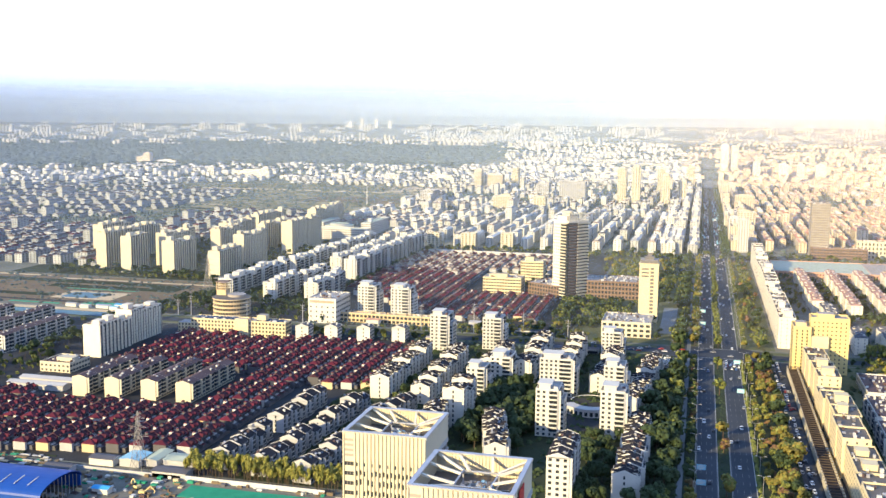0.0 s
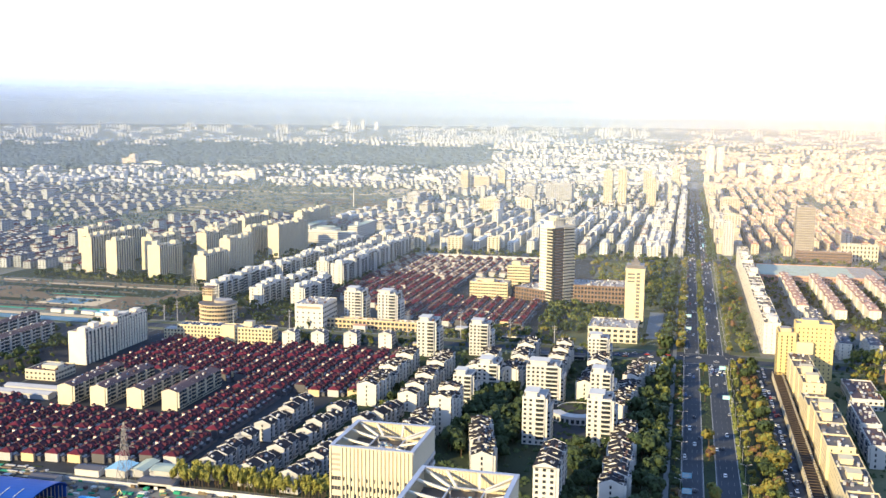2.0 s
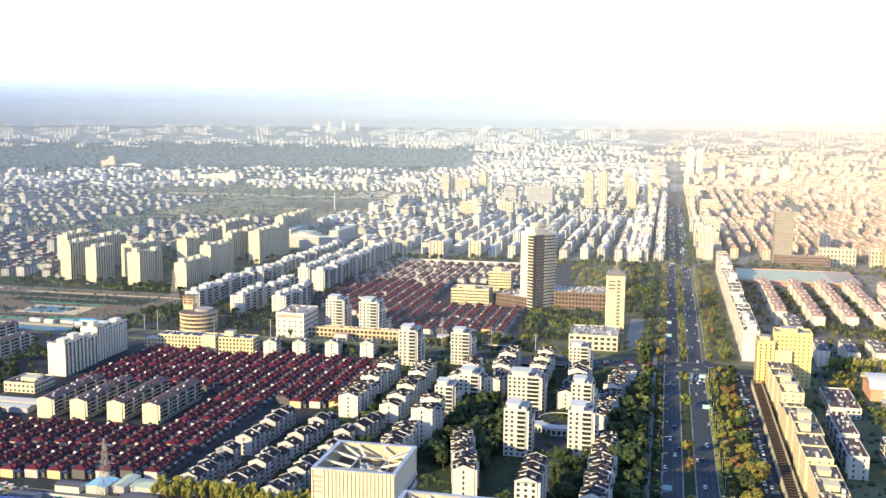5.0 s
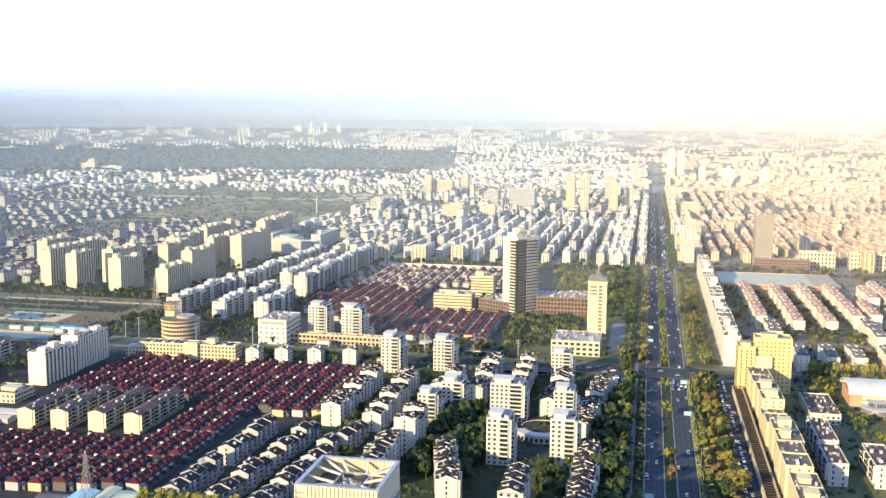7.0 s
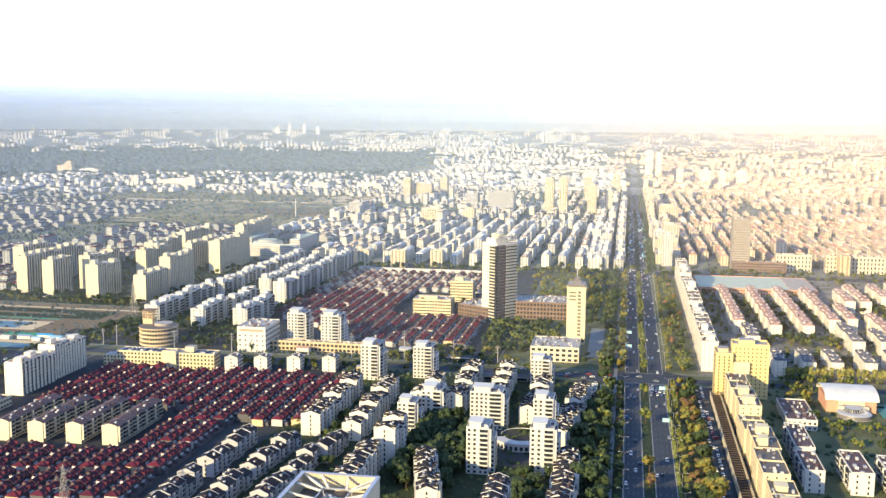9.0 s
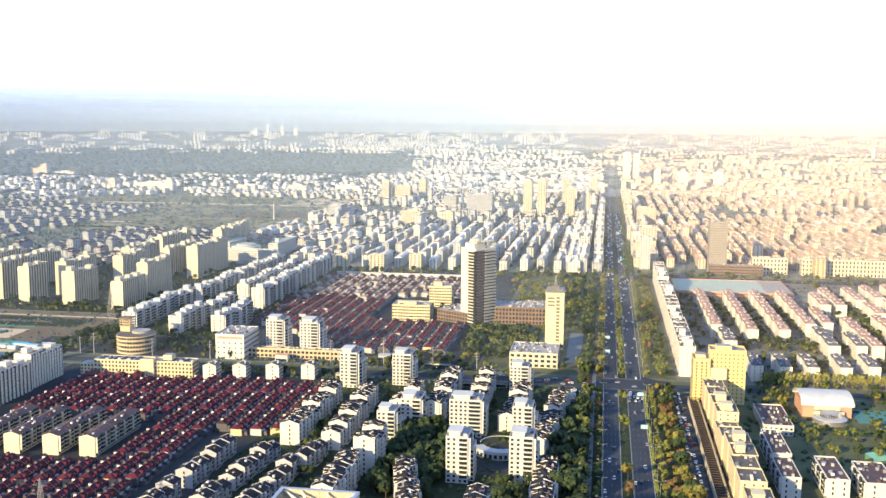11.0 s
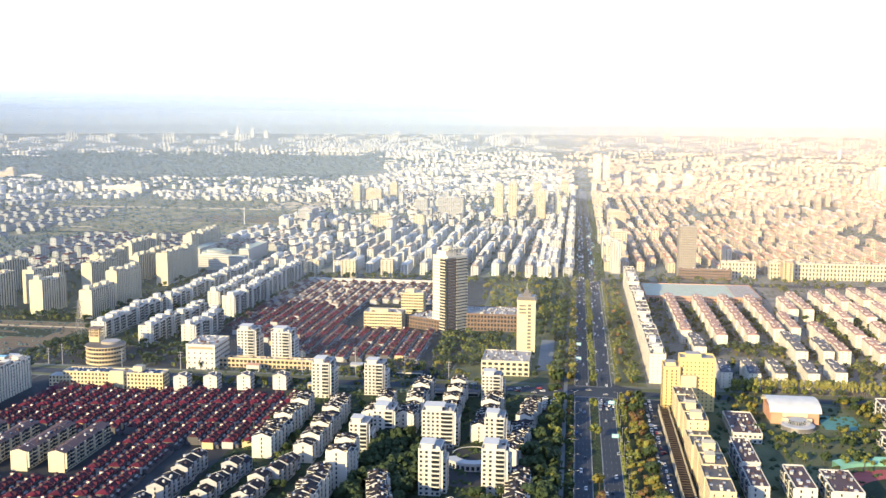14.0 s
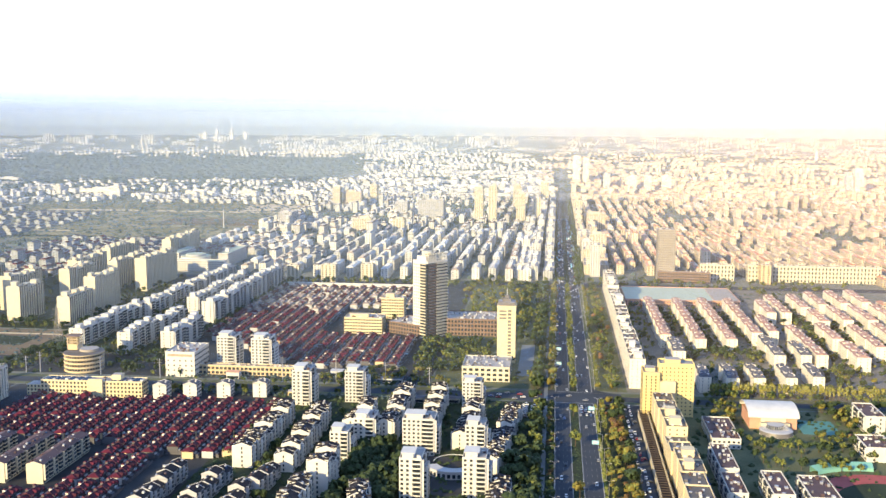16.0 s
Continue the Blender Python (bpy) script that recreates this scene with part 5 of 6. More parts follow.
# ---- the town further out ----
def simple_block(g, x, y, w, d, h, wall, roof, kind="hip", turn=False, k=1.0, z=0.0, detail=True):
    """A far block: body, roof and bands of windows on the sides that face the avenue's near end."""
    w, d, h = w * k, d * k, h * k
    g.box(x, y, z - 8 * k, x + w, y + d, z + h, wall, "roof_flat")
    if kind == "hip":
        n = max(1, round(d / (20 * k)))
        for i in range(n):
            g.roof(x, y + i * d / n + 0.3 * k, x + w, y + (i + 1) * d / n - 0.3 * k, z + h, 2.2 * k, roof, 2.2 * k, 0.3 * k)
    elif kind == "gable":
        g.roof(x, y, x + w, y + d, z + h, 2.2 * k, roof, 0, 0.3 * k, gable=wall)
    elif kind == "flat":
        n = max(1, round(d / (18 * k)))
        for i in range(n):
            cy = y + (i + 0.35) * d / n
            g.box(x + w * 0.25, cy, z + h, x + w * 0.7, cy + 5 * k, z + h + 3.2 * k, wall)
    if detail:
        for s in range(int(h / k / 3)):
            zz = z + (s * 3 + 1) * k
            zt, e = zz + 1.3 * k, 0.07 * k
            n = max(2, int(d / k / 6.5))
            for i in range(n):
                c0, c1 = y + (i + 0.3) * d / n, y + (i + 0.72) * d / n
                g.face([(x + w + e, c0, zz), (x + w + e, c1, zz), (x + w + e, c1, zt), (x + w + e, c0, zt)], "glass")
                g.face([(x - e, c1, zz), (x - e, c0, zz), (x - e, c0, zt), (x - e, c1, zt)], "glass")
            n = max(2, int(w / k / 4.5))
            for i in range(n):
                c0, c1 = x + (i + 0.32) * w / n, x + (i + 0.68) * w / n
                g.face([(c0, y - e, zz), (c1, y - e, zz), (c1, y - e, zt), (c0, y - e, zt)], "glass")
        if kind == "hip":
            for i in range(max(1, int(d / k / 14))):
                cy = y + (i + 0.4) * 13 * k
                g.box(x + w * 0.3, cy, z + h, x + w * 0.72, cy + 3 * k, z + h + 2.9 * k, wall)


rnd = random.Random(11)


CLEAR = [(-655, -500, 1475, 1690)]


def district(name, x0, x1, y0, y1, pitch, length, storeys, wall, roofs, label, kind="hip", skip=0.08, gap=14, slope=None, parks=1.1):
    """Parallel rows of blocks that run along the avenue."""
    g = Geo()
    x = x0
    while x < x1:
        y = y0 + rnd.uniform(-6, 6) + (slope(x) if slope else 0)
        while y < y1 - 10:
            L = rnd.uniform(0.7, 1.2) * length
            green = math.sin(x * 0.011 + 1.3) * math.sin(y * 0.0093 + x * 0.003) > parks or any(a < x < b and c < y < d for a, b, c, d in CLEAR)
            if rnd.random() > skip and not green:
                n = rnd.choice(storeys) + (rnd.randint(2, 6) if rnd.random() < 0.04 else 0)
                simple_block(g, x + rnd.uniform(-1.5, 1.5), y, 11 if kind != "flat" else 14, min(L, y1 - y), n * 3, wall, rnd.choice(roofs), kind)
            y += L + gap * rnd.uniform(0.7, 1.6)
        x += pitch * rnd.uniform(0.94, 1.06)
    return stuff(name, g, label, "houses")


district("white_terraces", -365, -30, 1480, 2000, 27, 58, (5, 6, 6), "pale", ("dim", "roof_grey", "pale", "roof_tan", "pale", "dim"), "rows of white blocks with pale and grey roofs", "hip", 0.06)
district("small_terraces", -640, -380, 1500, 1960, 26, 40, (3, 4, 5), "pale", ("roof_grey", "pale", "roof_tan"), "rows of small white blocks on the edge of the fields", "hip", 0.1)
district("low_houses", -930, -520, 1560, 1860, 17, 22, (2, 2, 3), "dim", ("roof_grey", "roof_brown", "roof_red"), "dense low houses with grey and red roofs", "gable", 0.1, 8)
district("left_houses", -1250, -760, 1130, 1500, 19, 36, (3, 3, 4), "dim", ("roof_brown", "roof_red", "roof_brown", "roof_grey"), "rows of low houses with purple-brown roofs", "hip", 0.1, 12)
district("orange_terraces", 95, 460, 1560, 2080, 24, 50, (4, 5, 5), "warm", ("roof_orange", "roof_tan", "salmon"), "rows of cream blocks with orange roofs", "hip", 0.05)
district("orange_terraces", 470, 1300, 1300, 2090, 24, 48, (4, 4, 5), "warm", ("roof_orange", "roof_pale", "salmon"), "rows of cream blocks with orange roofs", "hip", 0.14, parks=0.62)
district("orange_terraces", 400, 640, 870, 1290, 28, 60, (5, 5), "warm", ("roof_orange", "salmon"), "rows of cream blocks with orange roofs", "hip", 0.14, parks=0.62)
# roof_pale washes out the orange here, with distance haze put into the colour
district("orange_terraces", 110, 1750, 2100, 3000, 25, 44, (3, 4, 5), "warm", ("roof_pale", "roof_pale", "pale", "roof_orange"), "rows of cream blocks with orange roofs", "hip", 0.2, parks=0.62)
district("avenue_blocks", -58, -12, 1490, 2950, 21, 46, (5, 6, 7, 9), "pale", ("roof_grey", "pale"), "pale blocks along the far avenue", "flat", 0.1, 10)
district("avenue_blocks", 46, 92, 1560, 2950, 24, 46, (5, 6, 7, 9), "warm", ("roof_grey", "pale"), "pale blocks along the far avenue", "flat", 0.1, 10)
district("mixed_blocks", -640, -40, 2010, 2990, 26, 34, (3, 4, 5, 6), "pale", ("roof_grey", "pale", "roof_tan", "roof_brown"), "mixed white town blocks", "hip", 0.2, 18, parks=0.62)
district("white_houses", -1150, -650, 2700, 3000, 24, 24, (2, 3, 4), "pale", ("pale", "roof_grey"), "white houses on the far side of the fields", "gable", 0.2)
district("white_houses", -1750, -1080, 1650, 2350, 22, 30, (2, 2, 3), "dim", ("roof_grey", "roof_grey", "roof_tan"), "white houses among trees beside the fields", "gable", 0.4)
district("white_houses", -2300, -1350, 2350, 3000, 26, 26, (2, 3, 3), "dim", ("pale", "roof_grey", "roof_grey"), "white houses among trees beside the fields", "gable", 0.55)
district("left_houses", -1700, -1150, 1050, 1600, 22, 30, (3, 3, 4), "dim", ("roof_brown", "roof_grey"), "rows of low houses with purple-brown roofs", "hip", 0.15, 12)

# taller blocks of the centre
for x, y, w, d, n, wall in ((-594, 2640, 20, 30, 17, "cream"), (-517, 2770, 20, 30, 17, "cream"), (-570, 2660, 50, 26, 13, "warm"), (-188, 2330, 20, 30, 26, "cream"), (-151, 2270, 18, 28, 28, "cream"), (-89, 2290, 20, 30, 22, "cream"), (-52, 2330, 18, 26, 18, "cream"),
                            (44, 2400, 18, 30, 15, "cream"), (68, 2205, 40, 30, 11, "warm"), (-322, 2340, 60, 40, 15, "grey"), (-380, 2360, 30, 40, 13, "grey"), (-606, 2150, 30, 60, 10, "grey"), (-420, 2050, 40, 24, 10, "cream"), (-330, 2020, 24, 24, 11, "cream"), (-110, 2600, 20, 30, 22, "cream"), (-40, 2700, 20, 30, 22, "cream"),
                            (45, 1700, 18, 30, 11, "white"), (60, 1780, 30, 30, 12, "cream"), (42, 1900, 22, 40, 9, "white"), (300, 1495, 14, 22, 9, "tan"), (-341, 1432, 22, 16, 8, "cream"), (-284, 1446, 18, 16, 8, "cream"), (-389, 1420, 18, 16, 8, "cream"), (-74, 1523, 46, 12, 5, "white"), (640, 1560, 30, 40, 12, "grey")):
    flat_block("town_block", x, y, w, d, n, 3.1, wall, seed=int(y), group="taller blocks of the centre", label="%s taller town block with flat roof" % wall.replace("tan", "yellow").replace("warm", "pale pinkish"), balcony="", pitch=5, pw=2.8, crown=n > 9)

# larger buildings that stand out of the far town
LANDMARKS = ((62, 3800, 26, 26, 100, "ivory"), (96, 3840, 26, 26, 92, "ivory"), (156, 3386, 22, 26, 58, "pale"), (232, 3349, 30, 24, 54, "ivory"), (284, 3306, 22, 24, 56, "pale"), (350, 3420, 32, 24, 50, "ivory"), (935, 3300, 28, 30, 85, "ivory"), (905, 3280, 24, 30, 62, "grey"),
             (-2175, 3570, 60, 26, 24, "warm"), (-2155, 3590, 26, 26, 38, "warm"), (-2060, 3530, 80, 20, 15, "pale"), (-1440, 2930, 120, 18, 20, "ivory"), (-1345, 2925, 26, 22, 30, "ivory"), (-1120, 2950, 90, 18, 16, "ivory"), (-960, 2960, 60, 18, 18, "pale"), (-800, 2940, 70, 20, 20, "ivory"), (-1530, 2925, 24, 20, 30, "pale"))
for x, y, w, d, h, wall in LANDMARKS:
    px, py, pz = far(x, y)
    k = math.hypot(px, py) / math.hypot(x, y)
    ob = thing("town_block", px, py, "tall pale block of the far town" if h > 40 else "long pale block of the far town", "town block", "landmarks of the far town", z=pz)
    g = Geo()
    simple_block(g, 0, 0, w, d, h, wall, "roof_flat", "flat", k=k)
    part("body", g, ob)
px, py, pz = far(1553, 6283)
ob = thing("spire", px, py, "slender pale spire in the far town", "spire", z=pz)
g = Geo()
g.cylinder(0, 0, -5, 22, 7, "pale", 8, 6)
g.cylinder(0, 0, 22, 44, 5, "pale", 8, 0.4)
part("tower", g, ob)
flat_block("college_block", -640, 1500, 130, 16, 5, 3.4, "white", roof="teal", seed=301, label="white college block with a pale teal roof", balcony="", crown=False, category="college", pitch=4, pw=2.6, bare=True)
flat_block("college_block", -630, 1580, 16, 80, 5, 3.4, "white", roof="teal", seed=302, label="white college block with a pale teal roof", balcony="", crown=False, category="college", pitch=4, pw=2.6, bare=True)
flat_block("college_block", -540, 1560, 16, 100, 6, 3.4, "white", roof="teal", seed=303, label="white college block with a pale teal roof", balcony="", crown=True, category="college", pitch=4, pw=2.6, bare=True)
dome = thing("college_hall", -585, 1580, "round white college hall with a teal roof", "hall")
g = Geo()
g.cylinder(0, 0, 0, 14, 24, "white", 32, cap="teal")
g.cylinder(0, 0, 14, 17, 16, "grey", 32, cap="teal")
part("drum", g, dome)

# raised railway that runs past the fields
rail = Geo()
for i in range(12):
    (ax, ay), (bx, by) = [(-1480 - 480 * t, 1760 + 1740 * t) for t in (i / 12, (i + 1) / 12)]
    pa, pb, qa, qb = far(ax - 14, ay), far(ax + 14, ay), far(bx - 14, by), far(bx + 14, by)
    top, low = [(x, y, z + 5) for x, y, z in (pa, pb, qb, qa)], [(x, y, z - 3) for x, y, z in (pa, pb, qb, qa)]
    rail.hull(top + low, [(0, 1, 2, 3), (4, 5, 1, 0), (5, 6, 2, 1), (6, 7, 3, 2), (7, 4, 0, 3)], "roof_grey")
setting("railway", rail, "raised grey railway running past the fields", category="railway")

# the far plain: thousands of small blocks thinning out to the horizon
def plain(name, count, near, reach, lo, hi, sizes, label, cluster, keep=None):
    g = Geo()
    made = 0
    while made < count:
        u = rnd.random()
        D = 1 / ((1 - u) / near + u / reach)
        a = radians(rnd.uniform(lo, hi))
        cx, cy = D * math.sin(a), D * math.cos(a)
        if -12 < cx < 42 and cy < 4600 or keep and not keep(cx, cy):
            continue
        w, L, h = rnd.choice(sizes)
        for i in range(rnd.randint(1, cluster)):
            X, Y = cx + i * 32 + rnd.uniform(-4, 4), cy + rnd.uniform(-10, 10)
            made += 1
            if -22 < X < 44 and Y < 4600:
                continue
            px, py, pz = far(X, Y)
            k = math.hypot(px, py) / math.hypot(X, Y)
            # right of the avenue the haze's warm tint is put into walls and roofs
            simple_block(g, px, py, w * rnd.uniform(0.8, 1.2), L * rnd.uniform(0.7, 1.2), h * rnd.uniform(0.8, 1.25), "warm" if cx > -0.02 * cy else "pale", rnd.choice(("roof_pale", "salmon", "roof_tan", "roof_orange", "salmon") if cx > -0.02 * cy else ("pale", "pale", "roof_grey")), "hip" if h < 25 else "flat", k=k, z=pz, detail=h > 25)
    stuff(name, g, label, "houses")


def east(x, y):
    return x > -0.2 * y or math.hypot(x, y) > 6200


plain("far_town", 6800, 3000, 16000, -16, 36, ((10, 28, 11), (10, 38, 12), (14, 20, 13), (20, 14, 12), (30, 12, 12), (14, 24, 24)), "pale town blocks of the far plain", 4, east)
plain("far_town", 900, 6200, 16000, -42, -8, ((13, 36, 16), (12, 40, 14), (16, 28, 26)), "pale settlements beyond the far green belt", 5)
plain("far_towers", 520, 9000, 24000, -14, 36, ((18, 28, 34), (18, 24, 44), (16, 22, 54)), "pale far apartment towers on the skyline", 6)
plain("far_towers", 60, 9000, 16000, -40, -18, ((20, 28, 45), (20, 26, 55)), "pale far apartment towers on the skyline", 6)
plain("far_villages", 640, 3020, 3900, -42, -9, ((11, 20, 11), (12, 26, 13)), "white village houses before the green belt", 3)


for dx, h, w in ((-4140, 140, 34), (-3960, 128, 40), (-3790, 100, 46), (-4300, 96, 46)):
    px, py, pz = far(dx, 11950)
    k = math.hypot(px, py) / math.hypot(dx, 11950)
    ob = thing("far_tower", px, py, "pale tower block standing out on the skyline", "tower", "tall skyline towers", z=pz)
    g = Geo()
    g.box(0, 0, -10, w * k, w * k, h * k * 0.8, "pale")
    g.box(w * k * 0.25, w * k * 0.25, h * k * 0.8, w * k * 0.75, w * k * 0.75, h * k, "pale")
    part("body", g, ob)


# curved upright sheets added in place of evening haze over the far plain
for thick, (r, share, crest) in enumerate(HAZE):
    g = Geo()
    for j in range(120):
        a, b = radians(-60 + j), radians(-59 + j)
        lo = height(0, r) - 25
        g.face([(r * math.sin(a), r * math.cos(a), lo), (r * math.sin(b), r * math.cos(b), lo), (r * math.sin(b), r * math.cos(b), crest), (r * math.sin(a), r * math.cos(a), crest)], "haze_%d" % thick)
    setting("backdrop_haze", g, "thin see-through sheet standing in for haze over the far plain", category="haze").visible_shadow = False


# ---- trees ----
def crown(r, h, z, n, key, seed, size=0.8, shape=1.0, key2=None):
    """Many small leaf clumps on lumpy boughs, uneven in outline, with gaps."""
    q = random.Random(seed)
    g = Geo()
    boughs = []
    for i in range(max(5, int(n / 45))):
        a, e = q.uniform(0, 2 * math.pi), q.uniform(-0.5, 1.0)
        k = q.uniform(0.35, 0.72)
        boughs.append((r * k * math.cos(a) * math.sqrt(1 - min(1, e * e) * 0.8), r * k * math.sin(a) * math.sqrt(1 - min(1, e * e) * 0.8), z + h / 2 + e * h * 0.36, r * q.uniform(0.32, 0.52)))
    for i in range(n):
        bx, by, bz, br = boughs[i % len(boughs)]
        d = Vector((q.gauss(0, 1), q.gauss(0, 1), q.gauss(0.25, 1))).normalized()
        c = Vector((bx, by, bz)) + Vector((d.x, d.y, d.z * shape)) * br * q.uniform(0.75, 1.1)
        nrm = (d + Vector((q.uniform(-0.6, 0.6), q.uniform(-0.6, 0.6), q.uniform(-0.2, 0.7)))).normalized()
        u = nrm.orthogonal().normalized()
        w = nrm.cross(u)
        s = size * q.uniform(0.6, 1.3)
        b = nrm * s * 0.35
        g.hull([c + u * s, c + w * s, c - u * s, c - w * s, c + b], [(0, 1, 4), (1, 2, 4), (2, 3, 4), (3, 0, 4)], key2 if key2 and q.random() < 0.3 else key)
    return g


def trunk(h, r, seed):
    q = random.Random(seed)
    g = Geo()
    g.cylinder(0, 0, 0, h * 0.55, r, "bark", 7, r * 0.7)
    for i in range(5):
        a = i * 2 * math.pi / 5 + q.uniform(-0.4, 0.4)
        l = h * q.uniform(0.22, 0.34)
        g.bar((0, 0, h * q.uniform(0.38, 0.52)), (l * math.cos(a), l * math.sin(a), h * q.uniform(0.65, 0.85)), r * 0.35, "bark")
    return g


SPECIES = {
    "dark": ("broad dark green street tree", [(4.8, 7.5, 2.4, 440, "leaf_dark", 0.7, 1.0, None)]),
    "olive": ("round olive green street tree", [(3.0, 5.2, 2.2, 240, "leaf_olive", 0.62, 1.0, "leaf_dark")]),
    "gold": ("golden yellow autumn tree", [(3.9, 6.4, 2.2, 300, "leaf_gold", 0.7, 1.0, "leaf_olive")]),
    "rust": ("reddish brown autumn tree", [(3.3, 5.0, 2.0, 240, "leaf_rust", 0.65, 1.0, "leaf_gold")]),
    "poplar": ("slender yellow-green poplar with upright branches", [(1.5, 12.0, 1.2, 260, "leaf_lime", 0.42, 2.4, "leaf_olive")]),
}
tree_kinds = {}
for key, (label, variants) in SPECIES.items():
    for v in range(3):
        r, h, z, n, leaf, size, shape, leaf2 = variants[0]
        tree_kinds[key, v] = (label, trunk(z + h * 0.8, 0.25 if key != "poplar" else 0.15, v), crown(r, h, z, n, leaf, v * 7 + len(key), size, shape, leaf2))
# the same trees with fewer, larger clumps for the further gardens
tree_far = {}
for key, (label, variants) in SPECIES.items():
    for v in range(3):
        r, h, z, n, leaf, size, shape, leaf2 = variants[0]
        for band, (less, more_size) in enumerate(((4, 1.6), (9, 2.3))):
            tree_far[key, v, band] = crown(r, h, z, max(26, n // less), leaf, v * 7 + len(key), size * more_size, shape, leaf2)
stem = Geo()
stem.cylinder(0, 0, 0, 4.2, 0.25, "bark", 5, 0.15)
planted = []


def plant(key, x, y, s=1.0):
    planted.append((key, x, y, s))


def strip(keys, x0, x1, y0, y1, step, s=(0.8, 1.2), skip=0.1, avoid=()):
    y = y0
    while y < y1:
        if rnd.random() > skip:
            x = rnd.uniform(x0, x1)
            if not any(a < x < c and b < y < d for a, b, c, d in avoid):
                plant(rnd.choice(keys), x, y, rnd.uniform(*s))
        y += step * rnd.uniform(0.75, 1.3)


CROSS = [(-2000, 836, 2000, 878), (-2000, 1436, 2000, 1476)]
strip(["olive", "gold", "olive"], 40, 42, 480, 1430, 8, (0.6, 0.85), 0.05, CROSS)
strip(["olive", "olive", "rust", "dark"], 46, 60, 880, 1430, 5, (0.8, 1.1), 0.1, CROSS)
strip(["gold", "olive", "rust", "olive"], 45, 49, 480, 870, 9, (0.8, 1.2), 0.25, CROSS)
strip(["gold", "rust", "olive", "dark"], 50, 56, 480, 870, 7.5, (0.8, 1.4), 0.25, CROSS)
strip(["olive", "rust", "rust"], 44, 55, 480, 870, 11, (0.5, 0.8), 0.2, CROSS)
strip(["olive", "dark", "rust", "olive", "gold"], -2.2, 1.4, 480, 836, 5.5, (0.55, 0.85), 0.12, CROSS)
strip(["olive", "olive", "gold"], -2.0, 1.0, 880, 1430, 6.5, (0.95, 1.3), 0.08, CROSS)
strip(["dark", "olive", "dark"], -14, -9, 480, 1430, 8, (1.0, 1.5), 0.15, CROSS)
strip(["dark"], -34, -16, 480, 836, 6, (1.0, 1.5), 0.1, CROSS + [(-50, 740, -12, 836)])
strip(["dark", "olive", "olive"], -22, -14, 880, 1430, 8, (0.9, 1.2), 0.1, CROSS)
strip(["dark", "olive", "olive"], -40, -26, 1040, 1430, 7, (0.9, 1.2), 0.15, CROSS)
strip(["olive"], 17, 20, 880, 1430, 9, (0.9, 1.2), 0.1, CROSS)
for x, y, key, s in ((18.8, 523, "gold", 1.35), (18.8, 621, "gold", 1.35), (18.5, 628, "olive", 1.0), (18.6, 596, "rust", 1.1), (18.5, 603, "rust", 1.0), (17.9, 725, "olive", 1.6), (17.6, 802, "olive", 1.3), (-20, 578, "dark", 2.0), (-24, 590, "dark", 1.9), (-21, 648, "dark", 2.0), (-26, 660, "dark", 1.8), (54, 575, "gold", 2.0), (52, 690, "gold", 1.6)):
    plant(key, x, y, s)
# groves between the white terraces
for i in range(190):
    plant("dark", rnd.uniform(-137, -98), rnd.uniform(560, 700), rnd.uniform(0.8, 1.3))
for i in range(30):
    plant("dark", rnd.uniform(-58, -40), rnd.uniform(490, 600), rnd.uniform(0.8, 1.2))
for x0, x1, y0, y1, n in ((-203, -190, 640, 770, 30), (-233, -221, 655, 770, 22), (-172, -152, 720, 800, 22), (-100, -80, 730, 830, 16), (-200, -176, 500, 640, 26), (-150, -137, 700, 790, 14)):
    for i in range(n):
        plant(rnd.choice(["dark", "olive", "olive"]), rnd.uniform(x0, x1), rnd.uniform(y0, y1), rnd.uniform(0.5, 0.95))
for i in range(150):
    plant("poplar", -266 + i * 0.6, 474 + rnd.uniform(0, 12), rnd.uniform(0.85, 1.2))
# park by the tower
for i in range(90):
    plant(rnd.choice(["olive", "olive", "olive", "dark"]), rnd.uniform(-136, -84), rnd.uniform(955, 1085), rnd.uniform(0.8, 1.2))
for i in range(40):
    plant(rnd.choice(["olive", "gold", "dark"]), rnd.uniform(-205, -110), rnd.uniform(885, 925), rnd.uniform(0.6, 0.9))
for i in range(150):
    plant(rnd.choice(["olive", "olive", "olive", "gold", "olive"]), rnd.uniform(-120, -30), rnd.uniform(1150, 1430), rnd.uniform(0.8, 1.2))
for i in range(46):
    plant(rnd.choice(["dark", "olive", "dark"]), rnd.uniform(-425, -366), rnd.uniform(884, 962), rnd.uniform(0.6, 0.95))
for i in range(70):
    plant(rnd.choice(["dark", "olive", "dark"]), rnd.uniform(-132, -88), rnd.uniform(928, 958), rnd.uniform(0.45, 0.7))
for i in range(60):
    plant(rnd.choice(["olive", "olive", "gold"]), rnd.uniform(-215, -90), rnd.uniform(884, 900), rnd.uniform(0.5, 0.75))
for i in range(26):
    plant(rnd.choice(["olive", "dark"]), rnd.uniform(-36, -30), rnd.uniform(890, 1050), rnd.uniform(0.5, 0.8))
for i in range(70):
    plant(rnd.choice(["olive", "dark", "olive"]), rnd.choice((rnd.uniform(-562, -557), rnd.uniform(-529, -524))), rnd.uniform(560, 838), rnd.uniform(0.55, 0.9))
for i in range(60):
    plant(rnd.choice(["olive", "dark"]), rnd.uniform(-525, -485), rnd.uniform(560, 700), rnd.uniform(0.4, 0.7))
for i in range(60):
    plant(rnd.choice(["olive", "olive", "dark"]), rnd.uniform(-90, -38), rnd.uniform(948, 1090), rnd.uniform(0.6, 1.0))
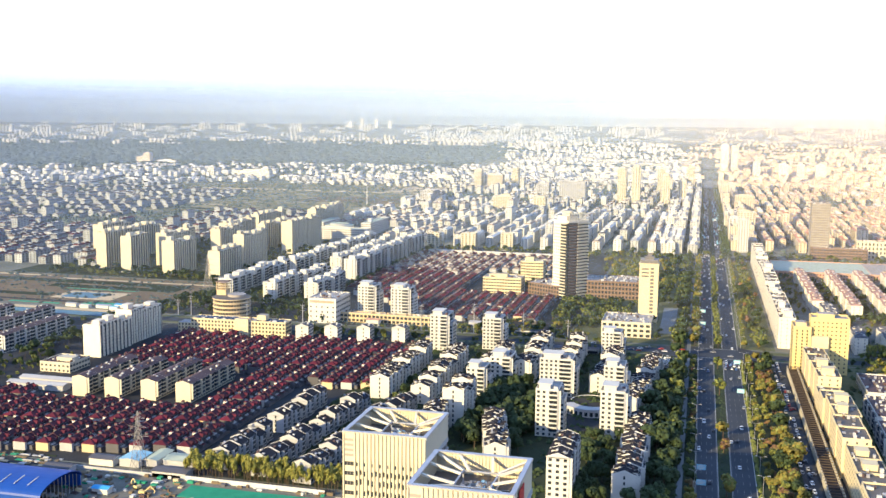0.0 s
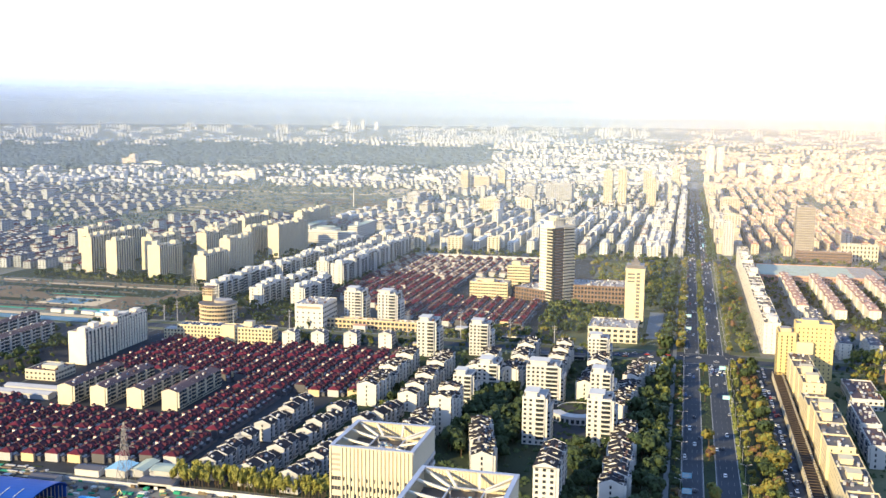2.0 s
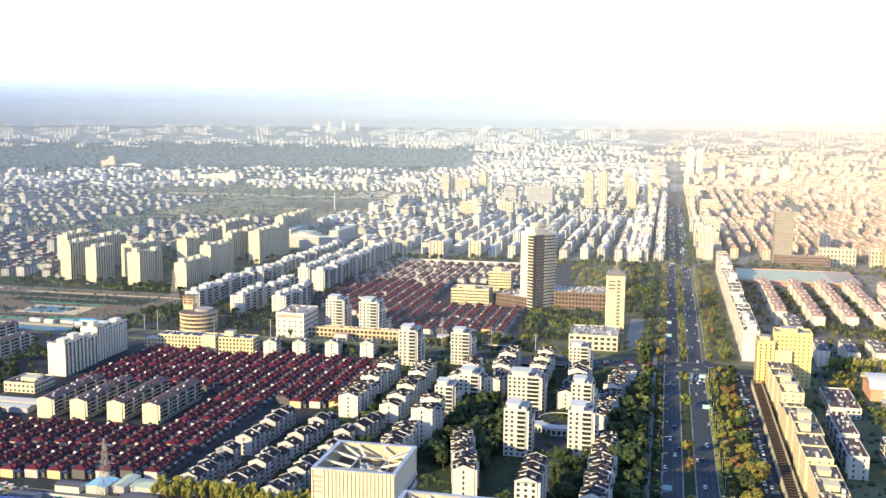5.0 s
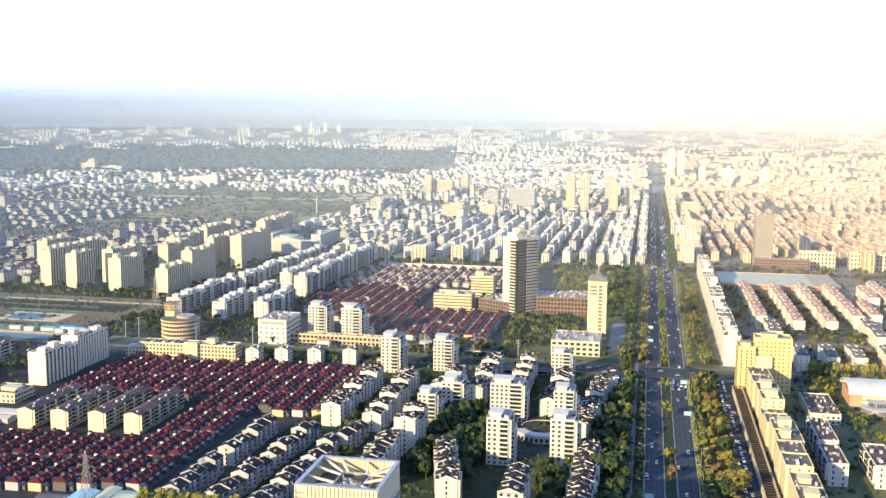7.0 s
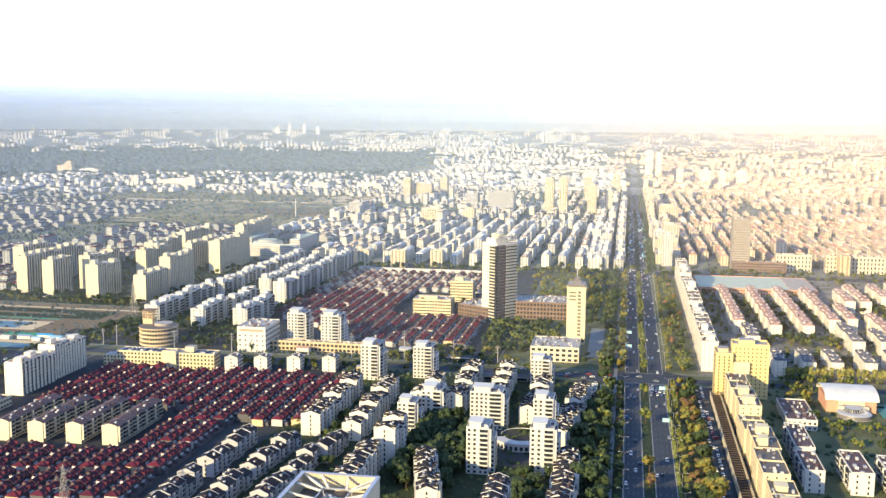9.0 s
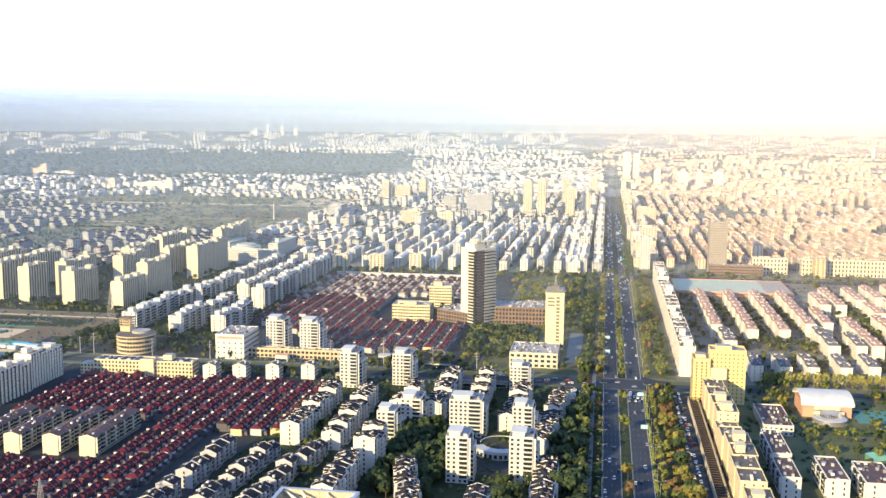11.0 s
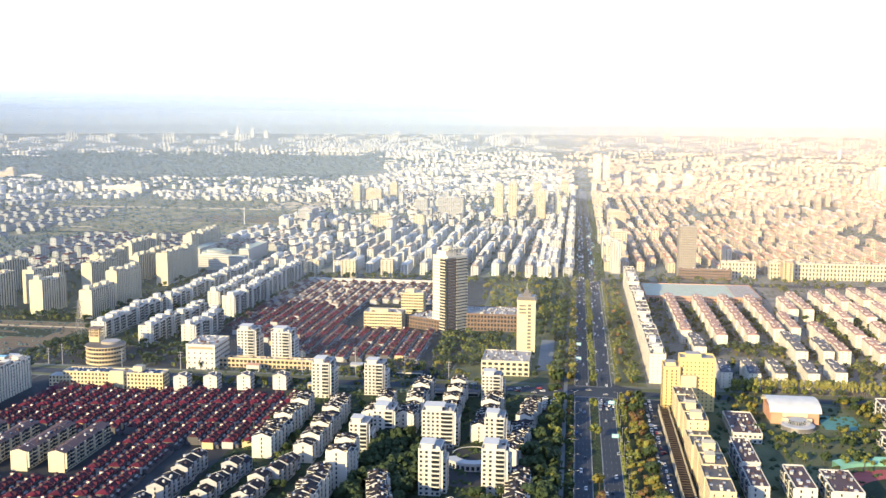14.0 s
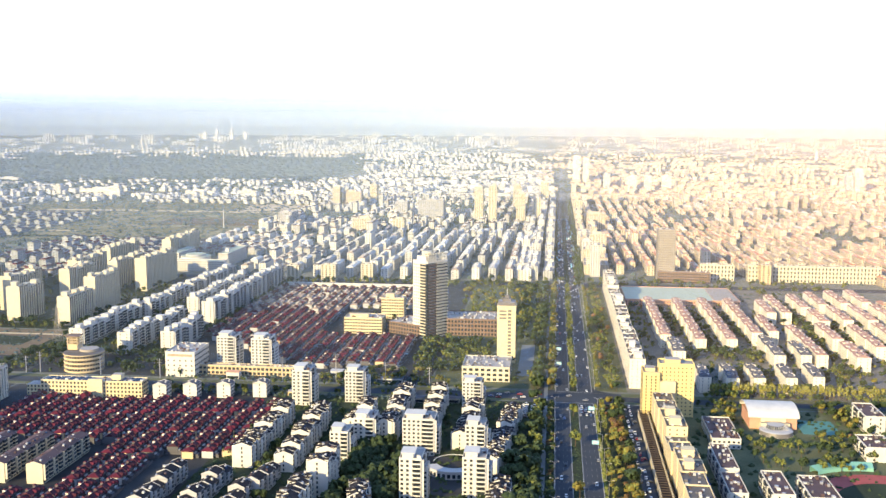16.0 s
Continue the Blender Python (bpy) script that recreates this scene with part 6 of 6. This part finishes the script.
# school grounds and yards across the avenue
for i in range(34):
    plant(rnd.choice(["rust", "gold", "olive"]), rnd.uniform(185, 270), rnd.uniform(752, 770), rnd.uniform(0.6, 0.9))
for i in range(80):
    plant(rnd.choice(["olive", "olive", "dark"]), rnd.uniform(140, 250), rnd.uniform(690, 765), rnd.uniform(0.7, 1.1))
for i in range(40):
    plant(rnd.choice(["olive", "gold", "dark"]), rnd.uniform(218, 290), rnd.uniform(775, 850), rnd.uniform(0.7, 1.1))
for i in range(24):
    plant(rnd.choice(["olive", "gold"]), rnd.uniform(128, 148), rnd.uniform(640, 850), rnd.uniform(0.7, 1.0))
for i in range(80):
    plant("poplar", rnd.uniform(140, 300), rnd.uniform(876, 884), rnd.uniform(0.7, 1.0))
for i in range(80):
    plant(rnd.choice(["dark", "olive"]), rnd.uniform(130, 260), rnd.uniform(1005, 1045), rnd.uniform(0.7, 1.1))
for i in range(60):
    y = rnd.uniform(1090, 1420)
    plant(rnd.choice(["olive", "dark"]), 288 + (y - 1090) * -0.02 + rnd.uniform(-4, 4), y, rnd.uniform(0.9, 1.2))
# round the tall slabs and along the building land
for i in range(260):
    plant(rnd.choice(["dark", "dark", "olive"]), rnd.uniform(-780, -520), rnd.uniform(1070, 1420), rnd.uniform(0.6, 1.1))
for i in range(90):
    plant(rnd.choice(["olive", "dark"]), rnd.uniform(-530, -500), rnd.uniform(880, 1080), rnd.uniform(0.6, 1.0))
for i in range(60):
    plant(rnd.choice(["dark", "olive"]), rnd.uniform(-385, -378), rnd.uniform(1060, 1420), rnd.uniform(0.7, 1.0))
for i in range(60):
    plant(rnd.choice(["dark", "olive"]), rnd.uniform(-540, -500), rnd.uniform(640, 860), rnd.uniform(0.6, 1.0))
for i in range(90):
    plant(rnd.choice(["dark", "olive"]), rnd.uniform(-390, -100), rnd.uniform(1404, 1440), rnd.uniform(0.7, 1.1))
for i in range(50):
    plant(rnd.choice(["dark", "olive"]), rnd.uniform(-240, -180), rnd.uniform(1110, 1400), rnd.uniform(0.5, 0.8))
for i in range(40):
    plant(rnd.choice(["olive", "gold", "dark"]), rnd.uniform(-350, -230), rnd.uniform(828, 842), rnd.uniform(0.5, 0.9))
for x0, x1, y0, y1, n in ((126, 144, 1062, 1290, 30), (160, 176, 1050, 1290, 34), (192, 210, 1070, 1290, 32), (225, 230, 1090, 1200, 12), (266, 286, 980, 1180, 34), (280, 297, 1190, 1330, 20), (304, 320, 1000, 1160, 24), (336, 350, 1010, 1150, 20), (312, 324, 1170, 1350, 18), (342, 352, 1170, 1350, 18), (368, 382, 1020, 1350, 34),
                              (141, 153, 884, 940, 8), (165, 176, 884, 945, 8), (190, 204, 884, 945, 10), (217, 229, 890, 950, 9), (120, 290, 944, 980, 60), (84, 108, 900, 1300, 40), (242, 300, 880, 975, 34)):
    for i in range(n):
        plant(rnd.choice(["dark", "olive", "olive"]), rnd.uniform(x0, x1), rnd.uniform(y0, y1), rnd.uniform(0.55, 0.95))
for i in range(120):
    plant("poplar", rnd.uniform(138, 320), rnd.uniform(874, 882), rnd.uniform(0.8, 1.15))
for x0, x1, y0, y1, n in ((-480, -452, 980, 1140, 34), (-425, -412, 960, 1100, 20), (-480, -462, 1150, 1420, 40), (-434, -408, 1110, 1420, 50), (-500, -400, 935, 962, 24), (-380, -330, 880, 892, 10), (-500, -440, 890, 935, 16)):
    for i in range(n):
        plant(rnd.choice(["dark", "olive", "dark"]), rnd.uniform(x0, x1), rnd.uniform(y0, y1), rnd.uniform(0.6, 1.0))
for x0, x1, y0, y1, n, s0 in ((100, 330, 864, 872, 60, 0.8), (-330, -60, 866, 872, 70, 0.55), (-330, -60, 841, 846, 60, 0.5), (100, 330, 838, 846, 40, 0.6)):
    for i in range(n):
        plant(rnd.choice(["olive", "olive", "dark"]), rnd.uniform(x0, x1), rnd.uniform(y0, y1), s0 * rnd.uniform(0.8, 1.2))
for i in range(110):
    plant(rnd.choice(["olive", "olive", "dark"]), rnd.uniform(-100, 420), rnd.choice([rnd.uniform(1426, 1440), rnd.uniform(1472, 1482)]), rnd.uniform(0.7, 1.1))
for i in range(520):
    plant(rnd.choice(["olive", "olive", "dark", "gold"]), rnd.uniform(90, 420), rnd.uniform(884, 1300), rnd.uniform(0.5, 0.85))
for i in range(160):
    plant(rnd.choice(["olive", "dark", "olive"]), rnd.uniform(-780, -520), rnd.uniform(1066, 1110), rnd.uniform(0.5, 0.85))
SOLID = [(x, y, w, d) for x, y, w, d, *rest_of in HIGH + MID + TOWERS + ORANGE] + [(110, 600, 26, 190), (135, 605, 45, 45), (150, 745, 46, 80), (68, 470, 30, 360), (72, 800, 44, 30), (68, 890, 16, 540), (92, 1300, 146, 104), (-84, 898, 46, 48), (-56, 972, 20, 22), (-36, 922, 18, 136), (-190, 1065, 135, 75)]


def roomy(x, y):
    """Whether a tree at this place stands clear of the larger buildings."""
    return not built(x, y) and not any(a - 2 < x < a + w + 2 and b - 2 < y < b + d + 2 for a, b, w, d in SOLID)


planted = sorted((p for p in planted if roomy(p[1], p[2])), key=lambda p: p[2])
first, loose = {}, {}
for i, (key, x, y, s) in enumerate(planted):
    v = i % 3
    label, tr, cr = tree_kinds[key, v]
    if i < 300:
        if (key, v) not in first:
            ob = thing("tree", 0, 0, label, "tree", "trees of the streets and gardens")
            part("trunk", tr, ob)
            part("crown", cr, ob)
            first[key, v] = ob
            ob.matrix_basis = pose(x, y, 0.1, 0, 0, i * 47) @ Matrix.Diagonal((s, s, s, 1))
        else:
            ob = copy_thing(first[key, v], pose(x, y, 0.1, 0, 0, i * 47))
            ob.scale = (s, s, s)
    else:
        loose.setdefault(int(y // 300), []).append((key, v, x, y, s))
for band, items in loose.items():
    g = Geo()
    for key, v, x, y, s in items:
        for src in (stem, tree_far[key, v, 0 if y < 780 else 1]):
            i = len(g.v)
            g.v += [(a * s + x, b * s + y, c * s + 0.1) for a, b, c in src.v]
            for kk in src.keys:
                if kk not in g.keys:
                    g.keys.append(kk)
            index = [g.keys.index(kk) for kk in src.keys]
            g.f += [tuple(i + j for j in f) for f in src.f]
            g.m += [index[j] for j in src.m]
    stuff("trees_rest", g, "green and golden trees between the further buildings", "trees")

# far woods and hedges as low uneven clumps
def wood(name, count, x0, x1, y0, y1, label, size=(4, 8), keep=None, tall=1.0, key="leaf_far"):
    g = Geo()
    made = 0
    while made < count:
        x, y = rnd.uniform(x0, x1), rnd.uniform(y0, y1)
        if keep and not keep(x, y):
            continue
        made += 1
        px, py, pz = far(x, y)
        k = math.hypot(px, py) / math.hypot(x, y)
        r = rnd.uniform(*size) * k
        top = Vector((px, py, pz + r * tall * rnd.uniform(0.9, 1.5)))
        ring = [Vector((px + r * rnd.uniform(0.7, 1.2) * math.cos(a), py + r * rnd.uniform(0.7, 1.2) * math.sin(a), pz + r * tall * rnd.uniform(0.1, 0.6))) for a in [j * math.pi / 3 for j in range(6)]]
        low = [Vector((v.x, v.y, pz - 2)) for v in ring]
        g.hull([top] + ring + low, [(0, 1 + j, 1 + (j + 1) % 6) for j in range(6)] + [(1 + (j + 1) % 6, 1 + j, 7 + j, 7 + (j + 1) % 6) for j in range(6)], key)
    stuff(name, g, label, "trees")


wood("far_wood", 9000, -7000, -900, 3150, 6600, "grey-green woods and fields of the far green belt", (8, 30), lambda x, y: x < -0.17 * y and x > -0.95 * y, 0.4)
wood("far_wood", 3600, -900, 5200, 3050, 9000, "grey-green tree belts between the far town blocks", (14, 44), lambda x, y: -0.17 * y < x < 0.75 * y, 0.16)
wood("hedges", 5200, -2300, -700, 1500, 3000, "grey-green trees between the far houses", (3, 6), lambda x, y: not (-1500 < x < -640 and 1850 < y < 2850) or rnd.random() < 0.12)
wood("hedges", 1500, -640, 1700, 1900, 3000, "dark green tree groups among the town blocks", (5, 12), lambda x, y: not -8 < x < 42, 0.7)
wood("hedges", 5200, -640, 1700, 1480, 3000, "green trees between the town blocks", (2.5, 5), lambda x, y: not -8 < x < 42)


wood("shrubs", 2600, -240, -6, 484, 836, "dark green shrubs between the white terraces", (0.8, 2.2), None, 0.8, key="leaf_dark")
wood("shrubs", 900, 140, 420, 884, 1420, "dark green shrubs between the apartment rows", (0.8, 2.4), None, 0.9, key="leaf_dark")
wood("shrubs", 700, 100, 330, 560, 836, "dark green shrubs on the school grounds", (0.8, 2.4), None, 0.9, key="leaf_dark")
wood("shrubs", 900, -1100, -500, 890, 1068, "rough weeds and shrubs on the building land", (0.8, 3.0), None, 0.7)
wood("shrubs", 3200, -1500, -640, 1850, 2850, "rough weeds and shrubs on the wide field", (1.5, 6), None, 0.4)
wood("shrubs", 260, -360, -110, 878, 900, "green shrubs along the cross street", (0.8, 2.0), None, 1.0)
wood("hedges", 420, 35.6, 37.4, 480, 838, "clipped olive hedge along the carriageway", (0.7, 1.3), None, 1.0, key="leaf_olive")
wood("hedges", 260, 15.6, 21.4, 480, 836, "low dark shrubs on the median strip", (0.5, 0.9), None, 0.8, key="leaf_dark")
wood("shrubs", 200, -360, -110, 828, 838, "green shrubs along the cross street", (0.8, 2.0), None, 1.0)
wood("shrubs", 500, -500, -390, 880, 1430, "dark green shrubs between the white slabs", (0.8, 2.2), None, 0.9, key="leaf_dark")
wood("avenue_trees", 700, -12, 4, 1480, 2950, "dark green trees along the far avenue", (2.5, 4), None, 1.3, key="leaf_dark")
wood("avenue_trees", 600, 32, 44, 1480, 2950, "dark green trees along the far avenue", (2, 3.5), None, 1.3, key="leaf_dark")


# ---- traffic and street furniture ----
def car_proto(key, label, van=False):
    ob = thing("car", 0, 0, label, "car", "cars of the avenue and car parks")
    L, W = (4.6, 1.8) if not van else (5.2, 2.0)
    hood = 0.85 if not van else 1.0
    g = Geo()
    prof = [(-L / 2, 0.3), (L / 2, 0.3), (L / 2, 0.75), (L / 2 - 0.2, hood), (-L / 2 + 0.2, hood + 0.05), (-L / 2, 0.8)]
    n = len(prof)
    g.hull([(-W / 2, y, z) for y, z in prof] + [(W / 2, y, z) for y, z in prof], [tuple(range(n)), tuple(reversed(range(n, 2 * n)))] + [(i, n + i, n + (i + 1) % n, (i + 1) % n) for i in range(n)], key)
    part("body", g, ob)
    top = 1.45 if not van else 2.0
    a = [(-W * 0.46, -1.9, hood), (W * 0.46, -1.9, hood), (W * 0.46, 1.1, hood), (-W * 0.46, 1.1, hood), (-W * 0.38, -1.3, top), (W * 0.38, -1.3, top), (W * 0.38, 0.4, top), (-W * 0.38, 0.4, top)]
    g = Geo()
    g.hull(a, [(0, 1, 5, 4), (1, 2, 6, 5), (2, 3, 7, 6), (3, 0, 4, 7)], "glass")
    part("glazing", g, ob)
    g = Geo()
    g.box(-W * 0.39, -1.35, top - 0.06, W * 0.39, 0.45, top + 0.03, key)
    part("roof", g, ob)
    wheel = Geo()
    m = 10
    pts = [(s * 0.11, 0.32 * math.cos(2 * math.pi * i / m), 0.32 * math.sin(2 * math.pi * i / m)) for s in (-1, 1) for i in range(m)]
    wheel.hull(pts, [tuple(reversed(range(m))), tuple(range(m, 2 * m))] + [(i, (i + 1) % m, m + (i + 1) % m, m + i) for i in range(m)], "tyre")
    wheel = wheel.mesh("wheel")
    for x in (-W / 2 + 0.08, W / 2 - 0.08):
        for y in (-L * 0.3, L * 0.3):
            part("wheel", wheel, ob, at=(x, y, 0.32))
    return ob


cars = [("car_white", "white saloon car on the asphalt"), ("car_grey", "grey saloon car on the asphalt"), ("car_black", "black saloon car on the asphalt"), ("car_white", "white van on the asphalt"), ("car_blue", "blue saloon car on the asphalt"), ("car_red", "red saloon car on the asphalt")]
places = []
for x in (4.4, 7.4, 10.4, 13.2):
    y = 470 + rnd.uniform(0, 40)
    while y < 2400:
        if not 838 < y < 874:
            places.append((x, y, 180 + rnd.uniform(-2, 2), 0.08))
        y += rnd.uniform(40, 190) if y < 1250 else rnd.uniform(14, 60)
for x in (23.5, 27, 30.5, 33.5):
    y = 470 + rnd.uniform(0, 40)
    while y < 2400:
        if not 838 < y < 874:
            places.append((x, y, rnd.uniform(-2, 2), 0.08))
        y += rnd.uniform(40, 190) if y < 1250 else rnd.uniform(14, 60)
for i in range(12):
    places.append((rnd.uniform(22.5, 34), rnd.uniform(800, 836), 0, 0.08))
for i in range(14):
    places.append((64.5 + (i % 2) * 4 - 3, 500 + i * 22 + rnd.uniform(0, 6), 80, 0.12))
for i in range(56):
    if i % 7 != 3:
        places.append((60.5 + (i % 2) * 3.6, 500 + i * 6 + rnd.uniform(0, 2), rnd.choice([0, 180]) + rnd.uniform(-5, 5), 0.14))
for i in range(8):
    places.append((-60 + i * 7, 846 + (i % 4) * 5.5, 90, 0.08))
for i in range(24):
    places.append((-29 + (i % 3) * 7, 792 + (i // 3) * 5.2, 90 + rnd.uniform(-4, 4), 0.12))
for i in range(16):
    places.append((rnd.choice((-550, -546, -540, -536)), rnd.uniform(560, 838), 0, 0.12))
for i in range(12):
    places.append((rnd.uniform(-330, 60), rnd.choice([848, 854, 860, 866]), 90, 0.08))
made = [car_proto(k, l, "van" in l) for k, l in cars]
order = [0, 1, 0, 2, 3, 0, 1, 4, 0, 2, 3, 5]
seen = set()
for i, (x, y, a, z) in enumerate(sorted(places, key=lambda p: p[1])[:255]):
    k = order[(i * 5 + int(y)) % 12]
    if k in seen:
        copy_thing(made[k], pose(x, y, z, 0, 0, a))
    else:
        seen.add(k)
        made[k].matrix_basis = pose(x, y, z, 0, 0, a)


# the traffic further up the avenue
g = Geo()
for i, (x, y, a, z) in enumerate(sorted(places, key=lambda p: p[1])[255:]):
    key = ("car_white", "car_grey", "car_white", "car_black", "car_white", "bus_cyan")[i % 6]
    long, tall = (9.5, 2.9) if key == "bus_cyan" or i % 11 == 0 else (4.6, 1.0)
    w = 1.25 if tall > 2 else 0.9
    g.box(x - w, y - long / 2, z + 0.3, x + w, y + long / 2, z + tall, key)
    if tall < 2:
        g.box(x - 0.8, y - 1.4, z + 1.0, x + 0.8, y + 1.1, z + 1.4, "glass", key)
    else:
        g.box(x - w - 0.03, y - long / 2 + 0.5, z + 1.5, x + w + 0.03, y + long / 2 - 0.5, z + 2.3, "glass")
stuff("far_traffic", g, "cars and buses queueing on the far avenue", "cars")


def sign_gantry(x, y, side):
    ob = thing("road_sign", x, y, "overhead blue and white road sign on a grey pole", "road sign", "overhead road signs")
    g = Geo()
    g.cylinder(0, 0, 0, 7.2, 0.18, "steel", 8)
    g.bar((0, 0, 6.8), (side * 6, 0, 6.8), 0.12, "steel")
    part("pole", g, ob)
    g = Geo()
    g.box(min(side * 1.5, side * 6.5), -0.15, 5.4, max(side * 1.5, side * 6.5), 0.0, 8.4, "bus_cyan")
    board = part("panel", g, ob, "pale blue sign panel")
    g = Geo()
    for i in range(3):
        x0 = min(side * 1.5, side * 6.5) + 0.5
        g.box(x0, -0.2, 6.0 + i * 0.75, x0 + 3.2 + (i % 2) * 0.8, -0.152, 6.35 + i * 0.75, "white")
    part("lettering", g, board, "white lettering bars")


for x, y, s in ((36, 802, -1), (36, 715, -1), (1.8, 1012, 1), (1.8, 950, 1), (1.8, 548, 1), (1.8, 524, 1)):
    sign_gantry(x, y, s)
for x0, x1 in ((14.8, 15.1), (21.9, 22.2), (34.7, 35.0), (2.7, 3.0)):
    for y0, y1 in ((300, 838), (876, 1438)):
        g = Geo()
        g.box(x0, y0, 0.05, x1, y1, 0.3, "kerb")
        setting("kerb", g, "pale concrete kerb along the planted strip", category="kerb")
lamp = thing("street_lamp", 0, 0, "grey street lamp with two arms", "street lamp", "street lamps of the avenue")
g = Geo()
g.cylinder(0, 0, 0, 10, 0.14, "steel", 8, 0.08)
part("pole", g, lamp)
for s in (-1, 1):
    g = Geo()
    g.bar((0, 0, 9.8), (s * 2.4, 0, 10.6), 0.07, "steel")
    arm = part("arm", g, lamp)
    g = Geo()
    g.box(min(s * 2.2, s * 3.3), -0.2, 10.5, max(s * 2.2, s * 3.3), 0.2, 10.7, "grey")
    part("lamp_head", g, arm)
lamp.location = (37.5, 500, 0.1)
for i in range(1, 30):
    if abs(500 + i * 32 - 857) > 24:
        copy_thing(lamp, pose(37.5, 500 + i * 32, 0.1))
        copy_thing(lamp, pose(2.4, 500 + i * 32, 0.1))

marks = Geo()
for x in (5.9, 8.9, 11.8, 24.8, 28.2, 31.6):
    y = 440
    while y < 1700:
        if not 834 < y < 878:
            marks.box(x - 0.08, y, 0.04, x + 0.08, y + 5, 0.068, "line")
        y += 13
for x in (3.4, 14.4, 22.6, 34.6):
    marks.box(x - 0.1, 300, 0.04, x + 0.1, 836, 0.068, "line")
    marks.box(x - 0.1, 878, 0.04, x + 0.1, 1436, 0.068, "line")
for y in (838, 873):
    for i in range(26):
        marks.box(2.6 + i * 1.28, y, 0.04, 3.2 + i * 1.28, y + 3.2, 0.068, "line")
stuff("lane_markings", marks, "white painted lane and crossing lines on the avenue", "road marking")
